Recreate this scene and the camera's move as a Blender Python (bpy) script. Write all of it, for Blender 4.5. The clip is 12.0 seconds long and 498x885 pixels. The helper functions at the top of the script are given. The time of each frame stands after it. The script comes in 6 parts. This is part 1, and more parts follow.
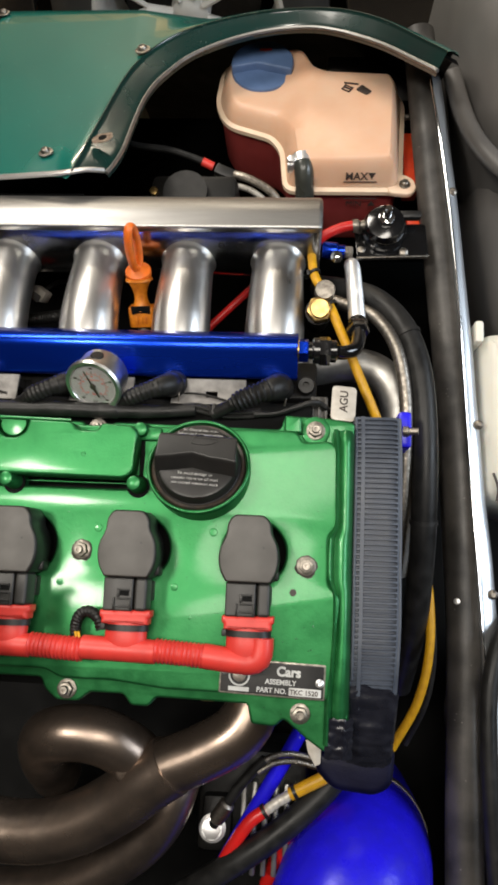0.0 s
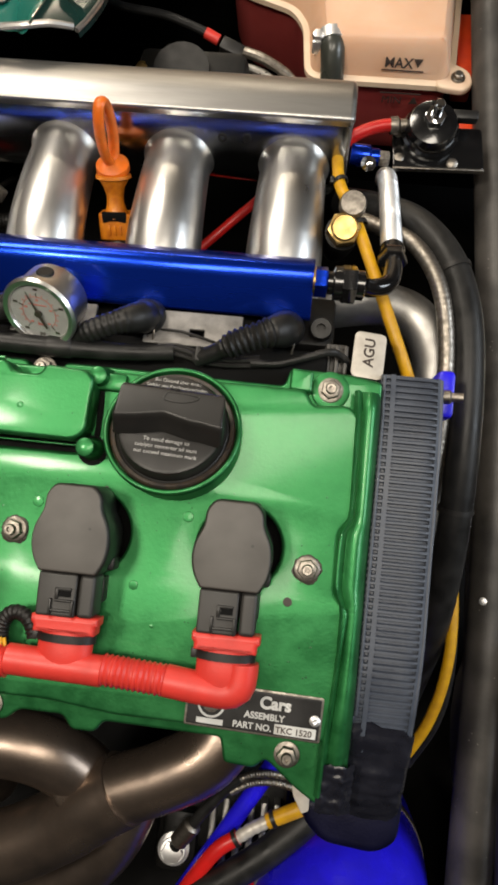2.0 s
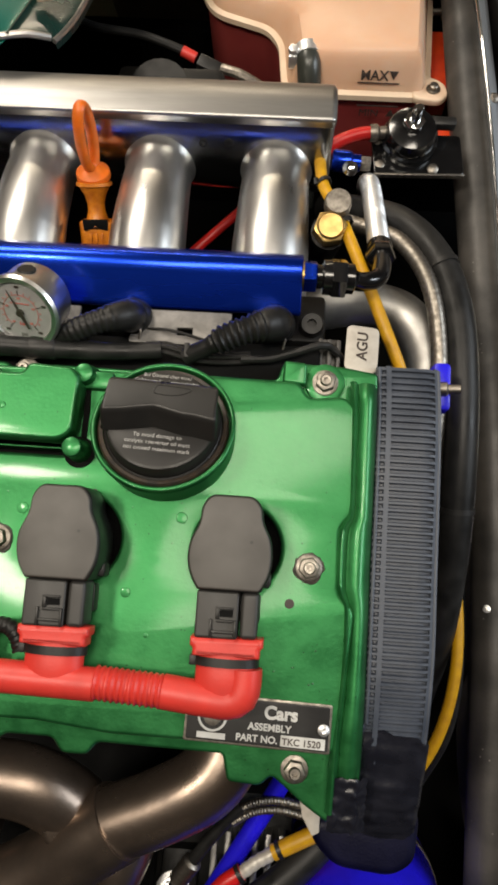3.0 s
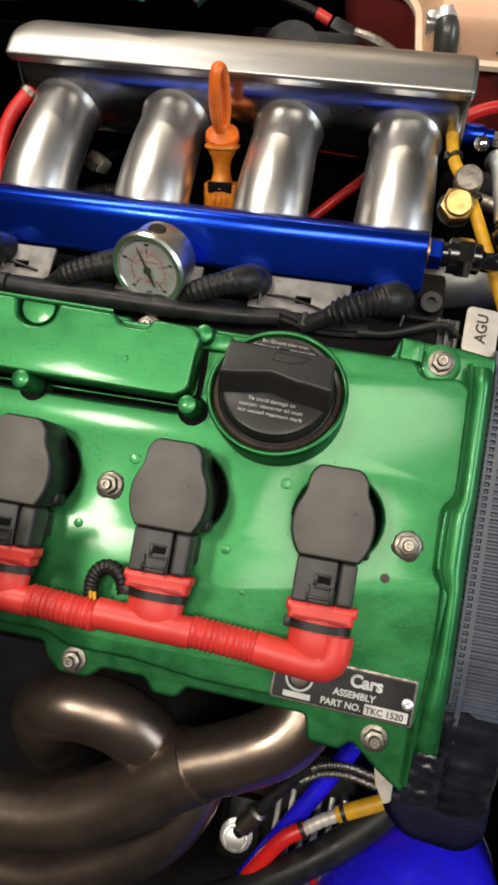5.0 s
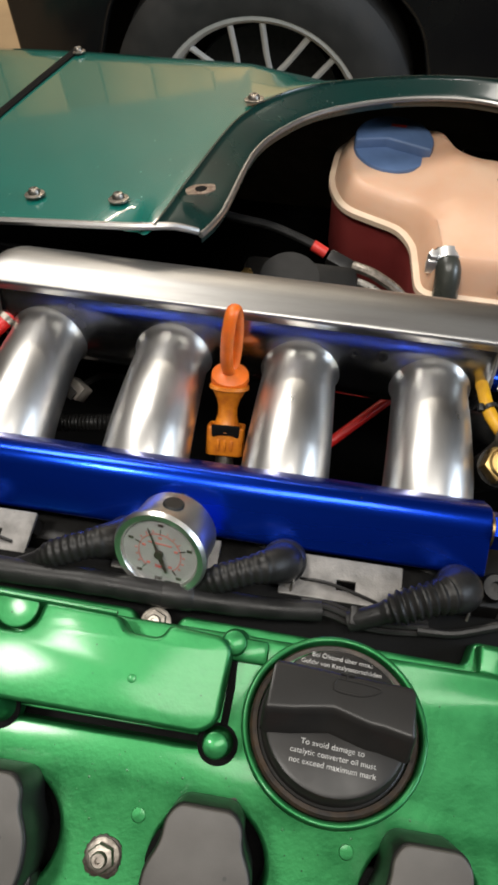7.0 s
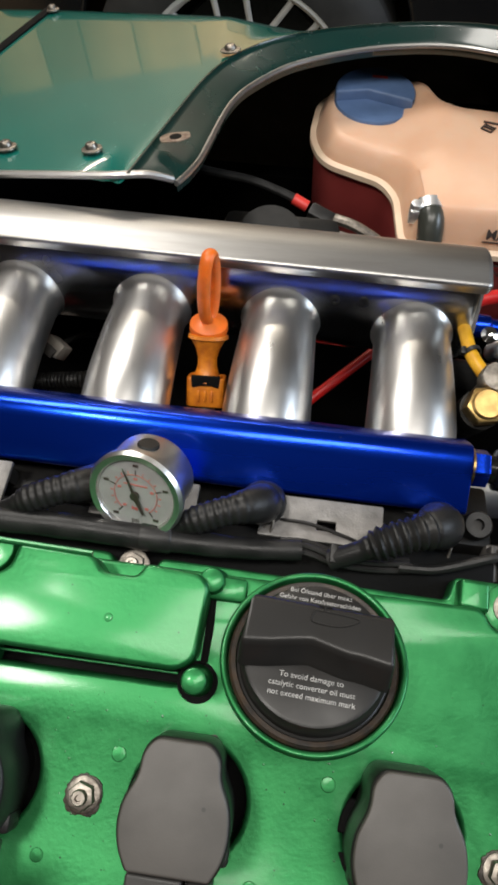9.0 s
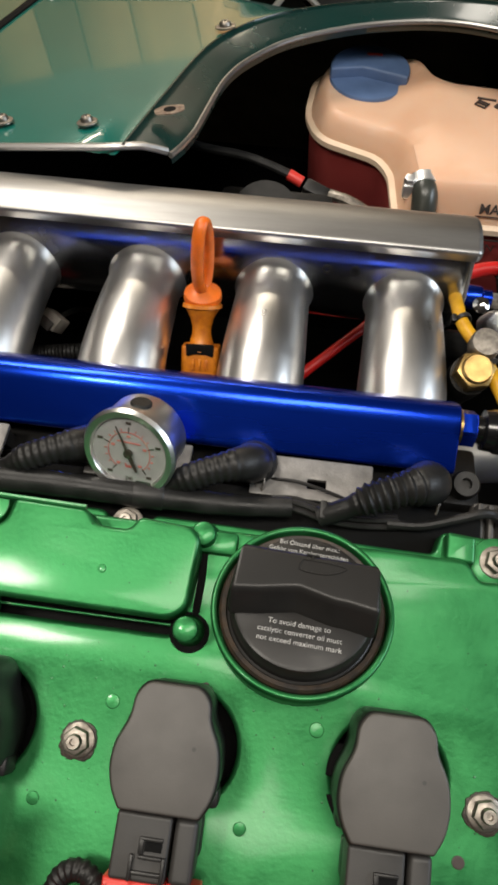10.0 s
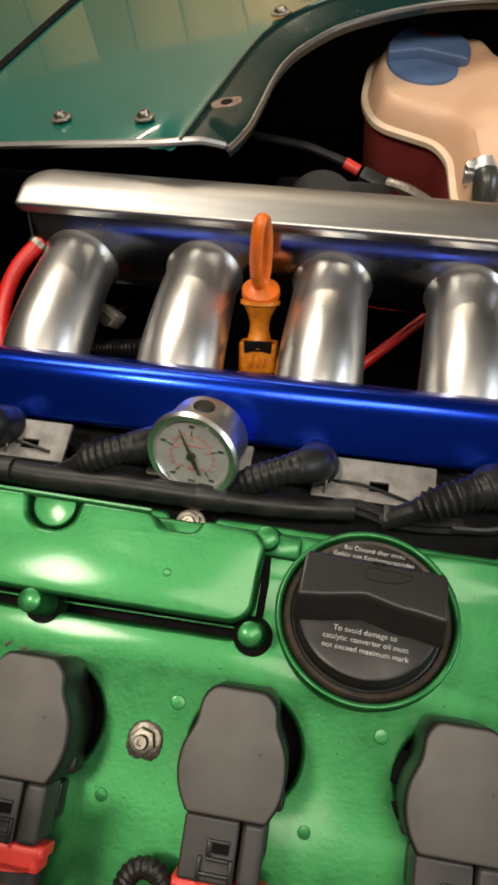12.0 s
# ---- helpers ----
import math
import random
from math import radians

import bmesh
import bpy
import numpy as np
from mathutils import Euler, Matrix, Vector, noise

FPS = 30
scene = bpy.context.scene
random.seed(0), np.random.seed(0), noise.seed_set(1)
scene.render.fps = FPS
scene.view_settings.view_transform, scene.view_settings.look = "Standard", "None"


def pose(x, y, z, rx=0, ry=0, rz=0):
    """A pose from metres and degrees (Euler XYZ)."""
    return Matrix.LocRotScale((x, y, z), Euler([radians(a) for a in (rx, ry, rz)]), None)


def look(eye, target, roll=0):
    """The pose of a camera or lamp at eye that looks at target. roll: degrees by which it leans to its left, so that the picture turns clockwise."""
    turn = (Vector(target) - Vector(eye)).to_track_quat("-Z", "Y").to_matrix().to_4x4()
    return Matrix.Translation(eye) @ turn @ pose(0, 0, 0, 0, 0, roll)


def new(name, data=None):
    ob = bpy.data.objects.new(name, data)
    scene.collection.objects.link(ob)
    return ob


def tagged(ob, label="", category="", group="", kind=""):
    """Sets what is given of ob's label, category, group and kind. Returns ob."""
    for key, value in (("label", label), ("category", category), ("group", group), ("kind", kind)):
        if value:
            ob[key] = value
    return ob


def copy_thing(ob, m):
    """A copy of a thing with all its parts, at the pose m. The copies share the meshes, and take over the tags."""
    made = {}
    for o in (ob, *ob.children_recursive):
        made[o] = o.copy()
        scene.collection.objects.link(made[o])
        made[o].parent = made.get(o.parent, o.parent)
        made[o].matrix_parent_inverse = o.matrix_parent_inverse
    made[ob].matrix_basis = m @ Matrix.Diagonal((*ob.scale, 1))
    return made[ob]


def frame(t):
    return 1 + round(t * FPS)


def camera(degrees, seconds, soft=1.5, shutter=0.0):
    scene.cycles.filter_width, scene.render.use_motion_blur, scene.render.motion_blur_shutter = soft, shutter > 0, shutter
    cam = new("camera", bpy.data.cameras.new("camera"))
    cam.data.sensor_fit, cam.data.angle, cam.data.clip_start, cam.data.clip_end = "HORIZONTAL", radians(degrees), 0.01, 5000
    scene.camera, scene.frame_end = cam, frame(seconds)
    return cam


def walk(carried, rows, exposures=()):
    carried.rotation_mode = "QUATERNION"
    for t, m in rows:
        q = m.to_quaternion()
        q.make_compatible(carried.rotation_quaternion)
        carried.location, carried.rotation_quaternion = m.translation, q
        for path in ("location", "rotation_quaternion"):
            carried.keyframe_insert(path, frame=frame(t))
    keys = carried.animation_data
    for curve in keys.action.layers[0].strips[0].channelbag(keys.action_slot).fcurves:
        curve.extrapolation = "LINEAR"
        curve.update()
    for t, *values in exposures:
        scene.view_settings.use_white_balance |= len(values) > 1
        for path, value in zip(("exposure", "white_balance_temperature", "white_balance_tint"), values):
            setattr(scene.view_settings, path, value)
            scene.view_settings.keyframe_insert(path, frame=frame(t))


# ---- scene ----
cam = camera(38.0, 12.0, soft=3.2)
# The engine leans back in its bay: all places below are given square to the
# engine and SEAT sets them into the level world.
SEAT = pose(0, 0, 0.85, 16, 0, 0) @ pose(0, 0, -0.85)
# PATH-BEGIN
PATH = [
    (0, 0.0345, 0.0237, 1.3979, 9.48, 3.87, 2.51),
    (0.5, 0.0188, 0.0237, 1.4149, 11.55, 2.10, 5.52),
    (1, 0.0090, 0.0450, 1.3468, 11.51, 2.93, 9.02),
    (1.5, 0.0146, 0.0720, 1.3073, 9.42, 5.07, 8.01),
    (2, 0.0261, 0.0615, 1.2664, 4.27, 3.16, 5.79),
    (2.5, 0.0263, 0.0553, 1.2606, 5.71, 3.07, 5.01),
    (3, 0.0196, 0.0343, 1.2473, 7.82, 1.80, 3.78),
    (3.2, 0.0145, 0.0050, 1.2352, 7.81, 1.74, 6.88),
    (4.8, 0.0123, 0.0370, 1.2529, 4.69, 8.44, 8.86),
    (5, 0.0009, 0.0316, 1.2554, 5.73, 7.02, 9.75),
    (5.5, -0.0558, 0.0610, 1.2323, 9.75, 5.22, 8.36),
    (6, -0.1235, 0.0721, 1.1463, 15.91, 4.76, 8.76),
    (6.5, -0.1136, 0.0771, 1.1767, 17.02, 3.68, 10.52),
    (7, -0.0733, 0.1045, 1.1905, 18.48, 1.27, 8.89),
    (7.2, -0.0727, 0.1085, 1.1623, 17.05, 1.37, 6.50),
    (8.8, -0.0635, 0.0843, 1.1796, 17.20, 1.29, 8.00),
    (9, -0.0609, 0.0877, 1.1787, 17.12, 1.47, 7.56),
    (9.5, -0.0544, 0.0881, 1.1806, 17.51, 1.58, 6.66),
    (10, -0.0529, 0.0704, 1.1802, 16.65, 1.73, 7.46),
    (10.5, -0.0435, 0.0809, 1.2057, 17.29, 0.91, 8.35),
    (11, -0.0497, 0.0846, 1.2037, 16.63, 2.64, 9.19),
    (11.5, -0.0527, 0.0816, 1.2026, 15.95, 4.63, 8.99),
    (12, -0.0629, 0.0797, 1.1823, 15.18, 5.07, 8.50),
]
# PATH-END
EXPOSURES = [(0.0, 0.25, 6350, 10), (0.5, 0.33, 6300, 10), (1.5, 0.27, 6350, 10), (2.0, 0.17, 6700, 10), (3.0, 0.09, 6750, 10), (5.0, 0.17, 6550, 10), (6.0, 0.09, 6300, 10), (6.5, 0.11, 6250, 10),
             (7.0, 0.25, 6150, 10), (9.0, 0.23, 6100, 10), (9.5, 0.25, 6150, 10), (10.0, 0.17, 6400, 10), (10.5, 0.27, 6800, 10), (11.0, 0.22, 6800, 10), (12.0, 0.09, 6850, 10)]
walk(cam, [(t, SEAT @ pose(*row)) for t, *row in PATH], EXPOSURES)

# ---- light ----
world = bpy.data.worlds.new("garage_air")
scene.world = world
world.use_nodes = True
world.node_tree.nodes["Background"].inputs[0].default_value = (1.0, 0.86, 0.7, 1)
world.node_tree.nodes["Background"].inputs[1].default_value = 0.012


def ceiling_lamp(name, eye, target, sx, sy, power, colour):
    data = bpy.data.lights.new(name, "AREA")
    data.shape, data.size, data.size_y = "RECTANGLE", sx, sy
    data.energy, data.color = power, colour
    ob = new(name, data)
    ob.matrix_world = look(eye, target)
    return ob


ceiling_lamp("ceiling_lamp", (0.14, -0.21, 2.28), (0.08, -0.12, 0.8), 0.80, 0.30, 11.2, (1.0, 0.92, 0.8))
ceiling_lamp("ceiling_lamp", (-0.645, -0.238, 2.28), (-0.5, -0.1, 0.8), 0.21, 0.18, 10.5, (1.0, 0.92, 0.8))
ceiling_lamp("ceiling_lamp", (-0.85, 1.02, 2.38), (-0.4, 0.7, 0.6), 0.8, 0.4, 20, (1.0, 0.92, 0.8))
# Unseen lamp added to brighten the north wall that the wing mirrors.
ceiling_lamp("ceiling_lamp", (-0.6, 3.1, 2.45), (-0.6, 3.6, 0.9), 1.6, 0.3, 75, (1.0, 0.86, 0.66))
# Cool light added on the right; its source is unseen and unknown.
ceiling_lamp("cool_side_light", (1.9, 0.1, 1.9), (0.1, 0.1, 0.75), 1.2, 0.6, 25, (0.82, 0.91, 1.0))

# ---- materials ----


def material(name, c1, c2=None, rough=(0.4, 0.5), metal=0.0, scale=60.0, fine=900.0, bump=0.08, coat=0.0, stretch=(1, 1, 1),
             specks=None, spec=0.5, aniso=0.0, vary=0.0, through_light=0.0, coat_rough=0.12, wave=None):
    """A painted, moulded or metal surface: two colours in cloudy patches, a fine grain in gloss and relief, specks of dirt."""
    m = bpy.data.materials.new(name)
    m.use_nodes = True
    nt = m.node_tree
    n, ln = nt.nodes, nt.links
    b = n["Principled BSDF"]
    c2 = c2 or tuple(v * 0.75 for v in c1)
    tc, mp = n.new("ShaderNodeTexCoord"), n.new("ShaderNodeMapping")
    mp.inputs["Scale"].default_value = stretch
    ln.new(tc.outputs["Object"], mp.inputs[0])
    big, small = n.new("ShaderNodeTexNoise"), n.new("ShaderNodeTexNoise")
    big.inputs["Scale"].default_value, big.inputs["Detail"].default_value = scale, 5
    small.inputs["Scale"].default_value, small.inputs["Detail"].default_value = fine, 3
    ln.new(mp.outputs[0], big.inputs["Vector"])
    ln.new(mp.outputs[0], small.inputs["Vector"])
    ramp = n.new("ShaderNodeValToRGB")
    ramp.color_ramp.elements[0].position, ramp.color_ramp.elements[1].position = 0.35, 0.68
    ramp.color_ramp.elements[0].color, ramp.color_ramp.elements[1].color = (*c1, 1), (*c2, 1)
    ln.new(big.outputs["Fac"], ramp.inputs[0])
    colour = ramp.outputs[0]
    if specks:
        sp = n.new("ShaderNodeTexVoronoi")
        sp.inputs["Scale"].default_value = specks[1]
        ln.new(tc.outputs["Object"], sp.inputs["Vector"])
        cut = n.new("ShaderNodeValToRGB")
        cut.color_ramp.elements[0].position, cut.color_ramp.elements[1].position = specks[2], specks[2] + 0.04
        cut.color_ramp.elements[0].color, cut.color_ramp.elements[1].color = (1, 1, 1, 1), (0, 0, 0, 1)
        ln.new(sp.outputs["Distance"], cut.inputs[0])
        pick = n.new("ShaderNodeMath")
        pick.operation = "MULTIPLY"
        rnd = n.new("ShaderNodeTexNoise")
        rnd.inputs["Scale"].default_value = specks[1] * 0.31
        ln.new(tc.outputs["Object"], rnd.inputs["Vector"])
        gate = n.new("ShaderNodeMath")
        gate.operation, gate.inputs[1].default_value = "GREATER_THAN", 0.56
        ln.new(rnd.outputs["Fac"], gate.inputs[0])
        ln.new(cut.outputs[0], pick.inputs[0])
        ln.new(gate.outputs[0], pick.inputs[1])
        mx = n.new("ShaderNodeMix")
        mx.data_type = "RGBA"
        ln.new(pick.outputs[0], mx.inputs["Factor"])
        ln.new(colour, mx.inputs["A"])
        mx.inputs["B"].default_value = (*specks[0], 1)
        colour = mx.outputs["Result"]
    if vary:
        info, hsv, mr = n.new("ShaderNodeObjectInfo"), n.new("ShaderNodeHueSaturation"), n.new("ShaderNodeMapRange")
        mr.inputs["To Min"].default_value, mr.inputs["To Max"].default_value = 1 - vary, 1 + vary
        ln.new(info.outputs["Random"], mr.inputs["Value"])
        ln.new(mr.outputs[0], hsv.inputs["Value"])
        ln.new(colour, hsv.inputs["Color"])
        colour = hsv.outputs[0]
    ln.new(colour, b.inputs["Base Color"])
    rr = n.new("ShaderNodeMapRange")
    rr.inputs["From Min"].default_value, rr.inputs["From Max"].default_value = 0.3, 0.7
    rr.inputs["To Min"].default_value, rr.inputs["To Max"].default_value = rough
    ln.new(big.outputs["Fac"], rr.inputs["Value"])
    ln.new(rr.outputs[0], b.inputs["Roughness"])
    bp = n.new("ShaderNodeBump")
    bp.inputs["Strength"].default_value, bp.inputs["Distance"].default_value = bump, 0.001
    ln.new(small.outputs["Fac"], bp.inputs["Height"])
    if wave:
        hill, bw = n.new("ShaderNodeTexNoise"), n.new("ShaderNodeBump")
        hill.inputs["Scale"].default_value, hill.inputs["Detail"].default_value = wave[0], 2
        ln.new(tc.outputs["Object"], hill.inputs["Vector"])
        bw.inputs["Strength"].default_value, bw.inputs["Distance"].default_value = wave[1], 0.004
        ln.new(hill.outputs["Fac"], bw.inputs["Height"])
        ln.new(bw.outputs[0], bp.inputs["Normal"])
    ln.new(bp.outputs[0], b.inputs["Normal"])
    b.inputs["Metallic"].default_value = metal
    b.inputs["Specular IOR Level"].default_value = spec
    b.inputs["Coat Weight"].default_value, b.inputs["Coat Roughness"].default_value = coat, coat_rough
    b.inputs["Anisotropic"].default_value = aniso
    if through_light:
        b.inputs["Subsurface Weight"].default_value = through_light
        b.inputs["Subsurface Radius"].default_value = (0.02, 0.012, 0.008)
        b.inputs["Subsurface Scale"].default_value = 0.6
    return m


GREEN = material("green_metallic_paint", (0.017, 0.146, 0.041), (0.031, 0.204, 0.062), (0.38, 0.50), 0.74, 70, 480, 0.12, 0.30,
                 specks=((0.012, 0.03, 0.015), 210, 0.06), wave=(40, 0.03), coat_rough=0.12)
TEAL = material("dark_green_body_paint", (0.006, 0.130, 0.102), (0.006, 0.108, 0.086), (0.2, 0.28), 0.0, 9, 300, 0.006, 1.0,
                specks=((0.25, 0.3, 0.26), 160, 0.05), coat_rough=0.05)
# Darker copy of the panel green: the lip's shade is in this colour.
LIP = material("shaded_arch_green", (0.004, 0.026, 0.022), (0.006, 0.016, 0.014), (0.22, 0.36), 0.0, 12, 300, 0.02, 0.3, specks=((0.2, 0.22, 0.2), 170, 0.05), spec=0.4, wave=(14, 0.12))
ALU = material("polished_aluminium", (0.78, 0.77, 0.74), (0.66, 0.65, 0.63), (0.26, 0.4), 1.0, 40, 1500, 0.03, stretch=(1, 0.25, 1))
MIRROR = material("mirror_aluminium", (0.52, 0.52, 0.51), (0.30, 0.30, 0.295), (0.12, 0.28), 1.0, 40, 900, 0.02, wave=(30, 0.06))
PALE_CAST = material("pale_cast_aluminium", (0.22, 0.21, 0.2), (0.12, 0.115, 0.108), (0.45, 0.6), 0.3, 90, 900, 0.3, specks=((0.08, 0.07, 0.06), 200, 0.14))
BRUSHED = material("brushed_aluminium", (0.45, 0.44, 0.43), (0.27, 0.265, 0.255), (0.34, 0.52), 1.0, 55, 1200, 0.06, stretch=(0.12, 1, 1), wave=(16, 0.05))
SLEEVE = material("bright_zinc_sleeve", (0.92, 0.92, 0.92), (0.8, 0.8, 0.8), (0.36, 0.48), 0.9, 80, 900, 0.03)
PIPE = material("dull_aluminium_pipe", (0.46, 0.45, 0.43), (0.25, 0.245, 0.235), (0.42, 0.58), 0.95, 40, 900, 0.08)
BLACK_ANO = material("black_anodised", (0.004, 0.004, 0.0045), (0.006, 0.006, 0.0065), (0.12, 0.22), 0, 60, 900, 0.02, 0.5)
RUST = material("rusty_primer", (0.26, 0.2, 0.15), (0.1, 0.055, 0.035), (0.5, 0.7), 0.2, 220, 900, 0.2)
SHEET = material("bright_sheet_aluminium", (0.60, 0.62, 0.65), (0.42, 0.44, 0.46), (0.3, 0.5), 0.9, 12, 700, 0.04, stretch=(1, 0.3, 1), wave=(9, 0.15))
FADED_RED = material("faded_red_print", (0.55, 0.17, 0.15), (0.48, 0.15, 0.13), (0.5, 0.6), 0, 100, 900, 0.02)
CONN = material("dark_connector_plastic", (0.0230, 0.0216, 0.0202), (0.0317, 0.0295, 0.0274), (0.42, 0.55), 0, 80, 1500, 0.05)
RUNNER = material("satin_runner_aluminium", (0.78, 0.77, 0.75), (0.58, 0.57, 0.56), (0.27, 0.42), 1.0, 45, 1100, 0.05, stretch=(1, 0.3, 1), wave=(30, 0.05))
CAST = material("cast_aluminium", (0.5, 0.48, 0.44), (0.32, 0.3, 0.27), (0.42, 0.6), 0.85, 90, 900, 0.35, specks=((0.05, 0.045, 0.04), 260, 0.2))
# Cast metal coloured near-black, far darker than CAST.
DARK_CAST = material("near_black_cast_metal", (0.008, 0.0075, 0.007), (0.004, 0.0038, 0.0035), (0.4, 0.6), 0.3, 90, 900, 0.15)
NAVY = material("navy_black_plastic", (0.002, 0.0022, 0.012), (0.0028, 0.003, 0.018), (0.4, 0.55), 0, 60, 700, 0.15, spec=0.2)
CHROME = material("chrome", (0.86, 0.86, 0.86), (0.75, 0.75, 0.75), (0.06, 0.16), 1.0, 80, 600, 0.02)
STEEL = material("zinc_steel", (0.34, 0.31, 0.27), (0.17, 0.15, 0.13), (0.36, 0.52), 1.0, 250, 1400, 0.12)
BLUE = material("blue_anodised", (0.003, 0.042, 0.52), (0.002, 0.03, 0.4), (0.2, 0.3), 0.9, 40, 1300, 0.04, 0.15, stretch=(0.2, 1, 1),
                specks=((0.3, 0.33, 0.5), 120, 0.04))
BLUE_HOSE = material("blue_silicone", (0.016, 0.010, 0.72), (0.012, 0.008, 0.58), (0.24, 0.38), 0, 60, 500, 0.15, specks=((0.3, 0.3, 0.75), 55, 0.05), wave=(55, 0.16))
COIL_GREY = material("grey_coil_plastic", (0.066, 0.060, 0.054), (0.048, 0.044, 0.039), (0.46, 0.58), 0, 40, 1600, 0.04,
                     specks=((0.03, 0.028, 0.026), 120, 0.09))
BLACK = material("black_plastic", (0.010, 0.0095, 0.009), (0.017, 0.016, 0.0155), (0.36, 0.5), 0, 70, 1300, 0.08, spec=0.38)
CAP_BLACK = material("black_cap_plastic", (0.018, 0.017, 0.016), (0.011, 0.0105, 0.010), (0.30, 0.44), 0, 60, 1500, 0.05, spec=0.34)
RUBBER = material("black_rubber", (0.009, 0.009, 0.009), (0.018, 0.0175, 0.017), (0.32, 0.5), 0, 80, 900, 0.15, spec=0.26)
# Near-black that stands in for deep shade in gaps and recesses.
SHADOW = material("near_black_shade", (0.0025, 0.0025, 0.0025), (0.004, 0.004, 0.004), (0.6, 0.8), 0, 30, 500, 0.2, spec=0.1)
RED = material("red_plastic", (0.60, 0.040, 0.030), (0.50, 0.032, 0.024), (0.38, 0.5), 0, 70, 900, 0.08)
RED_HOSE = material("red_silicone", (0.62, 0.014, 0.012), (0.5, 0.012, 0.01), (0.3, 0.42), 0, 70, 900, 0.08)
ORANGE = material("orange_plastic", (0.72, 0.14, 0.008), (0.55, 0.12, 0.008), (0.36, 0.5), 0, 120, 900, 0.08, through_light=0.15)
AMBER = material("aged_amber_plastic", (0.62, 0.2, 0.008), (0.4, 0.1, 0.005), (0.34, 0.5), 0, 160, 900, 0.1)
YELLOW = material("yellow_cable", (0.62, 0.33, 0.008), (0.5, 0.25, 0.008), (0.4, 0.5), 0, 120, 900, 0.08)
BRASS = material("brass", (0.46, 0.31, 0.115), (0.3, 0.2, 0.075), (0.25, 0.42), 1.0, 150, 900, 0.08)
RIB = material("ribbed_black_plastic", (0.040, 0.048, 0.066), (0.060, 0.070, 0.092), (0.4, 0.55), 0, 60, 1200, 0.1)
TAPE = material("black_tape", (0.008, 0.0085, 0.013), (0.013, 0.0135, 0.020), (0.22, 0.38), 0, 70, 160, 0.4)
EXHAUST = material("heat_tinted_steel", (0.36, 0.28, 0.225), (0.15, 0.12, 0.10), (0.23, 0.39), 0.92, 26, 900, 0.08, wave=(45, 0.09))
TANK_UP = material("cream_tank_plastic", (0.70, 0.47, 0.33), (0.66, 0.39, 0.25), (0.36, 0.5), 0, 16, 700, 0.08, through_light=0.3)
TANK_LOW = material("tank_plastic_over_coolant", (0.3, 0.05, 0.045), (0.22, 0.03, 0.03), (0.34, 0.46), 0, 20, 700, 0.08, through_light=0.2)
SEAM = material("pale_seam_plastic", (0.76, 0.6, 0.44), (0.72, 0.52, 0.38), (0.4, 0.5), 0, 40, 700, 0.08)
CAP_BLUE = material("blue_cap_plastic", (0.100, 0.165, 0.32), (0.082, 0.138, 0.27), (0.4, 0.5), 0, 60, 900, 0.08)
PAPER = material("grey_label_plate", (0.58, 0.54, 0.48), (0.44, 0.4, 0.35), (0.4, 0.55), 0.3, 120, 900, 0.1)
WHITE = material("white_print", (0.55, 0.55, 0.53), (0.44, 0.44, 0.42), (0.5, 0.6), 0, 100, 900, 0.02)
FADED = material("faded_print", (0.48, 0.47, 0.45), (0.2, 0.2, 0.195), (0.5, 0.6), 0, 300, 900, 0.02)
INK = material("black_ink", (0.03, 0.02, 0.016), (0.05, 0.035, 0.03), (0.5, 0.6), 0, 100, 900, 0.02)
DIAL = material("dial_white", (0.38, 0.38, 0.375), (0.31, 0.31, 0.305), (0.4, 0.5), 0, 100, 900, 0.01)
RAIL_GREY = material("dark_grey_chassis_paint", (0.078, 0.072, 0.066), (0.024, 0.0225, 0.021), (0.38, 0.55), 0.1, 30, 500, 0.15,
                     specks=((0.2, 0.19, 0.17), 140, 0.06))
VINYL = material("dark_grey_moulded_plastic", (0.10, 0.095, 0.09), (0.13, 0.122, 0.116), (0.42, 0.55), 0, 14, 700, 0.15)
BOTTLE = material("white_bottle_plastic", (0.72, 0.7, 0.62), (0.66, 0.64, 0.56), (0.4, 0.5), 0, 20, 700, 0.06, through_light=0.2)
HOSE_GREY = material("dark_grey_glossy_rubber", (0.045, 0.048, 0.04), (0.03, 0.032, 0.027), (0.22, 0.36), 0, 40, 700, 0.05)
TYRE = material("tyre_rubber", (0.02, 0.02, 0.02), (0.032, 0.031, 0.03), (0.6, 0.75), 0, 20, 300, 0.3)
RIM = material("silver_wheel_paint", (0.64, 0.62, 0.59), (0.5, 0.49, 0.47), (0.4, 0.55), 0.15, 20, 600, 0.05)
CAR_BLACK = material("black_car_paint", (0.008, 0.008, 0.009), (0.012, 0.012, 0.012), (0.2, 0.3), 0, 6, 300, 0.02, 0.6)
CONCRETE = material("garage_concrete", (0.36, 0.26, 0.15), (0.24, 0.17, 0.1), (0.6, 0.8), 0, 3, 90, 0.3)
DADO = material("brown_wall_boards", (0.44, 0.28, 0.13), (0.24, 0.15, 0.075), (0.6, 0.8), 0, 2.2, 60, 0.2, stretch=(1, 1, 0.1), vary=0.35)
PLASTER = material("garage_plaster", (0.2, 0.175, 0.15), (0.15, 0.13, 0.11), (0.7, 0.85), 0, 2.5, 60, 0.3)

# ---- shapes ----
HOME = {}


def thing(name, base, label, category, group="", kind="", level=False):
    """An empty at the base of a thing; its parts are given in the engine's places (level: in the world's)."""
    ob = new(name)
    ob.empty_display_size = 0.02
    ob.matrix_world = pose(*base) if level else SEAT @ pose(*base)
    HOME[ob.name] = Vector(base)
    return tagged(ob, label, category, group, kind)


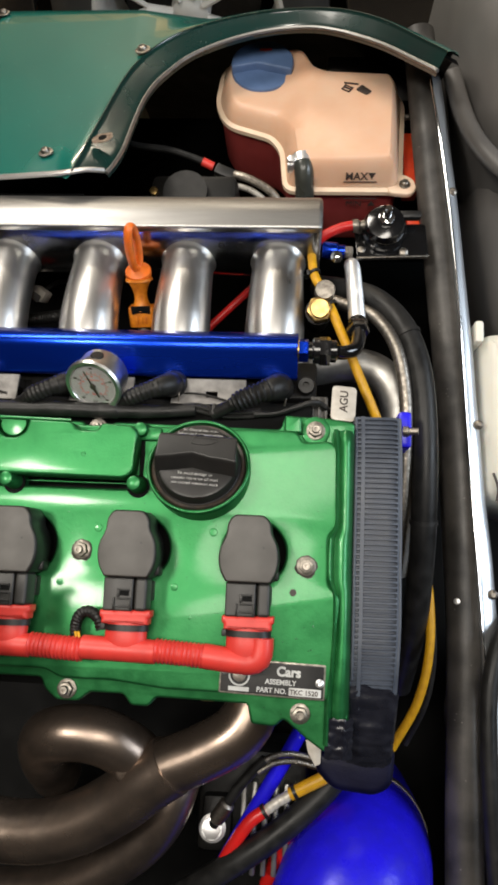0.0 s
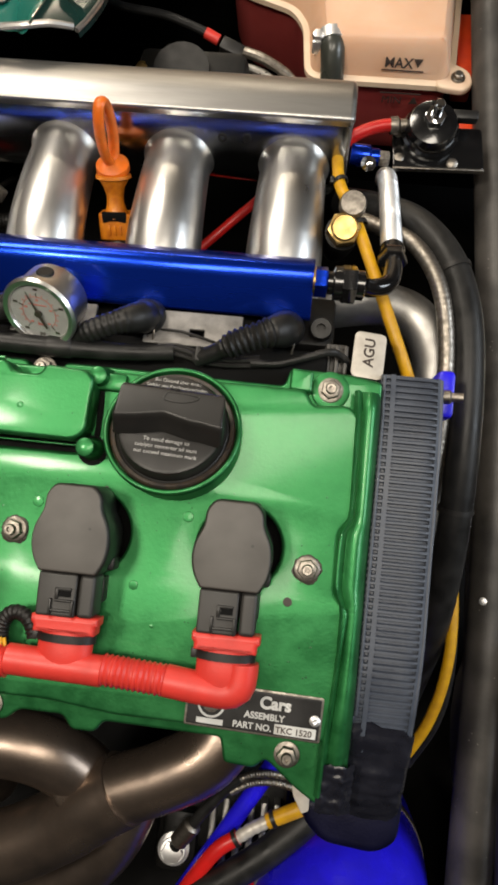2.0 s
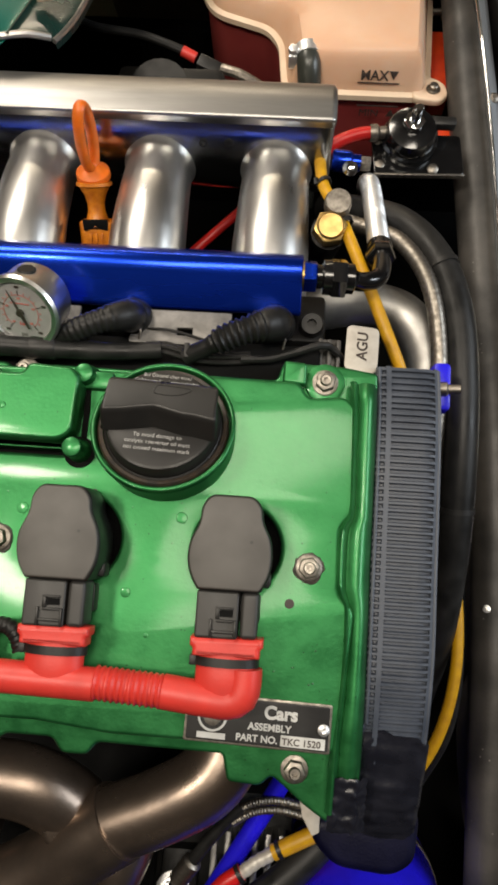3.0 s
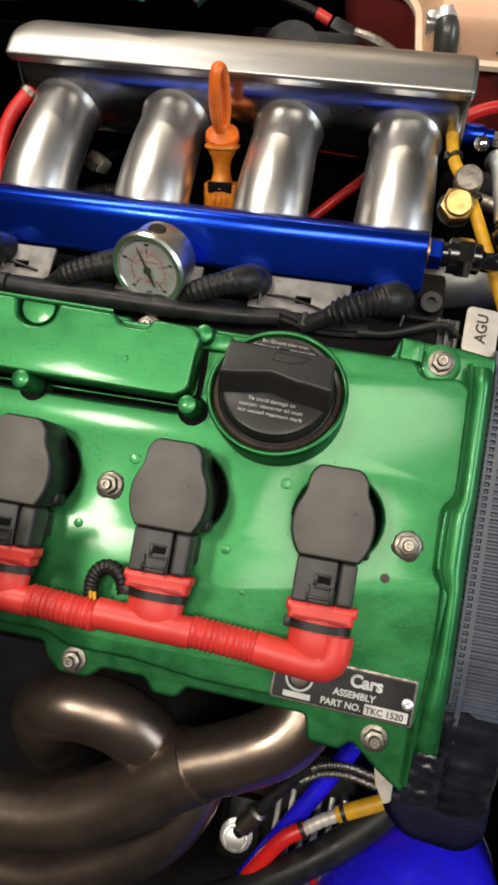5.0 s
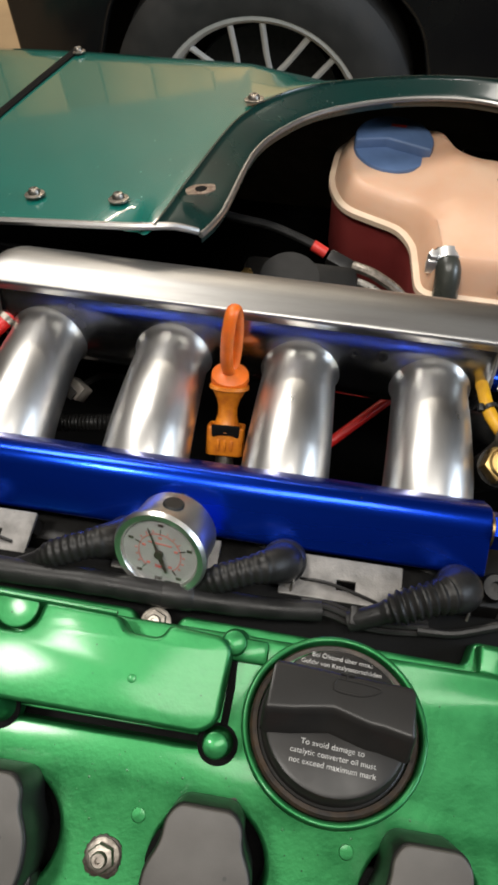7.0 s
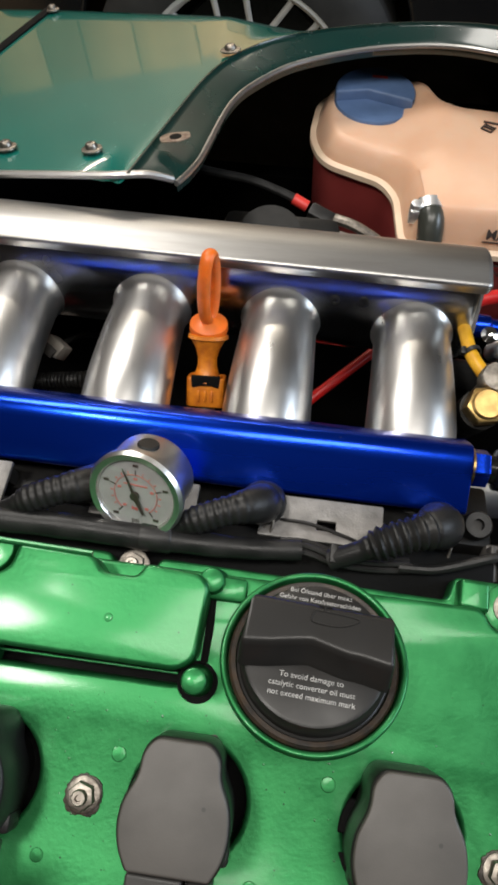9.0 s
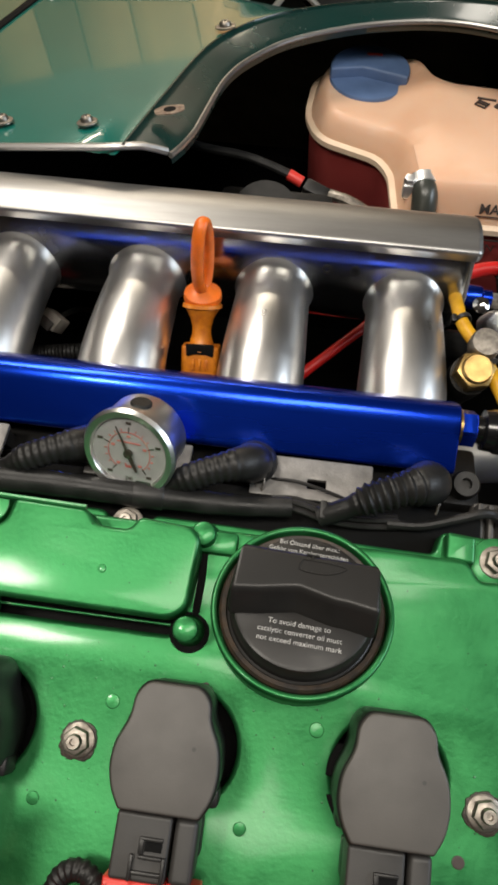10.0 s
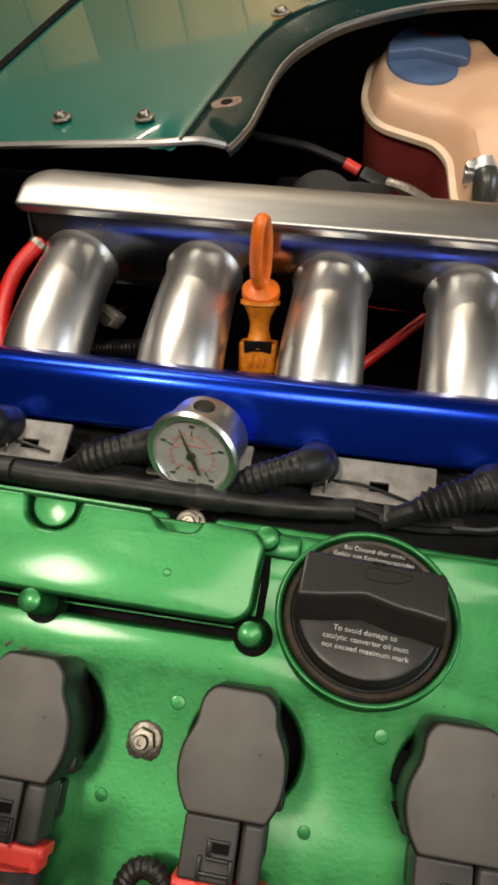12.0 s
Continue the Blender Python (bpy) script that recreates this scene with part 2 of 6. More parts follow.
def finish(bm, name, mat, sharp=35):
    bmesh.ops.recalc_face_normals(bm, faces=bm.faces)
    me = bpy.data.meshes.new(name)
    bm.to_mesh(me)
    bm.free()
    for p in me.polygons:
        p.use_smooth = True
    me.set_sharp_from_angle(angle=radians(sharp))
    me.materials.append(mat)
    return me


def part(name, bm, mat, parent, label="", sharp=35):
    top = parent
    while top.parent:
        top = top.parent
    bmesh.ops.translate(bm, verts=bm.verts, vec=-HOME[top.name])
    ob = new(name, finish(bm, name, mat, sharp))
    ob.parent = parent
    return tagged(ob, label)


def single(name, bm, mat, base, label, category, group="", kind="", level=False, sharp=35):
    """A thing of one piece."""
    bmesh.ops.translate(bm, verts=bm.verts, vec=-Vector(base))
    ob = new(name, finish(bm, name, mat, sharp))
    ob.matrix_world = pose(*base) if level else SEAT @ pose(*base)
    HOME[ob.name] = Vector(base)
    return tagged(ob, label, category, group, kind)


def soften(bm, width, segments=2, angle=30):
    edges = [e for e in bm.edges if len(e.link_faces) == 2 and e.calc_face_angle(0) > radians(angle)]
    if edges:
        bmesh.ops.bevel(bm, geom=edges, offset=width, segments=segments, affect="EDGES", profile=0.5, clamp_overlap=True)
    return bm


def join(*parts):
    out = bmesh.new()
    for b in parts:
        me = bpy.data.meshes.new("tmp")
        b.to_mesh(me)
        b.free()
        out.from_mesh(me)
        bpy.data.meshes.remove(me)
    return out


def turned(bm, m):
    bmesh.ops.transform(bm, matrix=m, verts=bm.verts)
    return bm


def box(x0, x1, y0, y1, z0, z1, bevel=0.0, segments=2):
    bm = bmesh.new()
    bmesh.ops.create_cube(bm, size=1)
    bmesh.ops.transform(bm, matrix=Matrix.Translation(((x0 + x1) / 2, (y0 + y1) / 2, (z0 + z1) / 2)) @ Matrix.Diagonal((x1 - x0, y1 - y0, z1 - z0, 1)), verts=bm.verts)
    return soften(bm, bevel, segments) if bevel else bm


def along(a, b):
    """The pose at a whose z axis points to b."""
    d = Vector(b) - Vector(a)
    return Matrix.Translation(a) @ d.to_track_quat("Z", "Y").to_matrix().to_4x4()


def lathe(profile, a=(0, 0, 0), b=(0, 0, 1), segments=32):
    """A profile of (radius, height) turned about the axis from a towards b."""
    bm = bmesh.new()
    rings = []
    for r, h in profile:
        if r < 1e-6:
            rings.append([bm.verts.new((0, 0, h))])
        else:
            rings.append([bm.verts.new((r * math.cos(2 * math.pi * i / segments), r * math.sin(2 * math.pi * i / segments), h)) for i in range(segments)])
    for p, q in zip(rings, rings[1:]):
        for i in range(segments):
            j = (i + 1) % segments
            vs = [p[i % len(p)], p[j % len(p)], q[j % len(q)], q[i % len(q)]]
            vs = list(dict.fromkeys(vs))
            if len(vs) > 2:
                bm.faces.new(vs)
    return turned(bm, along(a, b))


def spline(points, step=0.004):
    """A smooth way through the points, in even steps."""
    p = [Vector(q) for q in points]
    if len(p) == 2:
        n = max(2, int((p[1] - p[0]).length / step))
        return [p[0].lerp(p[1], i / n) for i in range(n + 1)]
    p = [2 * p[0] - p[1], *p, 2 * p[-1] - p[-2]]
    out = []
    for a, b, c, d in zip(p, p[1:], p[2:], p[3:]):
        n = max(2, int((c - b).length / step))
        for i in range(n):
            t = i / n
            out.append(0.5 * (2 * b + (c - a) * t + (2 * a - 5 * b + 4 * c - d) * t * t + (3 * b - a - 3 * c + d) * t ** 3))
    out.append(p[-2])
    return out


def hose(points, radius, segments=14, step=0.004, shape=None, flat=1.0, closed=True):
    """A tube along a smooth way; shape(s, length) scales its radius at s metres along."""
    way = spline(points, step)
    bm = bmesh.new()
    rings, up, s = [], None, 0.0
    total = sum((b - a).length for a, b in zip(way, way[1:]))
    for i, p in enumerate(way):
        d = (way[min(i + 1, len(way) - 1)] - way[max(i - 1, 0)]).normalized()
        if up is None:
            up = d.orthogonal().normalized() if abs(d.z) > 0.95 else (Vector((0, 0, 1)) - d * d.z).normalized()
        up = (up - d * up.dot(d)).normalized()
        side = d.cross(up)
        r = radius * (shape(s, total) if shape else 1)
        rings.append([bm.verts.new(p + r * (math.cos(a) * side * flat + math.sin(a) * up)) for a in (2 * math.pi * k / segments for k in range(segments))])
        if i + 1 < len(way):
            s += (way[i + 1] - p).length
    for p, q in zip(rings, rings[1:]):
        for k in range(segments):
            j = (k + 1) % segments
            bm.faces.new((p[k], p[j], q[j], q[k]))
    if closed:
        bm.faces.new(rings[0][::-1])
        bm.faces.new(rings[-1])
    return bm


def ribs(pitch, depth):
    return lambda s, total: 1 + depth * math.sin(2 * math.pi * s / pitch)


def slab(outlines, z0, z1, bevel=0.0015, rounds=2):
    """A plate from z0 to z1 with the given closed outlines (the later ones are holes), its edges rounded."""
    cu = bpy.data.curves.new("tmp", "CURVE")
    cu.dimensions, cu.fill_mode = "2D", "BOTH"
    bevel = min(bevel, (z1 - z0) / 2.01)
    cu.extrude, cu.bevel_depth, cu.offset, cu.bevel_resolution = (z1 - z0) / 2 - bevel, bevel, -bevel, rounds
    for line in outlines:
        sp = cu.splines.new("POLY")
        sp.points.add(len(line) - 1)
        for p, (x, y) in zip(sp.points, line):
            p.co = (x, y, 0, 1)
        sp.use_cyclic_u = True
    ob = bpy.data.objects.new("tmp", cu)
    scene.collection.objects.link(ob)
    me = bpy.data.meshes.new_from_object(ob.evaluated_get(bpy.context.evaluated_depsgraph_get()))
    bm = bmesh.new()
    bm.from_mesh(me)
    bpy.data.objects.remove(ob)
    bpy.data.curves.remove(cu)
    bpy.data.meshes.remove(me)
    bmesh.ops.remove_doubles(bm, verts=bm.verts, dist=1e-5)
    bmesh.ops.translate(bm, verts=bm.verts, vec=(0, 0, (z0 + z1) / 2))
    return bm


def circle(x, y, r, n=32):
    return [(x + r * math.cos(2 * math.pi * i / n), y + r * math.sin(2 * math.pi * i / n)) for i in range(n)]


def rounded(points, r, n=4):
    """The corners of an outline rounded with radius r (or a radius for each corner)."""
    out, k = [], len(points)
    rs = r if isinstance(r, (list, tuple)) else [r] * k
    for i in range(k):
        p, a, b = Vector(points[i]), Vector(points[i - 1]), Vector(points[(i + 1) % k])
        u, v = (a - p).normalized(), (b - p).normalized()
        cut = min(rs[i], 0.45 * (a - p).length, 0.45 * (b - p).length)
        for j in range(n + 1):
            t = j / n
            q = (p + u * cut) * (1 - t) ** 2 + p * 2 * t * (1 - t) + (p + v * cut) * t * t
            out.append((q.x, q.y))
    return out


def rect(x0, x1, y0, y1, r=0.002, n=4):
    return rounded([(x0, y0), (x1, y0), (x1, y1), (x0, y1)], r, n)


def lettering(text, size, m, thick=0.0002, bold=0.0):
    """Raised letters, their baseline's start at m's origin."""
    cu = bpy.data.curves.new("tmp", "FONT")
    cu.body, cu.size, cu.extrude, cu.offset = text, size, thick, bold
    ob = bpy.data.objects.new("tmp", cu)
    scene.collection.objects.link(ob)
    me = bpy.data.meshes.new_from_object(ob.evaluated_get(bpy.context.evaluated_depsgraph_get()))
    bm = bmesh.new()
    bm.from_mesh(me)
    bpy.data.objects.remove(ob)
    bpy.data.curves.remove(cu)
    bpy.data.meshes.remove(me)
    return turned(bm, m)


def hexagon(r, z0, z1, bevel=0.0008):
    return slab([[(r * math.cos(math.radians(60 * i)), r * math.sin(math.radians(60 * i))) for i in range(6)]], z0, z1, bevel, 1)


def extrude_x(outline, x0, x1, bevel=0.002, rounds=3):
    """A bar along x with an outline in (y, z)."""
    bm = slab([outline], x0, x1, bevel, rounds)
    return turned(bm, Matrix(((0, 0, 1, 0), (1, 0, 0, 0), (0, 1, 0, 0), (0, 0, 0, 1))))


# ---- the garage and the bay ----
ROOM = 4.0
single("floor", box(-ROOM, ROOM, -ROOM, ROOM, -0.1, 0.0), CONCRETE, (0, 0, 0), "tan concrete garage floor", "floor", kind="structure", level=True)
single("ceiling", box(-ROOM, ROOM, -ROOM, ROOM, 2.6, 2.7), PLASTER, (0, 0, 2.6), "plain warm plaster garage ceiling", "ceiling", kind="structure", level=True)
for nm, b in (("wall_north", (-ROOM, ROOM, ROOM, ROOM + 0.1)), ("wall_south", (-ROOM, ROOM, -ROOM - 0.1, -ROOM)),
              ("wall_east", (ROOM, ROOM + 0.1, -ROOM, ROOM)), ("wall_west", (-ROOM - 0.1, -ROOM, -ROOM, ROOM))):
    single(nm, box(*b, 0, 2.6), PLASTER, ((b[0] + b[1]) / 2, (b[2] + b[3]) / 2, 0), "plain brownish plaster garage wall", "wall", kind="structure", level=True)

boards = thing("wall_boards", (-0.5, 3.97, 0.0), "brown vertical boards along the lower garage wall", "wall boards", kind="structure", level=True)
rnd = random.Random(3)
x = -3.9
while x < 2.6:
    w = rnd.uniform(0.22, 0.42)
    part("board", box(x, x + w - 0.012, 3.955, 3.985 + rnd.uniform(0, 0.006), 0.02, 1.19 + rnd.uniform(-0.03, 0.03), 0.003), DADO, boards)
    x += w

# ---- the engine: block, head and cover ----
DROP = material("oily_droplet", (0.06, 0.2, 0.08), (0.02, 0.06, 0.03), (0.08, 0.2), 0, 200, 900, 0.0, 1.0)
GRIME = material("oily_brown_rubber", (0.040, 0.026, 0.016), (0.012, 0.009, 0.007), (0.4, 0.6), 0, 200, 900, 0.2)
COILS = [-0.264, -0.176, -0.088, 0.0]

head = thing("cylinder_head", (-0.12, 0.03, 0.37), "dark cylinder head and block under the green cover", "engine")
# Block and head take the near-black shade colour, not their own metal.
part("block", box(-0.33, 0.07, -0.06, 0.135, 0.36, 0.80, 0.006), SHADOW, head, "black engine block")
part("head_casting", box(-0.325, 0.042, -0.066, 0.152, 0.79, 0.826, 0.004), SHADOW, head, "cast aluminium cylinder head, blackened for the shade around it")
part("intake_flange", turned(box(-0.325, 0.045, -0.02, 0.02, -0.012, 0.012, 0.003), pose(0, 0.172, 0.79, -25)), DARK_CAST, head, "intake flange in near-black cast metal")

cover = thing("valve_cover", (-0.12, 0.03, 0.826), "green metallic painted valve cover with oil specks and chipped paint", "engine cover")
LEFT = -0.318
skirt = rounded([(LEFT, -0.070), (-0.158, -0.070), (-0.155, -0.078), (-0.145, -0.086), (-0.128, -0.086), (-0.120, -0.079), (-0.094, -0.079), (-0.088, -0.087), (-0.074, -0.087),
                 (-0.069, -0.080), (0.000, -0.081), (0.003, -0.095), (0.021, -0.096), (0.027, -0.090), (0.045, -0.104), (0.058, -0.112), (0.074, -0.112),
                 (0.075, 0.134), (0.056, 0.137), (0.020, 0.138), (0.017, 0.127), (-0.117, 0.129), (-0.121, 0.120), (-0.136, 0.120), (-0.141, 0.129), (LEFT, 0.131)], 0.003, 3)
trench = rect(LEFT + 0.008, -0.098, 0.0745, 0.0835, 0.003)
part("flange", slab([skirt, trench, *[circle(x + 0.0010, 0.030, 0.0240, 40) for x in COILS]], 0.822, 0.838, 0.002), GREEN, cover)
plateau = rounded([(LEFT + 0.003, -0.062), (-0.152, -0.062), (-0.14, -0.068), (-0.1, -0.068), (-0.06, -0.072), (0.0, -0.072), (0.058, -0.074), (0.061, -0.058),
                   (0.066, 0.0), (0.057, 0.008), (0.056, 0.044), (0.063, 0.052), (0.063, 0.11), (0.056, 0.117), (0.035, 0.115), (0.03, 0.124), (LEFT + 0.003, 0.124)], 0.004, 3)
wells = [circle(x + 0.0010, 0.030, 0.0240, 40) for x in COILS]
part("top_plate", slab([plateau, trench, *wells], 0.836, 0.850, 0.0022, 3), GREEN, cover)
# the folded shoulder beside the timing belt: a sharp crease, a shallow valley and a rounded fall to the belt
CREASE = spline([(0.0600, 0.1270, 0), (0.0608, 0.0942, 0), (0.0614, 0.0560, 0), (0.0602, 0.0490, 0), (0.0575, 0.0440, 0), (0.0568, 0.0303, 0), (0.0573, 0.0117, 0),
                 (0.0600, 0.0050, 0), (0.0613, -0.0010, 0), (0.0614, -0.0248, 0), (0.0602, -0.0492, 0), (0.0585, -0.0705, 0), (0.0580, -0.1060, 0)], 0.0025)
bm = bmesh.new()
rows = []
for p in CREASE:
    fall = max(0.0, (-0.045 - p.y) / 0.06)
    end = max(0.0, (p.y - 0.115) / 0.012)
    right = 0.0755
    row = []
    for u, z in ((-0.10, 0.8485), (0.0, 0.8512), (0.04, 0.8516), (0.09, 0.8508), (0.14, 0.8470), (0.22, 0.8452), (0.30, 0.8458), (0.42, 0.8480), (0.60, 0.8478), (0.76, 0.8456), (0.88, 0.8424), (0.96, 0.8385), (1.0, 0.8330)):
        row.append(bm.verts.new((p.x + (right - p.x) * u, p.y, z - 0.008 * fall * fall - 0.005 * end * end - 0.003 * fall * u)))
    rows.append(row)
for p, q in zip(rows, rows[1:]):
    for k in range(len(p) - 1):
        bm.faces.new((p[k], p[k + 1], q[k + 1], q[k]))
part("side_shoulder", bm, GREEN, cover, "", 70)
for i, x in enumerate(COILS):
    # Black crescents imitate the dark open gaps left of each coil.
    for a0, a1 in ((148, 182), (196, 228)):
        arc = [(x + 0.0010 + 0.0262 * math.cos(math.radians(a)), 0.027 + 0.0252 * math.sin(math.radians(a))) for a in range(a0, a1 + 1, 4)]
        part("well_lip", slab([rounded(arc + [(x - 0.015, 0.027 + 0.0252 * math.sin(math.radians(a1))), (x - 0.015, 0.027 + 0.0252 * math.sin(math.radians(a0)))], 0.002)], 0.8478, 0.8507, 0.0008, 2), SHADOW, cover, "black crescent drawn for the dark gap of the plug well")
    # Shallow cup; its black colour replaces the shade of a deep well.
    part("coil_well", lathe([(0.0242, 0.0), (0.0242, -0.021), (0.0, -0.0215)], (x + 0.0010, 0.030, 0.8480), (x + 0.0010, 0.030, 0.9)), SHADOW, cover, "shallow plug well, coloured black for depth")

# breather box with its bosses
# The groove's shade is painted as a near-black floor.
part("trench_floor", box(LEFT + 0.006, -0.096, 0.0715, 0.0850, 0.8262, 0.8290), SHADOW, cover, "groove floor, coloured black for its depth of shade")
# Black strip laid where the recess beside the box falls into shade.
part("box_gap_grime", slab([rounded([(-0.0905, 0.084), (-0.0872, 0.085), (-0.0866, 0.100), (-0.0872, 0.1135), (-0.0900, 0.1135)], 0.0010)], 0.8495, 0.8511, 0.0004, 1), SHADOW, cover, "black strip for the shaded gap between box and filler neck")
part("groove_rib", box(LEFT + 0.010, -0.100, 0.0785, 0.0797, 0.8285, 0.8440, 0.0004), GREEN, cover)
boxline = rounded([(LEFT + 0.004, 0.083), (-0.098, 0.0805), (-0.091, 0.086), (-0.0895, 0.116), (-0.094, 0.121), (-0.118, 0.1225), (-0.121, 0.1165), (-0.136, 0.1165), (-0.141, 0.123), (-0.1745, 0.124), (-0.1765, 0.114), (-0.1825, 0.1095), (-0.1925, 0.1095), (-0.1985, 0.114), (-0.2005, 0.125), (-0.273, 0.1255), (-0.275, 0.116), (-0.281, 0.111), (-0.291, 0.111), (-0.297, 0.116), (-0.299, 0.126), (LEFT + 0.004, 0.126)], [0.003, 0.006, 0.004, 0.005, 0.004, 0.003, 0.004, 0.004, 0.003] + [0.0025, 0.004, 0.005, 0.005, 0.004, 0.0025] * 2 + [0.003], 4)
part("breather_box", slab([boxline], 0.8485, 0.868, 0.0022, 4), GREEN, cover)
for x, y, h in ((-0.0905, 0.0775, 0.867), (-0.0895, 0.1195, 0.861), (-0.1885, 0.0775, 0.868), (-0.287, 0.0775, 0.868)):
    part("boss", lathe([(0.0076, -0.010), (0.0068, 0.002), (0.0057, 0.0055), (0.0055, h - 0.8488), (0.0051, h - 0.8478), (0.0046, h - 0.8475), (0.0, h - 0.8474)], (x, y, 0.8485), (x, y, 0.9), 24), GREEN, cover)
for x in (-0.1875, -0.286):
    half = [(x + 0.0102 * math.cos(math.radians(t)), 0.1208 + 0.0102 * math.sin(math.radians(t))) for t in range(-212, 33, 8)]
    part("boss", slab([half], 0.8490, 0.8652, 0.0010, 3), GREEN, cover)
part("rear_rim", hose([(LEFT + 0.006, 0.1262, 0.8672), (-0.25, 0.1258, 0.8672), (-0.185, 0.1245, 0.8672), (-0.142, 0.1236, 0.8672)], 0.0013, 8, 0.006), GREEN, cover)
# Flat black rings paint the dark of the pit around each boss.
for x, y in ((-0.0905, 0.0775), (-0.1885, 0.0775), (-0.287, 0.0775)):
    part("boss_pit_shade", lathe([(0.0090, 0.0), (0.0088, 0.0004), (0.0060, 0.0005)], (x, y - 0.0008, 0.8499), (x, y - 0.0008, 0.9), 28), SHADOW, cover, "black ring painted for the shade round the boss")
# filler neck
CAPX, CAPY = -0.0425, 0.0925
NECK = Matrix.Translation((CAPX, CAPY, 0.8655)) @ pose(0, 0, 0, -19) @ Matrix.Scale(0.945, 4) @ Matrix.Translation((0, 0, -0.0124))
CAPM = NECK @ Matrix.Translation((0, 0, 0.0045))
neck = bmesh.new()
rows = []
for k in range(64):
    a = 2 * math.pi * k / 64
    top = NECK @ Vector((0.0405 * math.cos(a), 0.0405 * math.sin(a), 0.008))
    low = Vector((top.x, top.y - 0.003, min(0.8470, top.z - 0.002)))
    rows.append([neck.verts.new(v) for v in (top, top.lerp(low, 0.25), low)])
for k in range(64):
    for i in range(2):
        neck.faces.new((rows[k][i], rows[k - 1][i], rows[k - 1][i + 1], rows[k][i + 1]))
rim = turned(lathe([(0.0405, 0.0075), (0.0411, 0.0090), (0.0411, 0.0112), (0.0405, 0.0124), (0.0397, 0.0129), (0.0390, 0.0126), (0.0384, 0.0112), (0.0380, 0.004), (0.02, 0.0035), (0.0, 0.0035)], segments=64), NECK)
bead = turned(hose([(0.0398 * math.cos(a), 0.0398 * math.sin(a), 0.0122) for a in (2 * math.pi * k / 48 for k in range(50))], 0.0015, 10, 0.003), NECK)
part("filler_neck", join(neck, rim, bead), GREEN, cover, "green painted filler collar", 50)
part("neck_web", box(-0.094, -0.074, 0.112, 0.1225, 0.846, 0.855, 0.002), GREEN, cover)
part("corner_tab", slab([rounded([(0.020, 0.1235), (0.0335, 0.1225), (0.0335, 0.1355), (0.0205, 0.1365)], 0.002)], 0.836, 0.848, 0.0018), GREEN, cover)
part("nut_seat", lathe([(0.0118, 0), (0.0112, 0.003), (0.0095, 0.0036), (0.0, 0.0036)], (0.0445, 0.1262, 0.8365), (0.0445, 0.1262, 0.9), 28), GREEN, cover)
for x, y, r, h in ((-0.0305, 0.044, 0.0042, 0.0016), (-0.058, 0.002, 0.003, 0.0006), (-0.1455, 0.002, 0.003, 0.0006), (-0.119, 0.044, 0.0042, 0.0006), (-0.045, -0.02, 0.0014, 0.001), (-0.2035, 0.044, 0.003, 0.001), (-0.130, 0.098, 0.002, 0.0012)):
    z = 0.868 if y > 0.09 else 0.850
    r, h = min(r, 0.0034), 0.0008
    part("casting_pip", lathe([(r, 0), (r * 0.85, h * 0.8), (r * 0.4, h), (0, h)], (x, y, z - 0.0003), (x, y, 0.95), 16), GREEN, cover)
part("plug_hole", lathe([(0.0026, 0.0), (0.0026, 0.0006), (0.0018, 0.0008), (0.0, 0.0002)], (0.031, 0.002, 0.8498), (0.031, 0.002, 0.9), 16), INK, cover, "dark plugged hole")


def cover_nut(x, y, z, tilt=0, washer=0.0072, gasket=True):
    """A flanged nut on its stud, with washer and a torn rubber seat."""
    nut = part("cover_nut", join(turned(lathe([(washer, 0), (washer, 0.0010), (0.0064, 0.0014), (0.0, 0.0014)], segments=28), pose(x, y, z)),
                                 turned(hexagon(0.0059, 0.0012, 0.0064, 0.0012), pose(x, y, z, 0, 0, tilt))), STEEL, cover, "zinc flange nut, slightly rusty")
    part("stud", lathe([(0.0032, 0.0), (0.0032, 0.0085), (0.0027, 0.0094), (0.0014, 0.0094), (0.0012, 0.008), (0.0, 0.008)], (x, y, z), (x, y, z + 1), 20), STEEL, nut)
    if gasket:
        rnd = random.Random(int(1e4 * (x + 2)))
        ring = []
        for k in range(52):
            t = 2 * math.pi * k / 52
            lobe = (0.0026 if x < -0.2 else 0.0011) * max(0.0, math.sin(2.5 * t + 40 * x) * math.cos(1.5 * t - 30 * x)) ** 0.7 + 0.0009 * rnd.random()
            ring.append((x + (0.0075 + lobe) * math.cos(t), y + (0.0075 + lobe) * math.sin(t)))
        part("nut_gasket", slab([ring], z - 0.0018, z - 0.0002, 0.0003, 1), GRIME, nut, "squashed dirty rubber washer")
    return nut


for k, (x, y) in enumerate(((-0.217, 0.028), (-0.1305, 0.0268), (0.0402, 0.0218))):
    cover_nut(x, y, 0.8512, 12 + 31 * k)
cover_nut(-0.068, -0.046, 0.8506, 5, gasket=False)
for k, (x, y, z) in enumerate(((0.0445, 0.1262, 0.8402), (-0.129, 0.1238, 0.8378), (0.0390, -0.0855, 0.8385), (-0.1370, -0.0772, 0.8385), (-0.2230, -0.0772, 0.8385))):
    cover_nut(x, y, z, 20 + 17 * k, 0.0074, gasket=False)

rnd = random.Random(5)
drops = []
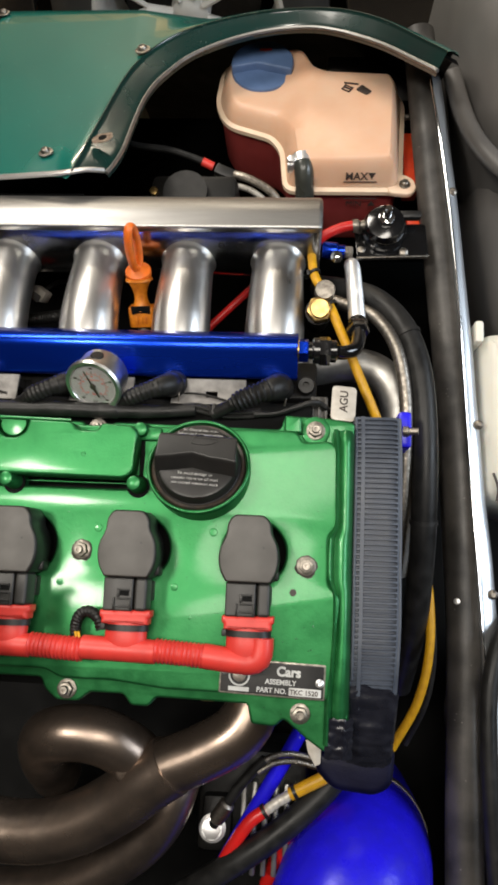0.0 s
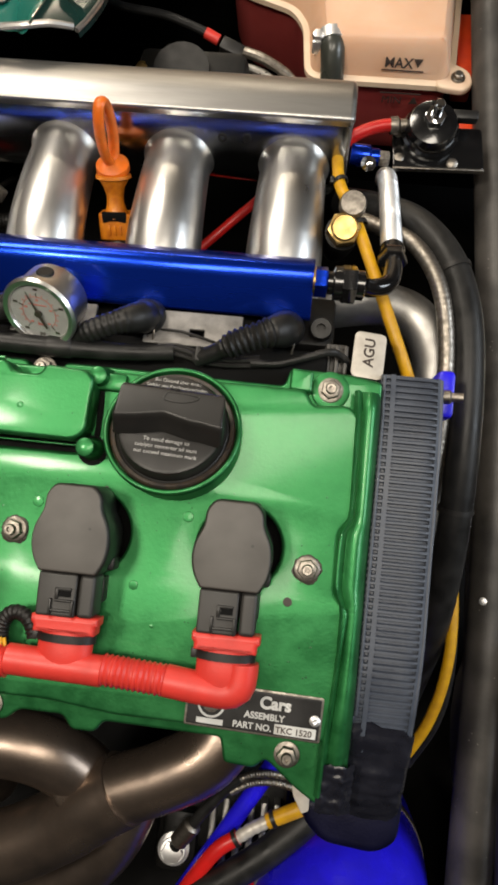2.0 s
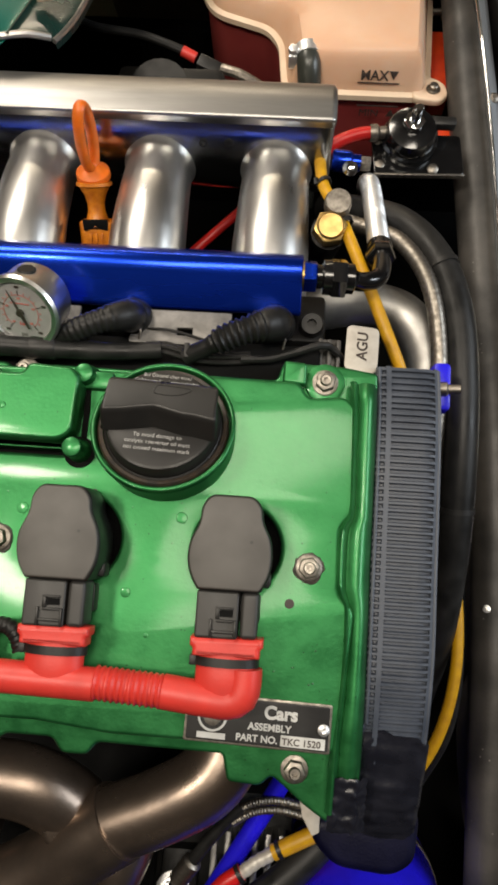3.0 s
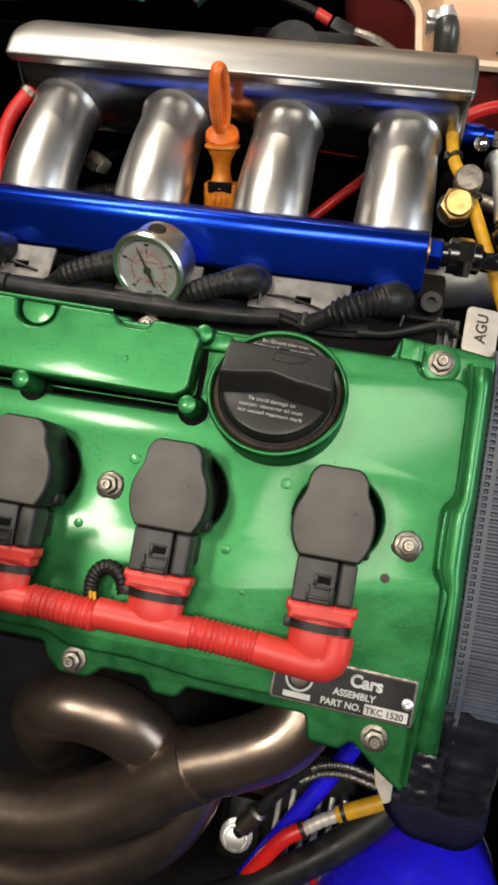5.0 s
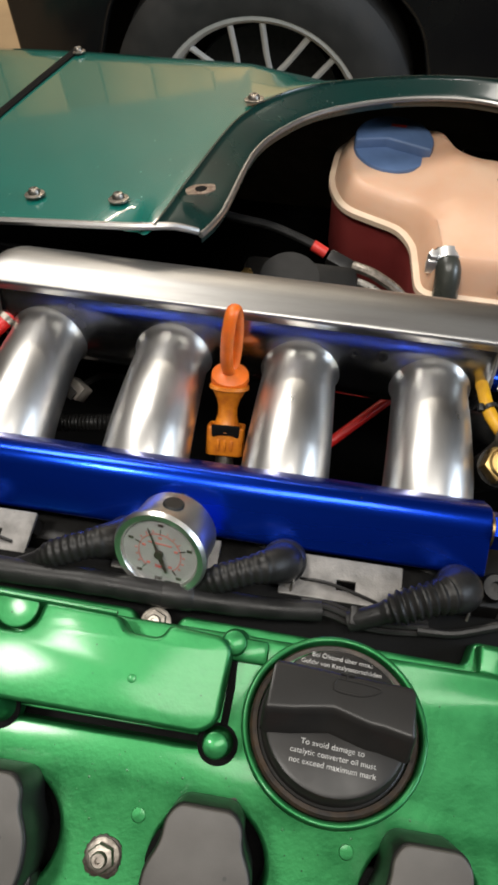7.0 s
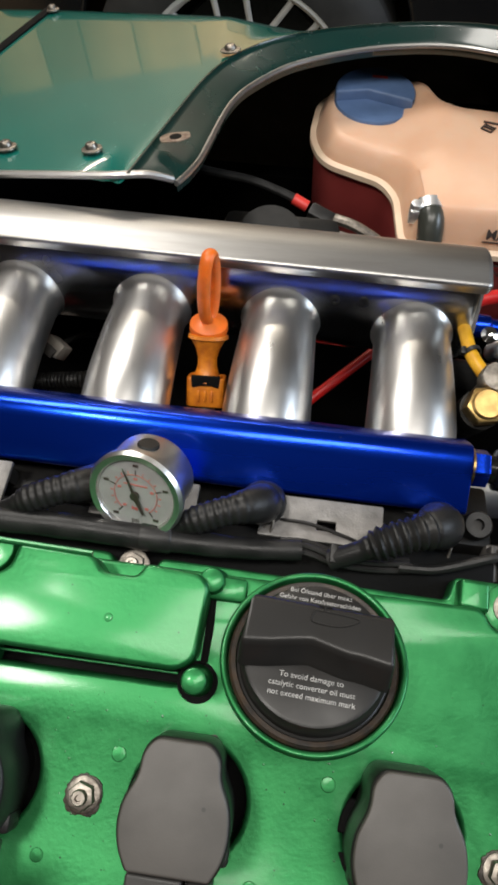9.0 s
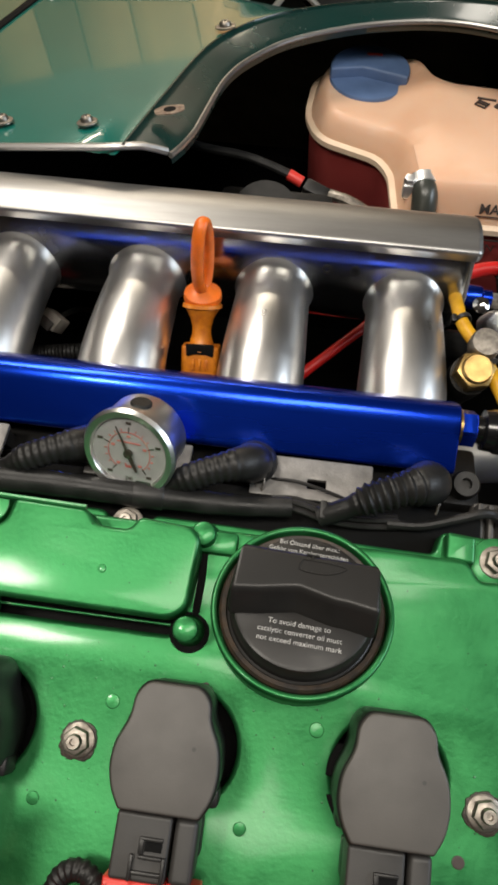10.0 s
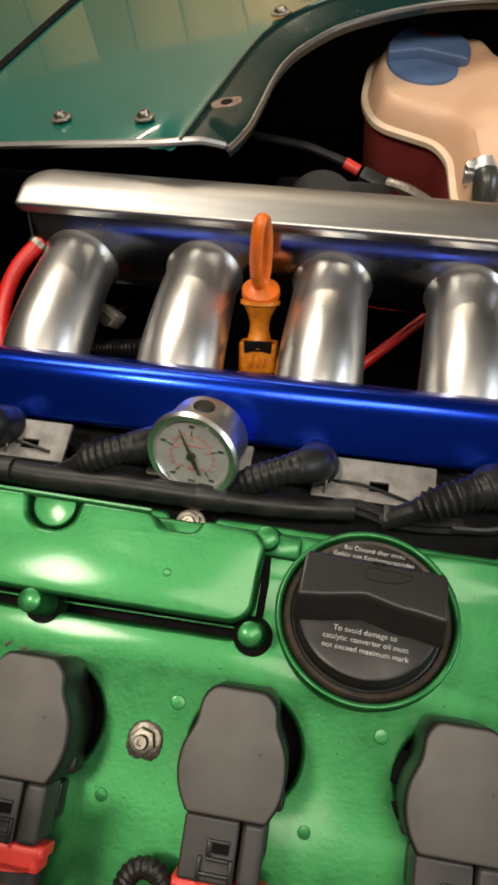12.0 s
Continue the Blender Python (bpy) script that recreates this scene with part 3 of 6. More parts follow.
while len(drops) < 260:
    x, y = rnd.uniform(-0.30, 0.052), rnd.uniform(-0.055, 0.068)
    if min((x - cx - 0.0035) ** 2 + (y - 0.03) ** 2 for cx in COILS) > 0.031 ** 2 and not -0.05 < y < 0.008 or abs(x - 0.03) < 0.02 and y < -0.02:
        r = rnd.choice((0.00022, 0.0003, 0.0003, 0.0004, 0.0004, 0.0006))
        drops.append(lathe([(r, 0), (r * 0.85, r * 0.45), (r * 0.45, r * 0.7), (0, r * 0.75)], (x, y, 0.8498), (x, y, 0.9), 8))
tagged(part("oil_droplets", join(*drops), DROP, cover, "tiny oil droplets and dirt"), kind="stuff")
for k, (x, y, a) in enumerate(((-0.0805, 0.0560, 12), (-0.1930, 0.0560, 15), (-0.2010, 0.0570, 40))):
    part("paint_chip", turned(slab([rounded([(-0.0020, -0.0006), (0.0004, -0.0009), (0.0022, -0.0002), (0.0012, 0.0008), (-0.0014, 0.0007)], 0.0003)], 0.0, 0.0003, 0.0001, 1), pose(x, y, 0.8499, 0, 0, a)), INK, cover, "small dark chip in the paint")

# maker's plate
plate = thing("rating_plate", (0.018, -0.06, 0.8505), "black enamelled metal rating plate with silver lettering", "plate")
PT = pose(0.018, -0.060, 0.8505, 0, 0, -1.5)
part("plate_base", turned(slab([rect(-0.0385, 0.0385, -0.0125, 0.0125, 0.0015)], 0, 0.0009, 0.0003, 1), PT), STEEL, plate, "bare metal rim")
part("plate_field", turned(slab([rect(-0.0373, 0.0373, -0.0113, 0.0113, 0.0012)], 0.0007, 0.0012, 0.0002, 1), PT), BLACK, plate, "black enamel field")
part("lettering", turned(lettering("Cars", 0.0092, pose(0.0030, 0.0026, 0.0013), bold=0.00035), PT), WHITE, plate, "silver word Cars")
part("lettering", turned(lettering("ASSEMBLY", 0.0050, pose(-0.0050, -0.0036, 0.0013), bold=0.00015), PT), WHITE, plate, "silver word ASSEMBLY")
part("lettering", turned(lettering("PART NO.", 0.0049, pose(-0.0110, -0.0096, 0.0013), bold=0.00012), PT), WHITE, plate, "silver words PART NO.")
part("number_box", turned(slab([rect(0.0125, 0.0358, -0.0106, -0.0050, 0.0004)], 0.0011, 0.0014, 0.0001, 1), PT), WHITE, plate)
part("lettering", turned(lettering("TKC 1520", 0.0048, pose(0.0132, -0.0096, 0.0014), bold=0.0001), PT), INK, plate, "stamped part number")
part("emblem", turned(slab([circle(-0.024, 0.001, 0.0078), circle(-0.024, 0.001, 0.0066)], 0.0011, 0.0015, 0.0001, 1), PT), WHITE, plate, "plain silver ring")
part("emblem", turned(slab([circle(-0.024, 0.001, 0.0048)], 0.0011, 0.0015, 0.0001, 1), PT), STEEL, plate, "plain silver disc")
part("emblem_bar", turned(box(-0.0315, -0.0165, -0.0102, -0.0072, 0.0011, 0.0015), PT), WHITE, plate)
for x, y in ((0.0345, -0.0005), (-0.0350, 0.004)):
    part("rivet", turned(lathe([(0.0032, 0.0), (0.0030, 0.001), (0.0014, 0.0018), (0.0, 0.0014)], segments=16), PT @ pose(x, y, 0.001)), SLEEVE, plate, "domed rivet")

# oil filler cap


def bm_verts(bm):
    """The verts of a bar, cut into short lengths along x so that it can be bent."""
    for k in range(1, 24):
        bmesh.ops.bisect_plane(bm, geom=bm.verts[:] + bm.edges[:] + bm.faces[:], plane_co=(-0.0322 + 0.0644 * k / 24, 0, 0), plane_no=(1, 0, 0))
    return bm.verts


oil = thing("oil_filler_cap", (CAPX, CAPY, 0.853), "black plastic oil filler cap with a grip bar and faint print", "cap")
part("cap_body", turned(lathe([(0.0, 0.0), (0.0342, 0.0), (0.0342, 0.0055), (0.0338, 0.0066), (0.0328, 0.0072), (0.0320, 0.0136), (0.0311, 0.0155), (0.0296, 0.0162), (0.0, 0.0162)], segments=64), CAPM), CAP_BLACK, oil)
bar = extrude_x(rounded([(-0.0100, 0.0155), (-0.0088, 0.0180), (-0.0040, 0.0272), (-0.0022, 0.0290), (0.0150, 0.0292), (0.0172, 0.0270), (0.0176, 0.0155)], 0.0014, 3), -0.0322, 0.0322, 0.0022, 3)
for v in bm_verts(bar):
    reach = math.sqrt(max(1e-6, 0.0335 ** 2 - min(v.co.y, 0.02) ** 2))
    v.co.x = max(-reach, min(reach, v.co.x))
    if v.co.y < 0.004 and v.co.z > 0.016:
        v.co.y += 0.0035 * max(0, 1 - abs(v.co.x + 0.003) / 0.016) - 0.002 * max(0, (abs(v.co.x) - 0.018) / 0.014)
part("grip_bar", turned(bar, CAPM @ pose(0, 0, 0, 0, 0, -3)), CAP_BLACK, oil)
part("seal_ring", turned(lathe([(0.0374, 0.0035), (0.0374, 0.0066), (0.0364, 0.0080), (0.0344, 0.0076)], segments=64), CAPM), GRIME, oil, "oily brown rubber seal")
CT = CAPM @ pose(0, 0, 0, 0, 0, -3)
for txt, size, x, y, z in (("Bei Ölstand über max.:", 0.0030, -0.0150, 0.0262, 0.0162), ("Gefahr von Katalysatorschäden", 0.0029, -0.0195, 0.0225, 0.0162),
                           ("To avoid damage to", 0.0034, -0.0140, -0.0125, 0.0162), ("catalytic converter oil must", 0.0033, -0.0180, -0.0165, 0.0162), ("not exceed maximum mark", 0.0033, -0.0178, -0.0205, 0.0162)):
    part("print", turned(lettering(txt, size, pose(x, y, z), 0.0001), CT), FADED, oil, "faded white warning print")
part("oil_can_emblem", turned(join(hose([(-0.007, 0.010, 0), (-0.008, 0.005, 0), (0.004, 0.0045, 0), (0.012, 0.0085, 0), (0.006, 0.0098, 0), (-0.007, 0.010, 0)], 0.00045, 6, 0.002), hose([(-0.003, 0.010, 0), (-0.003, 0.0125, 0)], 0.0006, 6), hose([(-0.006, 0.0125, 0), (0.0, 0.0125, 0)], 0.0006, 6)), CT @ pose(0.004, 0.0035, 0.0291)), CAP_BLACK, oil, "embossed oil can outline")

# ignition coils and their red loom
ctop = [(-0.0125, 0.0562), (0.0095, 0.0562), (0.0140, 0.0510), (0.0145, 0.0440), (0.0195, 0.0345), (0.0205, 0.0240), (0.0190, 0.0155), (0.0150, 0.0085), (-0.0165, 0.0085), (-0.0205, 0.0150), (-0.0226, 0.0230), (-0.0220, 0.0320), (-0.0172, 0.0420), (-0.0168, 0.0505)]
ctop = rounded(ctop, [0.0045] * 7 + [0.0012, 0.0012] + [0.0045] * 5, 4)[::-1]


def ignition_coil(x):
    c = thing("ignition_coil", (x, 0.03, 0.85), "grey topped ignition coil plugged with a black connector", "ignition coil", "ignition coils on the cover")
    at = pose(x, 0, 0)
    part("coil_body", turned(slab([[(px * 1.012, 0.032 + (py - 0.032) * 1.012) for px, py in ctop]], 0.845, 0.8795, 0.0022), at), BLACK, c, "black moulded coil body")
    part("coil_top", turned(slab([[(px * 0.975, 0.0315 + (py - 0.0315) * 0.98) for px, py in ctop]], 0.872, 0.8808, 0.0010, 3), at), COIL_GREY, c, "matt grey top plate")
    part("coil_stem", lathe([(0.016, 0.0), (0.016, 0.03), (0.0, 0.03)], (x, 0.03, 0.822), (x, 0.03, 0.9), 24), RUBBER, c)
    part("coil_arm", turned(box(-0.0205, 0.0205, 0.010, 0.018, 0.846, 0.862, 0.002), at), BLACK, c)
    plug = part("connector", turned(join(slab([rect(-0.0165, 0.0050, -0.0155, 0.0080, 0.0015)], 0.858, 0.8770, 0.0012), slab([rect(0.0062, 0.0150, -0.0150, 0.0082, 0.0025)], 0.858, 0.8775, 0.002)), at), CONN, c, "dark grey locking connector")
    part("latch_bar", turned(join(box(-0.0060, 0.0030, -0.0072, -0.0058, 0.8768, 0.8790, 0.0004), box(-0.0092, -0.0078, -0.0150, -0.0058, 0.8768, 0.8790, 0.0004), box(0.0030, 0.0044, -0.0150, -0.0058, 0.8768, 0.8790, 0.0004),
                                  box(-0.0092, 0.0044, -0.0128, -0.0112, 0.8768, 0.8786, 0.0004), box(-0.0064, -0.0044, -0.0058, 0.0002, 0.8768, 0.8784, 0.0004), box(-0.0064, 0.0026, -0.0010, 0.0004, 0.8768, 0.8784, 0.0004)), at), CAP_BLACK, plug)
    part("latch_window", turned(box(-0.0042, 0.0024, -0.0046, -0.0012, 0.8766, 0.8773), at), SHADOW, plug)
    part("connector_step", turned(box(-0.0165, 0.0155, -0.0085, 0.006, 0.846, 0.8590, 0.001), at), BLACK, plug)
    return c


first_coil = ignition_coil(COILS[3])
for x in COILS[:3]:
    copy_thing(first_coil, SEAT @ pose(x, 0.03, 0.85))

loom = thing("coil_loom_conduit", (-0.12, -0.045, 0.85), "bright red corrugated wiring conduit with tee pieces", "wiring conduit")
TZ = 0.868


def loom_shape(x0, x1, base=1.0):
    return hose([(x0, -0.0425, TZ), (x1, -0.0445, TZ)], 0.0082, 20, 0.0008, lambda s, total: 1.02 + 0.07 * math.sin(2 * math.pi * s / 0.0030))


for a, b in ((-0.066, -0.030), (-0.158, -0.119), (-0.246, -0.206)):
    part("ribbed_length", loom_shape(a, b), RED, loom, "ribbed red conduit")
for a, b in ((-0.119, -0.066), (-0.206, -0.158), (-0.292, -0.246)):
    part("smooth_length", hose([(a, -0.0425, TZ), (b, -0.0435, TZ)], 0.0085, 20, 0.004), RED, loom)
part("elbow", hose([(-0.031, -0.0443, TZ), (-0.012, -0.0462, TZ), (0.002, -0.0470, TZ), (0.0085, -0.0440, TZ + 0.001), (0.0100, -0.0370, TZ + 0.001), (0.0100, -0.0300, TZ + 0.001)], 0.0088, 20, 0.003), RED, loom, "red moulded elbow")
for i, x in enumerate(COILS):
    w = 0.0155
    tee = part("tee_neck", join(hose([(x, -0.0225, TZ), (x, -0.0300, TZ), (x, -0.0360, TZ), (x, -0.0425, TZ - 0.001)], 0.0086, 24, 0.0015, flat=1.78),
                                slab([rounded([(x - 0.0185, -0.0150), (x + 0.0185, -0.0145), (x + 0.0185, -0.0190), (x + 0.0170, -0.0200), (x + 0.0170, -0.0245), (x - 0.0170, -0.0245), (x - 0.0170, -0.0205), (x - 0.0185, -0.0195)], 0.0008)], TZ - 0.006, TZ + 0.0090, 0.0025, 3)), RED, loom, "red moulded tee")
    part("cable_tie", join(hose([(x, -0.0250, TZ), (x, -0.0294, TZ)], 0.0094, 24, 0.001, flat=1.78), box(x - 0.0185, x - 0.0150, -0.0297, -0.0246, TZ - 0.002, TZ + 0.004, 0.0006)), BLACK, tee, "black cable tie")
branch = thing("wire_branch", (-0.112, -0.03, 0.85), "black taped wire branch with yellow wires beside a coil", "wire")
part("sleeve", hose([(-0.1065, -0.0300, 0.866), (-0.1095, -0.0225, 0.866), (-0.1150, -0.0182, 0.865), (-0.1210, -0.0182, 0.864), (-0.1256, -0.0225, 0.8625), (-0.1274, -0.030, 0.861), (-0.1262, -0.040, 0.860)], 0.0042, 12, 0.0006, ribs(0.0026, 0.07)), RUBBER, branch, "black taped sleeve")
part("bare_wire", hose([(-0.1238, -0.0325, 0.8655), (-0.1225, -0.0365, 0.8665), (-0.1240, -0.0405, 0.866)], 0.0011, 8, 0.001), YELLOW, branch, "yellow wire")
part("bare_wire", hose([(-0.1262, -0.0325, 0.8645), (-0.1250, -0.0365, 0.8655), (-0.1260, -0.0405, 0.865)], 0.0011, 8, 0.001), YELLOW, branch, "yellow wire")

# ---- timing belt cover ----
belt = thing("timing_belt_cover", (0.093, 0.0, 0.80), "black ribbed timing belt cover, its lower end wrapped in shiny tape", "belt cover")


def belt_height(y):
    back, front = max(0, (y - 0.08) / 0.06), max(0, (-0.03 - y) / 0.10)
    return 0.838 - 0.009 * back ** 2 - 0.030 * front ** 2


def belt_strip(y0, y1, step, amp, pitch, x0=0.0752, x1=0.1115, bulge=0.0):
    bm = bmesh.new()
    rows = []
    n = int((y1 - y0) / step)
    for i in range(n + 1):
        y = y0 + (y1 - y0) * i / n
        z = belt_height(y) + amp * max(0.0, min(1.0, (y + 0.085) / 0.05)) * (1 if math.sin(2 * math.pi * y / pitch) > 0 else -1)
        row = []
        for u in (0, 0.03, 0.135, 0.145, 0.225, 0.235, 0.45, 0.7, 0.8, 0.915, 0.925, 1.0):
            x = x0 + (x1 - x0) * u - 0.004 * max(0, (-0.02 - y) / 0.1) * u
            ribbed = 0.03 <= u <= 0.135 or 0.235 <= u <= 0.915
            drop = 0.0035 * max(0, (u - 0.8) / 0.2) ** 2 + 0.001 * max(0, (0.1 - u) / 0.1)
            zz = (z if ribbed else belt_height(y) + amp) - drop
            if bulge:
                zz += 0.0012
                zz += bulge * noise.noise((x * 160, y * 90, 3.1)) + bulge * 1.3 * abs(noise.noise((x * 60 + y * 40, y * 260, 1.7)))
            ragged = 0.007 * noise.noise((x * 130, 2.3, 0.7)) * max(0.0, 1 - (y1 - y) / 0.02) if bulge else 0.0
            row.append(bm.verts.new((x, y + ragged, zz)))
        row.insert(0, bm.verts.new((x0, y, 0.79 if y < -0.07 else 0.81)))
        row.append(bm.verts.new((row[-1].co.x + 0.001, y, 0.775)))
        rows.append(row)
    for p, q in zip(rows, rows[1:]):
        for k in range(len(p) - 1):
            bm.faces.new((p[k], p[k + 1], q[k + 1], q[k]))
    return bm


part("ribbed_top", belt_strip(-0.082, 0.141, 0.00066, 0.0013, 0.00395), RIB, belt, "grey black ribbed face", 20)
part("edge_bead", hose([(0.0767, y, belt_height(y) + 0.0004) for y in (0.140, 0.11, 0.07, 0.02, -0.03, -0.06)], 0.0011, 8), RIB, belt)
part("edge_bead", hose([(0.1114 - 0.004 * max(0, (-0.02 - y) / 0.1), y, belt_height(y) - 0.0022) for y in (0.140, 0.11, 0.07, 0.02, -0.02, -0.05, -0.075)], 0.0011, 8), RIB, belt)
part("taped_end", belt_strip(-0.131, -0.066, 0.0016, 0.0, 1.0, 0.0755, 0.1135, 0.0016), TAPE, belt, "wrinkled shiny black tape", 60)
part("end_cap", slab([rounded([(0.052, -0.118), (0.113, -0.112), (0.111, -0.140), (0.098, -0.148), (0.066, -0.145), (0.052, -0.132)], 0.007)], 0.775, 0.812, 0.006, 4), NAVY, belt, "dark blue black lower cap")
bm = bmesh.new()
rows = []
for i in range(31):
    y = -0.1165 + 0.030 * i / 30
    row = []
    for k in range(17):
        x = 0.0575 + 0.0205 * k / 16
        z = 0.8452 - 0.28 * max(0, -0.088 - y) - 1.1 * max(0, x - 0.0725) + 0.0014 * noise.noise((x * 190, y * 260, 4.2)) + 0.0010 * abs(noise.noise((x * 420, y * 120, 8.0)))
        row.append(bm.verts.new((x + 0.0012 * noise.noise((y * 300, k * 0.2, 2)), y + 0.0015 * noise.noise((x * 400, i * 0.1, 7)), z)))
    rows.append(row)
for p, q in zip(rows, rows[1:]):
    for k in range(16):
        bm.faces.new((p[k], p[k + 1], q[k + 1], q[k]))
part("torn_tape", bm, TAPE, belt, "torn shiny black tape over the cover's corner", 60)
part("mount_lug", box(0.1120, 0.123, 0.120, 0.150, 0.775, 0.812, 0.003), BLUE_HOSE, belt, "blue plastic lug")
part("lug_screw", lathe([(0.0045, 0), (0.0045, 0.004), (0.003, 0.005), (0.003, 0.012), (0, 0.012)], (0.116, 0.133, 0.812), (0.13, 0.133, 0.815), 16), STEEL, belt, "small zinc screw")

# ---- fuel rail, gauge, injectors ----
RU, RV = Vector((0, 0.43, -0.903)), Vector((0, 0.903, 0.43))
RC = Vector((0, 0.1937, 0.8135))
rail = thing("fuel_rail", (-0.128, 0.194, 0.82), "blue anodised square fuel rail with scuffed faces", "fuel rail")
FR = Matrix(((0, 0, 1, 0), (RV.y, -RU.y, 0, 0), (RV.z, -RU.z, 0, 0), (0, 0, 0, 1)))
bar = slab([rounded([(-0.0178, -0.0140), (0.0178, -0.0140), (0.0178, 0.0140), (-0.0178, 0.0140)], [0.003, 0.004, 0.0120, 0.0035], 10)], -0.285, 0.0285, 0.0008, 2)
part("rail_bar", turned(bar, Matrix.Translation(RC) @ FR), BLUE, rail)


def on_rail(x, u=0.0, v=0.0):
    return tuple(RC + Vector((x, 0, 0)) + RU * u + RV * v)


def rail_end(x):
    return on_rail(x, -0.006, 0.006)


part("end_plug", turned(hexagon(0.0100, 0, 0.008), along(rail_end(-0.285), rail_end(-1))), BLUE, rail, "blue anodised end plug")
part("end_nut", turned(hexagon(0.0098, 0, 0.0085), along(rail_end(0.0285), rail_end(1))), BLUE, rail, "blue anodised hexagon nut")
part("nut_washer", lathe([(0.0096, 0), (0.0096, 0.0012), (0, 0.0012)], rail_end(0.0282), rail_end(1), 24), BRASS, rail, "copper sealing washer")
for i, x in enumerate((0.006, -0.081, -0.166, -0.253)):
    inj = thing("fuel_injector", (x, 0.175, 0.79), "black fuel injector seated below the blue rail", "injector", "injectors under the rail")
    a, b = (x - 0.001, 0.188, 0.8100), (x - 0.001, 0.1717, 0.7740)
    part("injector_body", lathe([(0.0, 0), (0.0075, 0), (0.0075, 0.010), (0.0115, 0.012), (0.0115, 0.030), (0.008, 0.032), (0.008, 0.039), (0, 0.039)], a, b, 20), BLACK, inj)
    bx = x - 0.004 if i < 2 else x
    deep = 0.10 if i in (0, 3) else 0.045
    size = 0.0078 if i in (0, 3) else 0.0070
    boot = part("boot", hose([(bx - 0.0400, 0.1390, 0.8335), (bx - 0.0300, 0.1425, 0.8380), (bx - 0.0180, 0.1480, 0.8425), (bx - 0.0050, 0.1535, 0.8445), (bx + 0.0045, 0.1575, 0.8425), (bx + 0.0105, 0.1610, 0.8355), (bx + 0.0120, 0.1640, 0.8260)], size, 20, 0.0007,
                              lambda s, total: 0.66 + 0.34 * max(0, min(1, (s / total - 0.24) / 0.12)) + 0.42 * max(0, min(1, (s / total - 0.60) / 0.25)) + (deep * math.sin(2 * math.pi * s / 0.0036) if 0.28 < s / total < 0.70 else 0)), RUBBER, inj, "black corrugated rubber boot")
    part("boot_end", lathe([(0.0, 0.0), (0.0100, 0.0), (0.0114, 0.002), (0.0114, 0.011), (0.0100, 0.013), (0, 0.013)], (bx + 0.0115, 0.1630, 0.8290), (bx + 0.0135, 0.1675, 0.8100), 24), RUBBER, boot)
    part("boot_hole", lathe([(0.0026, 0), (0.0026, 0.0004), (0, 0.0004)], (bx + 0.0043, 0.1550, 0.8478), (bx + 0.0035, 0.1500, 0.8678), 14), SHADOW, boot)
    part("clip_wire", hose([(bx + 0.0170, 0.1480, 0.825), (bx + 0.0180, 0.1560, 0.828), (bx + 0.0165, 0.1640, 0.824)], 0.0008, 8, 0.002), STEEL, inj, "steel clip wire")
for a, b in ((-0.069, -0.0130), (-0.154, -0.106), (-0.245, -0.204)):
    pl = thing("injector_bracket", ((a + b) / 2, 0.16, 0.81), "grey cast injector bracket with dark pits", "bracket", "brackets under the rail")
    part("bracket_top", turned(slab([rect(-(b - a) / 2 - 0.005, (b - a) / 2, -0.0135, 0.0092, 0.001), rect(-0.0045, 0.0050, -0.0075, -0.0022, 0.0006)], -0.0015, 0.0015, 0.0006, 1), pose((a + b) / 2, 0.1610, 0.8225, -12, 0, 0)), PALE_CAST, pl)
    part("bracket_web", box(a + 0.001, b - 0.001, 0.160, 0.168, 0.795, 0.818, 0.001), BLACK, pl)
lug = thing("manifold_lug", (0.034, 0.16, 0.79), "grey cast stud boss at the end of the intake flange", "boss")
part("lug_post", lathe([(0.0, 0), (0.0075, 0), (0.0075, 0.028), (0.0065, 0.03), (0.003, 0.03), (0.003, 0.026), (0, 0.026)], (0.036, 0.170, 0.785), (0.036, 0.166, 0.9), 20), DARK_CAST, lug)

fins = thing("sender_bracket", (0.054, 0.150, 0.79), "grey cast sender bracket with upright webs beside the tag", "bracket")
part("bracket_base", box(0.040, 0.0545, 0.141, 0.160, 0.795, 0.814, 0.002), RAIL_GREY, fins)
for k in range(3):
    part("web", box(0.0405 + 0.0055 * k, 0.0430 + 0.0055 * k, 0.140, 0.158, 0.813, 0.822 - 0.001 * k, 0.0008), RAIL_GREY, fins)
harness = thing("injector_harness", (-0.17, 0.137, 0.83), "black taped wiring harness running along the cover", "wiring harness")
part("main_sleeve", hose([(-0.33, 0.1405, 0.836), (-0.275, 0.1385, 0.8375), (-0.24, 0.139, 0.8375), (-0.205, 0.1375, 0.8390), (-0.165, 0.1380, 0.8395), (-0.128, 0.1375, 0.8395), (-0.1, 0.1380, 0.8380), (-0.075, 0.139, 0.8365), (-0.052, 0.1415, 0.8350)], 0.0062, 16, 0.003,
     lambda s, total: 1.0 - 0.25 * max(0, (s - 0.2) / 0.1) + 0.10 * noise.noise((s * 70, 0, 0))), RUBBER, harness, "taped harness trunk")
part("tape_ring", lathe([(0.0067, 0), (0.0069, 0.001), (0.0067, 0.014), (0.0060, 0.015)], (-0.128, 0.1377, 0.8393), (-0.05, 0.139, 0.8362), 18), BLACK, harness)
part("joint", hose([(-0.245, 0.139, 0.8395), (-0.222, 0.1385, 0.8402)], 0.0066, 14), BLACK, harness)
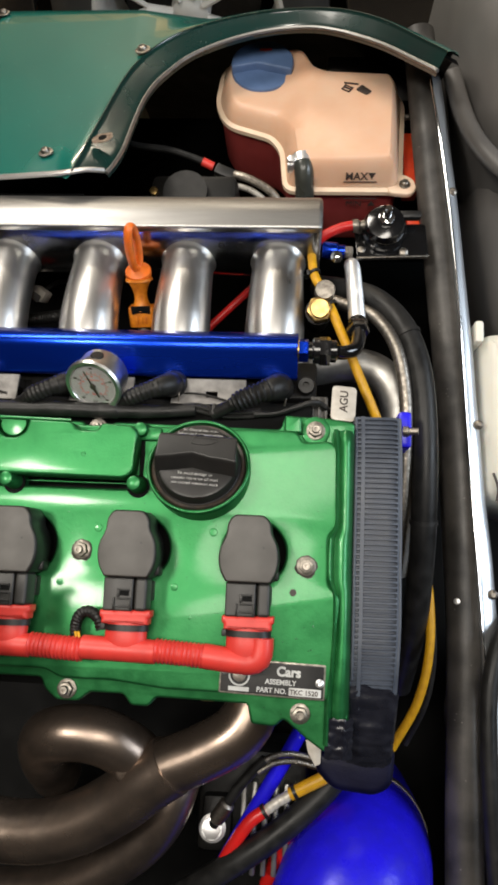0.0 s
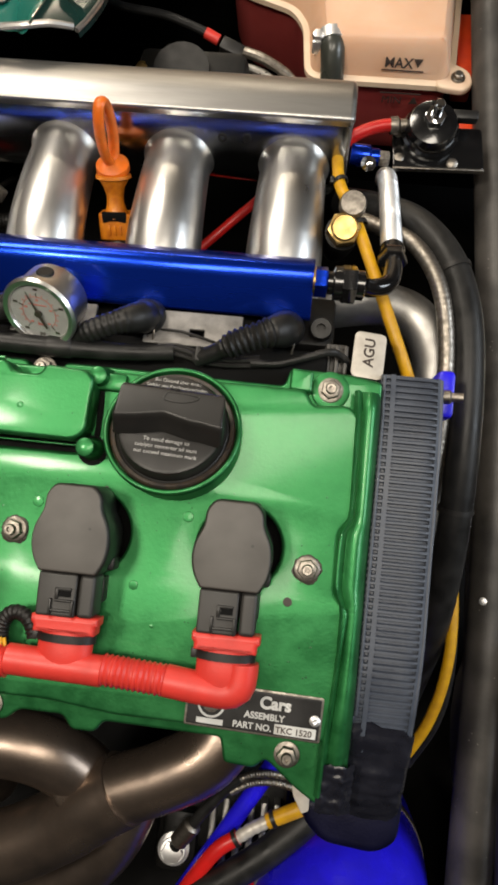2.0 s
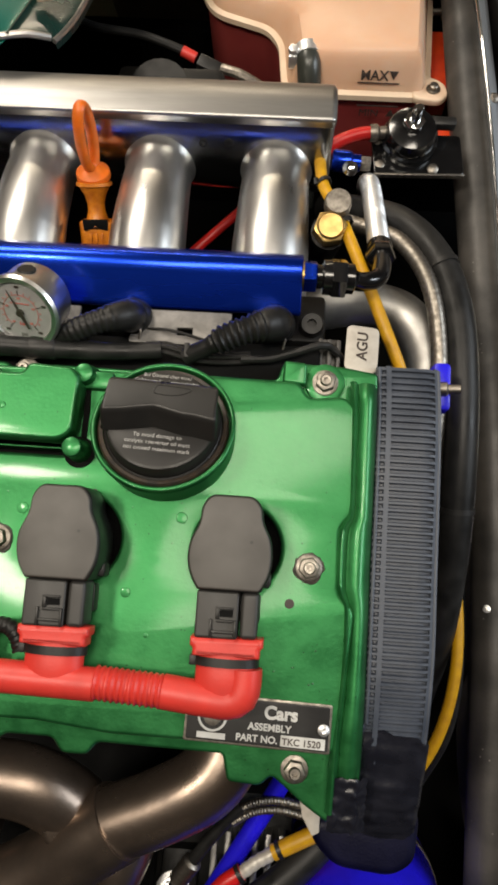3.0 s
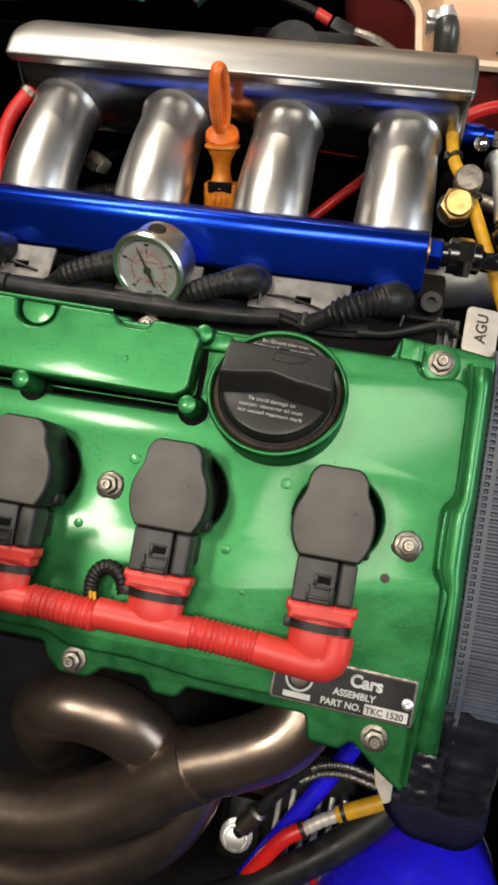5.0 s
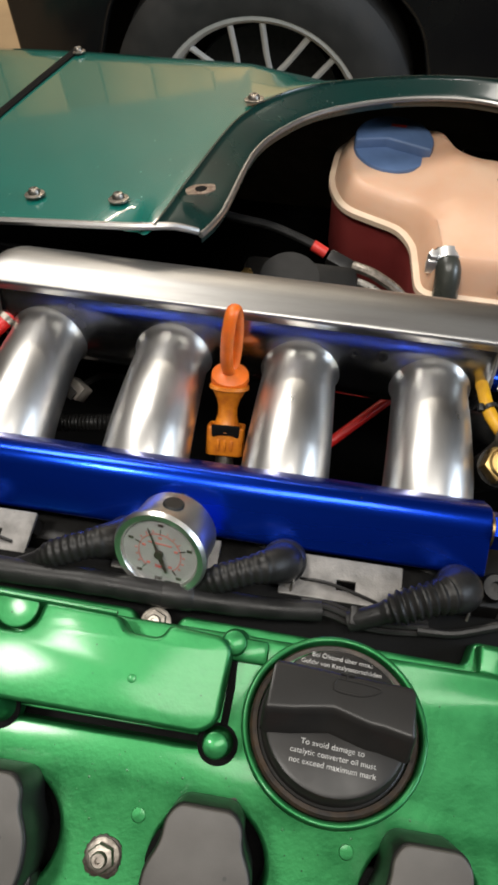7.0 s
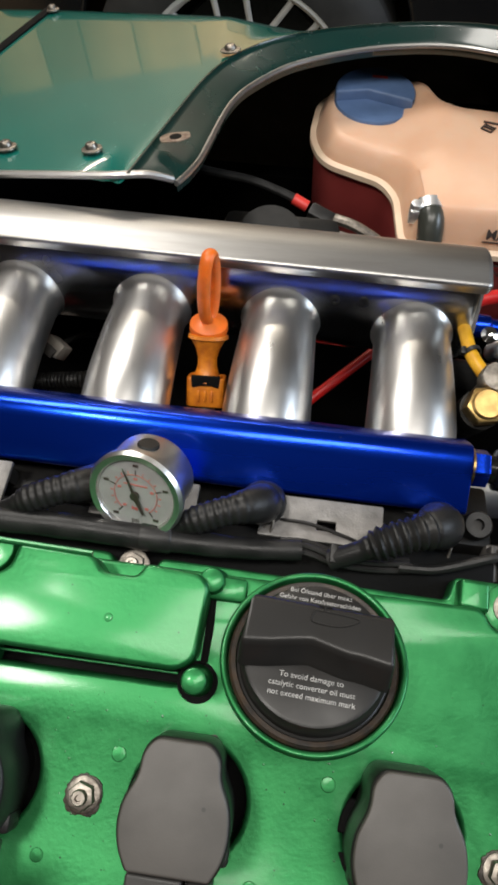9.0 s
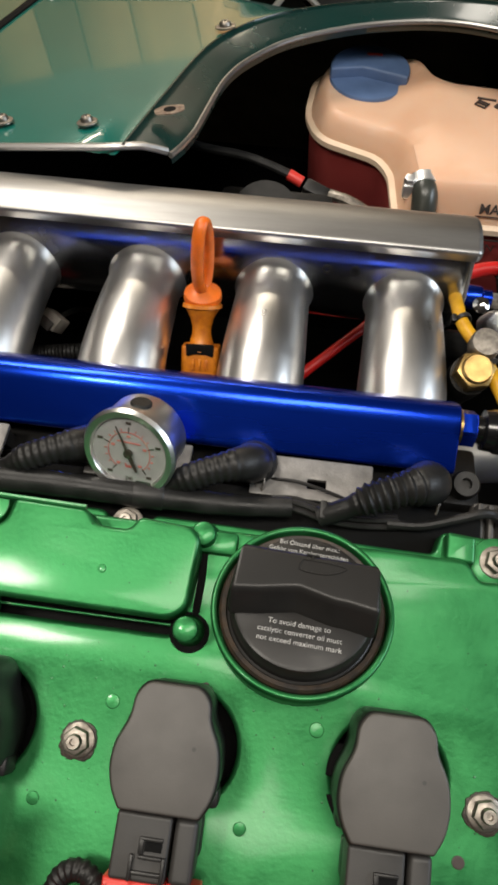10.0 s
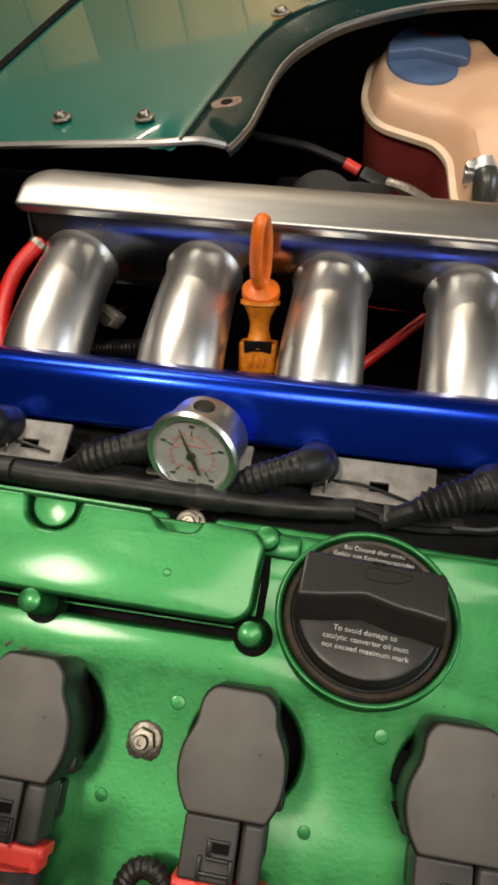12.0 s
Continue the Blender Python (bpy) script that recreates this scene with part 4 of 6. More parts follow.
for dy, z, r in ((0.002, 0.8365, 0.0014), (-0.0008, 0.8345, 0.0016), (0.0045, 0.834, 0.0013)):
    part("loose_wire", hose([(-0.062, 0.141 + dy, z), (-0.050, 0.1415 + dy, z + 0.0006), (-0.036, 0.1385 + dy, z - 0.001), (-0.020, 0.138 + dy, z - 0.004), (0.0, 0.140 + dy, z - 0.006)], r, 8), BLACK, harness)
part("thin_wire", hose([(-0.066, 0.157, 0.8235), (-0.052, 0.1565, 0.8275), (-0.035, 0.153, 0.8275), (-0.024, 0.150, 0.826)], 0.0009, 8), BLACK, harness)
part("thin_wire", hose([(-0.155, 0.157, 0.8235), (-0.14, 0.1565, 0.8275), (-0.124, 0.153, 0.8265)], 0.0009, 8), BLACK, harness)
part("thin_wire", hose([(-0.244, 0.157, 0.8235), (-0.23, 0.1565, 0.8275), (-0.212, 0.153, 0.8265)], 0.0009, 8), BLACK, harness)
part("right_lead", hose([(-0.005, 0.140, 0.830), (0.012, 0.141, 0.8310), (0.028, 0.146, 0.8320), (0.045, 0.151, 0.8300), (0.060, 0.146, 0.806)], 0.0024, 10), RUBBER, harness)
part("right_lead", hose([(-0.010, 0.139, 0.820), (0.008, 0.134, 0.822), (0.018, 0.139, 0.823), (0.022, 0.148, 0.822)], 0.0014, 10), RUBBER, harness)
part("wire_tie", box(-0.0385, -0.035, 0.137, 0.146, 0.8335, 0.8395, 0.0008), BLACK, harness)

gauge = thing("pressure_gauge", (-0.131, 0.17, 0.83), "round steel pressure gauge with white dial and red figures", "gauge")
GC, GN = Vector((-0.1312, 0.1540, 0.8535)), Vector((-0.165, -0.717, 0.674)).normalized()
GA, GB = tuple(GC - GN * 0.024), tuple(GC + GN)
part("case", lathe([(0.0, 0.0), (0.0195, 0.0), (0.0205, 0.0015), (0.0210, 0.0195), (0.0230, 0.0205), (0.0234, 0.0235), (0.0222, 0.0255), (0.0194, 0.0252), (0.0186, 0.0238), (0.0185, 0.0210), (0.0, 0.0210)], GA, GB, 48), ALU, gauge, "stainless gauge case")
GX = Vector((1, 0, 0)).cross(GN).normalized()
GM = Matrix.Translation(GC) @ Matrix((Vector((1, 0, 0)) - GN * GN.x, GX * -1, GN)).transposed().to_4x4()
part("dial", turned(lathe([(0.0190, -0.0008), (0.0, -0.0008)], segments=40), GM), DIAL, gauge, "white dial face")
dial = part("scale_ring", turned(slab([[(0.0110 * math.cos(a), 0.0110 * math.sin(a)) for a in (math.radians(-50 + 280 * k / 30) for k in range(31))] + [(0.0106 * math.cos(a), 0.0106 * math.sin(a)) for a in (math.radians(230 - 280 * k / 30) for k in range(31))]], -0.0006, -0.0003, 0.0001, 1), GM), FADED_RED, gauge, "red inner scale")
for k in range(17):
    a = math.radians(-50 + 280 * k / 16)
    long = k % 4 == 0
    part("tick", turned(box(0.0115 if not long else 0.0105, 0.0128 if not long else 0.0135, -0.00018, 0.00018, -0.0006, -0.0002), GM @ Matrix.Rotation(a, 4, "Z")), INK if long else FADED_RED, dial)
for k in range(5):
    a = math.radians(230 - 280 * k / 4)
    part("figure_bar", turned(box(-0.0013, 0.0013, -0.0006, 0.0006, -0.0006, -0.0002), GM @ pose(0.0158 * math.cos(a), 0.0158 * math.sin(a), 0)), INK, dial)
    part("figure_bar", turned(box(-0.0009, 0.0009, -0.0005, 0.0005, -0.0006, -0.0002), GM @ pose(0.0087 * math.cos(a), 0.0087 * math.sin(a), 0)), FADED_RED, dial)
part("lettering", turned(lettering("psi", 0.0036, pose(-0.0022, -0.0155, -0.0006), 0.0001), GM), INK, dial, "printed psi")
part("lettering", turned(lettering("bar", 0.0030, pose(-0.0022, -0.0085, -0.0006), 0.0001), GM), RED, dial, "printed red bar")
part("figure_bar", turned(box(-0.006, 0.006, 0.0052, 0.0057, -0.0006, -0.0002), GM), FADED_RED, dial)
needle = part("needle", turned(slab([rounded([(-0.0006, -0.0105), (0.0006, -0.0105), (0.0012, -0.003), (0.0007, 0.004), (0.00025, 0.0150), (-0.00025, 0.0150), (-0.0007, 0.004), (-0.0012, -0.003)], 0.0003)], 0.0006, 0.0011, 0.0002, 1), GM @ pose(0, 0, 0, 0, 0, 24)), INK, gauge, "black needle")
part("needle_hub", turned(lathe([(0.0022, 0), (0.0022, 0.0016), (0, 0.0018)], segments=16), GM), INK, needle)
GLASS = bpy.data.materials.new("gauge_glass")
GLASS.use_nodes = True
gt = GLASS.node_tree
clear, gloss, blend = gt.nodes.new("ShaderNodeBsdfTransparent"), gt.nodes.new("ShaderNodeBsdfGlossy"), gt.nodes.new("ShaderNodeMixShader")
gloss.inputs["Roughness"].default_value, blend.inputs[0].default_value = 0.03, 0.06
gt.links.new(clear.outputs[0], blend.inputs[1])
gt.links.new(gloss.outputs[0], blend.inputs[2])
gt.links.new(blend.outputs[0], gt.nodes["Material Output"].inputs["Surface"])
pane = part("glass", turned(lathe([(0.0, 0.0018), (0.0195, 0.0018), (0.0195, 0.0026), (0.0, 0.0026)], segments=40), GM), GLASS, gauge, "clear gauge glass")
pane.visible_shadow = False
GU = (Vector((0.06, 0.66, 0.75)) - GN * GN.dot(Vector((0.06, 0.66, 0.75)))).normalized()
PG = GC - GN * 0.0125 + GU * 0.0204
part("fill_plug", lathe([(0.0052, -0.002), (0.0052, 0.0008), (0.0045, 0.0014), (0, 0.0014)], tuple(PG), tuple(PG + GU), 20), RUBBER, gauge, "black rubber filler plug")
part("stem", hose([tuple(GC - GN * 0.024), tuple(GC - GN * 0.034), (-0.131, 0.186, 0.825)], 0.006, 12), BRASS, gauge)

# ---- intake plenum and runners ----
plenum = thing("intake_plenum", (-0.12, 0.36, 0.70), "polished aluminium intake plenum with brushed top", "intake plenum")
sect = rounded([(0.3185, 0.7905), (0.3420, 0.7870), (0.3580, 0.7745), (0.3650, 0.752), (0.365, 0.705), (0.35, 0.683), (0.3270, 0.690), (0.3275, 0.7790), (0.3190, 0.7800)], [0.004, 0.012, 0.012, 0.012, 0.012, 0.012, 0.012, 0.002, 0.0015], 6)
body = extrude_x(sect, -0.288, 0.0465, 0.004, 3)
for x in (-0.2855, -0.2830, -0.2800, -0.2765, -0.2720):
    bmesh.ops.bisect_plane(body, geom=body.verts[:] + body.edges[:] + body.faces[:], plane_co=(x, 0, 0), plane_no=(1, 0, 0))
for v in body.verts:
    u = max(0.0, (-0.272 - v.co.x) / 0.016)
    v.co.y = 0.3185 + (v.co.y - 0.3185) * (1 - 0.2 * u * u)
part("plenum_body", body, BRUSHED, plenum)
# the front face leans forward under the lip and rolls under below the runners
FACE = spline([(0, 0.3260, 0.7800), (0, 0.3155, 0.7690), (0, 0.3080, 0.7570), (0, 0.3032, 0.7430), (0, 0.3010, 0.7310), (0, 0.3030, 0.7205), (0, 0.3130, 0.7130), (0, 0.3280, 0.7090)], 0.003)
bm = bmesh.new()
rows = []
for i in range(113):
    x = -0.2860 + 0.3305 * i / 112
    end = max(0.0, 1 - min(x + 0.2860, 0.0445 - x) / 0.008)
    rows.append([bm.verts.new((x, p.y + 0.008 * (1 - math.sqrt(max(0.0, 1 - end * end))), p.z)) for p in FACE])
for p, q in zip(rows, rows[1:]):
    for k in range(len(p) - 1):
        bm.faces.new((p[k], p[k + 1], q[k + 1], q[k]))
part("front_panel", bm, MIRROR, plenum, "mirror polished sloping front face", 60)
part("end_wall", extrude_x(rounded([(0.3275, 0.7780), (0.3085, 0.7520), (0.3040, 0.731), (0.306, 0.720), (0.3275, 0.711)], 0.004), 0.0405, 0.0450, 0.001, 2), BRUSHED, plenum)
part("end_wall", extrude_x(rounded([(0.3275, 0.7780), (0.3085, 0.7520), (0.3040, 0.731), (0.306, 0.720), (0.3275, 0.711)], 0.004), -0.2865, -0.2820, 0.001, 2), BRUSHED, plenum)


def face_y(z):
    z = max(0.7315, min(0.7795, z))
    for p, q in zip(FACE, FACE[1:]):
        if q.z <= z <= p.z:
            return p.y + (q.y - p.y) * (p.z - z) / max(1e-6, p.z - q.z)
    return FACE[0].y


for i, x in enumerate((0.0060, -0.0800, -0.1660, -0.2530)):
    tube = hose([(x, 0.145, 0.748), (x, 0.175, 0.759), (x, 0.205, 0.7660), (x, 0.235, 0.7665), (x, 0.265, 0.7605), (x, 0.295, 0.7495), (x, 0.318, 0.7385), (x, 0.345, 0.725)], 0.0268, 48, 0.0015)
    # drawn in to a neck, then flared where it is welded into the face
    tube.verts.ensure_lookup_table()
    for r in range(len(tube.verts) // 48):
        ring = [tube.verts[48 * r + k] for k in range(48)]
        axis = sum((v.co for v in ring), Vector()) / 48
        for v in ring:
            d = face_y(v.co.z) - v.co.y
            neck = max(0.0, min(1.0, (0.085 - d) / 0.080))
            flare = max(0.0, min(1.0, (0.013 - d) / 0.013))
            v.co = axis + (v.co - axis) * (1 - 0.10 * neck + 0.09 * flare ** 2.5)
    part("runner", tube, RUNNER, plenum, "satin aluminium runner flaring into the face", 60)
for x, z in ((-0.0465, 0.7655), (-0.0285, 0.7665)):
    part("screw_hole", lathe([(0.0034, 0.0), (0.0032, 0.0012), (0.0018, 0.0014), (0.0016, 0.0002), (0, 0.0)], (x, min(FACE, key=lambda p: abs(p.z - z)).y, z), (x, 0.2, z + 0.085), 16), DARK_CAST, plenum, "small dark screw hole")

# ---- dipstick and hoses among the runners ----
dip = thing("dipstick", (-0.1215, 0.243, 0.735), "orange plastic dipstick with looped handle in an amber funnel", "dipstick")
D, T, B = Vector((-0.1232, 0.2850, 0.7670)), Vector((-0.1225, 0.3075, 0.8150)), Vector((-0.1212, 0.2430, 0.7380))
ax = (T - D).normalized()
side = Vector((0.24, 0.87, -0.41)).normalized()
mid, reach = (D + T) / 2 + ax * 0.002, (T - D).length / 2 - 0.003
part("handle_loop", hose([tuple(mid + ax * reach * math.cos(a) + side * 0.0080 * math.sin(a)) for a in (math.pi + 2 * math.pi * k / 20 for k in range(22))], 0.0033, 12, 0.002, flat=1.25), ORANGE, dip, "orange finger loop")
part("handle_disc", lathe([(0.0, -0.004), (0.0112, -0.004), (0.0122, -0.002), (0.0118, 0.0022), (0.006, 0.0065), (0.0, 0.007)], tuple(D), tuple(D + ax), 28), ORANGE, dip, "orange sealing disc")
dn = (B - D).normalized()
part("neck", lathe([(0.0, 0.0), (0.0100, 0.0), (0.0104, 0.003), (0.0126, 0.0035), (0.0128, 0.0055), (0.0108, 0.0065), (0.0100, 0.0080), (0.0076, 0.0125), (0.0062, 0.0180), (0.0062, 0.023), (0.0078, 0.029), (0.0100, 0.033), (0.0, 0.033)], tuple(D + dn * 0.002), tuple(B), 24), AMBER, dip, "amber plastic neck")
fun = part("funnel", turned(join(slab([rect(-0.0122, 0.0122, -0.0085, 0.0085, 0.004), rect(-0.0098, 0.0098, -0.0060, 0.0060, 0.003)], 0.001, 0.020, 0.001, 2), box(-0.0075, 0.0075, -0.004, 0.004, 0.002, 0.004)), along(tuple(D + dn * 0.031), tuple(B + dn))), AMBER, dip, "amber clip funnel")
view_up = Vector((0.05, -0.49, 0.87))
up_side = (view_up - dn * view_up.dot(dn)).normalized()
cross_side = dn.cross(up_side)
mouth = D + dn * 0.034 + up_side * 0.0068
part("funnel_slot", turned(slab([rounded([(-0.0092, -0.0040), (0.0092, -0.0040), (0.0086, 0.0042), (0.0035, 0.0026), (-0.0035, 0.0026), (-0.0086, 0.0042)], 0.0014)], 0.0014, 0.0030, 0.0005, 2), Matrix.Translation(mouth) @ Matrix((cross_side, dn, up_side)).transposed().to_4x4()), SHADOW, fun, "black slot")
for k in (-1, 0, 1):
    part("funnel_rib", turned(box(-0.0008, 0.0008, -0.0035, 0.0035, 0.0, 0.0016, 0.0003), Matrix.Translation(D + dn * 0.0435 + up_side * 0.0080 + cross_side * 0.0042 * k) @ Matrix((cross_side, dn, up_side)).transposed().to_4x4()), AMBER, fun)
part("tube", hose([tuple(B - dn * 0.004), tuple(B + dn * 0.02), (-0.121, 0.20, 0.69), (-0.12, 0.16, 0.60)], 0.006, 12), STEEL, dip, "steel dipstick tube")

vac = thing("red_vacuum_hose", (-0.29, 0.26, 0.74), "bright red silicone vacuum hose beside the plenum", "hose")
part("hose_run", hose([(-0.250, 0.331, 0.752), (-0.266, 0.3265, 0.757), (-0.281, 0.309, 0.757), (-0.2925, 0.288, 0.756), (-0.2965, 0.262, 0.753), (-0.2930, 0.232, 0.745), (-0.284, 0.205, 0.72), (-0.27, 0.18, 0.66)], 0.0055, 14), RED_HOSE, vac)
part("hose_clip", lathe([(0.0066, -0.002), (0.0066, 0.002)], (-0.281, 0.309, 0.757), (-0.290, 0.293, 0.7565), 18), STEEL, vac, "small steel hose clip")
vac2 = thing("red_vacuum_hose", (-0.03, 0.29, 0.69), "dull red silicone hose behind the runners", "hose")
part("hose_run", hose([(0.020, 0.358, 0.660), (-0.0128, 0.3256, 0.660), (-0.051, 0.2866, 0.660), (-0.090, 0.247, 0.656), (-0.115, 0.222, 0.645)], 0.0040, 14), RED_HOSE, vac2)
sensor = thing("hose_fitting", (-0.21, 0.27, 0.68), "black hose with a steel end fitting between the runners", "fitting")
part("hose_run", hose([(-0.255, 0.262, 0.69), (-0.225, 0.263, 0.70), (-0.205, 0.265, 0.703)], 0.006, 12, 0.0008, ribs(0.003, 0.09)), RUBBER, sensor)
part("ferrule", lathe([(0, 0), (0.0065, 0), (0.0065, 0.012), (0.0045, 0.014), (0.0045, 0.02), (0, 0.02)], (-0.207, 0.265, 0.703), (-0.1, 0.267, 0.712), 16), STEEL, sensor, "crimped steel ferrule")

plugw = thing("white_plug", (-0.245, 0.29, 0.68), "small grubby white wiring plug between the runners", "connector")
part("plug_shell", turned(box(-0.008, 0.008, -0.006, 0.006, -0.008, 0.006, 0.0012), pose(-0.245, 0.291, 0.690, 20, 0, -35)), PAPER, plugw)
part("plug_cap", turned(box(-0.006, 0.006, -0.0075, 0.0, 0.006, 0.009, 0.001), pose(-0.245, 0.291, 0.690, 20, 0, -35)), VINYL, plugw, "dark locking tab")
part("plug_wire", hose([(-0.243, 0.296, 0.686), (-0.235, 0.312, 0.67), (-0.23, 0.33, 0.63)], 0.0022, 8), RUBBER, plugw)

# ---- left brace above the cover ----
brace = thing("worn_bracket", (-0.25, -0.03, 0.86), "worn green painted alloy bracket with a bare rolled rim", "bracket")
BM = pose(-0.168, 0.010, 0.9510, 0, 0, 8)
part("bracket_face", turned(slab([rect(-0.16, -0.006, -0.060, 0.0, 0.006), circle(-0.026, -0.034, 0.0072, 20)], -0.010, -0.006, 0.001), BM @ pose(0, 0, 0, -12, 0, 0)), GREEN, brace, "scraped green face")
part("rolled_rim", turned(box(-0.16, 0.001, -0.009, 0.001, -0.006, 0.001, 0.0028, 3), BM), BRUSHED, brace, "bare scuffed metal rim")
part("bracket_leg", turned(box(-0.16, -0.13, -0.060, -0.010, -0.50, -0.008, 0.003), BM), RAIL_GREY, brace, "grey leg down into the bay")

# ---- body panel and wheel arch ----


def skin(x, y, rise=0.0):
    return Vector((x, y, 0.775 + 0.138 * (x + 0.168) - 0.5 * (y - 0.411) + rise))


INNER = [(-0.158, 0.379), (-0.149, 0.408), (-0.141, 0.497), (-0.121, 0.544), (-0.090, 0.577), (-0.029, 0.601), (0.035, 0.598), (0.094, 0.560), (0.137, 0.513), (0.152, 0.495)]
FOLD = [(-0.188, 0.371), (-0.178, 0.444), (-0.161, 0.536), (-0.129, 0.588), (-0.082, 0.613), (-0.014, 0.623), (0.049, 0.614), (0.098, 0.584), (0.146, 0.526), (0.160, 0.508)]
inner = spline([(x, y, 0) for x, y in INNER], 0.008)
fold = spline([(x, y, 0) for x, y in FOLD], 0.008)
N = 72


def sample(line, t):
    p = t * (len(line) - 1)
    i = min(int(p), len(line) - 2)
    return line[i].lerp(line[i + 1], p - i)


wing = thing("body_wing", (-0.3, 0.6, 0.3), "glossy dark green car body wing with a rolled wheel arch edge", "car body")
bm = bmesh.new()
rows = []
for i in range(N + 1):
    a, b = sample(inner, i / N), sample(fold, i / N)
    out = (b - a)
    row = []
    for u, h in ((0.0, -0.024), (0.0, -0.0156), (0.06, -0.0138), (0.25, -0.0108), (0.50, -0.0066), (0.78, -0.0022), (0.86, -0.0010), (0.91, 0.0016), (0.96, 0.0016), (1.0, -0.0008)):
        row.append(bm.verts.new(skin(a.x + out.x * u, a.y + out.y * u, h)))
    rows.append(row)
for p, q in zip(rows, rows[1:]):
    for k in range(len(p) - 1):
        bm.faces.new((p[k], p[k + 1], q[k + 1], q[k]))
part("arch_lip", bm, LIP, wing, "rolled arch lip in a shaded copy of the panel green", 50)
part("lip_edge", hose([tuple(skin(sample(inner, i / 40).x, sample(inner, i / 40).y, -0.0150)) for i in range(41)], 0.0021, 8, 0.006), BRUSHED, wing, "bright bare edge of the lip")
# outer skin: the panel, and the flank that rounds over and falls to the sill
bm = bmesh.new()
back = spline([(x, y, 0) for x, y in ((-0.90, 0.74), (-0.60, 0.717), (-0.41, 0.699), (-0.25, 0.668), (-0.205, 0.659), (-0.196, 0.657), (-0.187, 0.655), (-0.165, 0.650), (-0.125, 0.642), (-0.080, 0.636), (-0.020, 0.642), (0.045, 0.627), (0.102, 0.597), (0.155, 0.540), (0.175, 0.515))], 0.004)
front = [(-0.90, 0.365), (-0.60, 0.370), (-0.41, 0.3725), (-0.25, 0.3725), (-0.205, 0.3725), *FOLD]
backs = [(-0.90, 0.74), (-0.60, 0.717), (-0.41, 0.699), (-0.25, 0.668), (-0.205, 0.659), (-0.196, 0.657), (-0.187, 0.655), (-0.165, 0.650), (-0.125, 0.642), (-0.080, 0.636), (-0.020, 0.642), (0.045, 0.627), (0.102, 0.597), (0.155, 0.540), (0.175, 0.515)]


def even(points, n):
    """n smooth steps between each two points."""
    p = [Vector((*q, 0)) for q in points]
    p = [2 * p[0] - p[1], *p, 2 * p[-1] - p[-2]]
    return [0.5 * (2 * b + (c - a) * t + (2 * a - 5 * b + 4 * c - d) * t * t + (3 * b - a - 3 * c + d) * t ** 3) for a, b, c, d in zip(p, p[1:], p[2:], p[3:]) for t in (k / n for k in range(n))] + [p[-2]]


rows = []
for f, b in zip(even(front, 8), even(backs, 8)):
    row = []
    for k in range(15):
        u = k / 14
        x, y = f.x + (b.x - f.x) * u, f.y + (b.y - f.y) * u
        row.append(bm.verts.new(skin(x, y, -0.0006 + 0.0006 * math.sin(math.pi * u) * min(1, max(0, (-0.19 - b.x) / 0.1)) - 0.0075 * max(0, 1 - (y - f.y) / 0.030) ** 2 * max(0, 1 - abs(x + 0.205) / 0.030) - 0.016 * u * u * min(1, max(0, (b.x + 0.17) / 0.08)))))
    e = row[-1].co
    for dy, dz in ((0.012, -0.010), (0.022, -0.028), (0.03, -0.06), (0.045, -0.16), (0.06, -0.30), (0.05, -0.52)):
        row.append(bm.verts.new(e + Vector((0, dy + 0.276 * -dz * 0.6, dz))))
    rows.append(row)
for p, q in zip(rows, rows[1:]):
    for k in range(len(p) - 1):
        if (p[k].co - q[k].co).length + (p[k + 1].co - q[k + 1].co).length > 1e-6:
            bm.faces.new((p[k], p[k + 1], q[k + 1], q[k]))
# Extra sheet inside the flank, near-black to imitate the arch's shade.
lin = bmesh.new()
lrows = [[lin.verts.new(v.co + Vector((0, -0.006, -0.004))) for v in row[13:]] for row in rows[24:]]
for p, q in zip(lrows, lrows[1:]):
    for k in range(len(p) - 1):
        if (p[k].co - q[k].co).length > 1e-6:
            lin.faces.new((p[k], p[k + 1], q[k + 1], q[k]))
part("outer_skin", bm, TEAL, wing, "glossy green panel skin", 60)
part("arch_shade_sheet", lin, SHADOW, wing, "added black sheet that darkens the wing's inside", 60)
part("front_edge", hose([tuple(skin(x, y, -0.001)) for x, y in ((-0.9, 0.3655), (-0.6, 0.370), (-0.35, 0.3725), (-0.22, 0.3715), (-0.200, 0.3715), (-0.188, 0.3722))] + [tuple(skin(-0.174, 0.3765, -0.004)), tuple(skin(-0.160, 0.3800, -0.012))], 0.0026, 8, 0.006), BRUSHED, wing, "bright bare aluminium front edge")
# The return below the front edge has the same near-black shade colour.
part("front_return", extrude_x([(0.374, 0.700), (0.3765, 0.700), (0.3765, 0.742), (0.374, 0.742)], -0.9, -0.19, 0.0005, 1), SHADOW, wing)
# Black strip drawn on the skin for the dark shut gap between panels.
part("panel_joint", hose([tuple(skin(x, y, -0.0010)) for x, y in ((-0.395, 0.37), (-0.386, 0.40), (-0.378, 0.5), (-0.369, 0.62), (-0.362, 0.70))], 0.0046, 8, 0.01), SHADOW, wing, "black strip standing for the panel's shut gap")
nrm = Vector((-0.138, 0.5, 1)).normalized()


def panel_bolt(x, y, rise=0.001, r=0.0072):
    c = skin(x, y, rise)
    w = part("panel_bolt", lathe([(r, 0.0), (r, 0.0011), (r * 0.6, 0.0016), (r * 0.58, 0.0034), (r * 0.45, 0.0048), (0.0016, 0.0052), (0.0014, 0.0042), (0, 0.004)], tuple(c), tuple(c + nrm), 22), STEEL, wing, "dull steel dome head bolt on a washer")
    return w


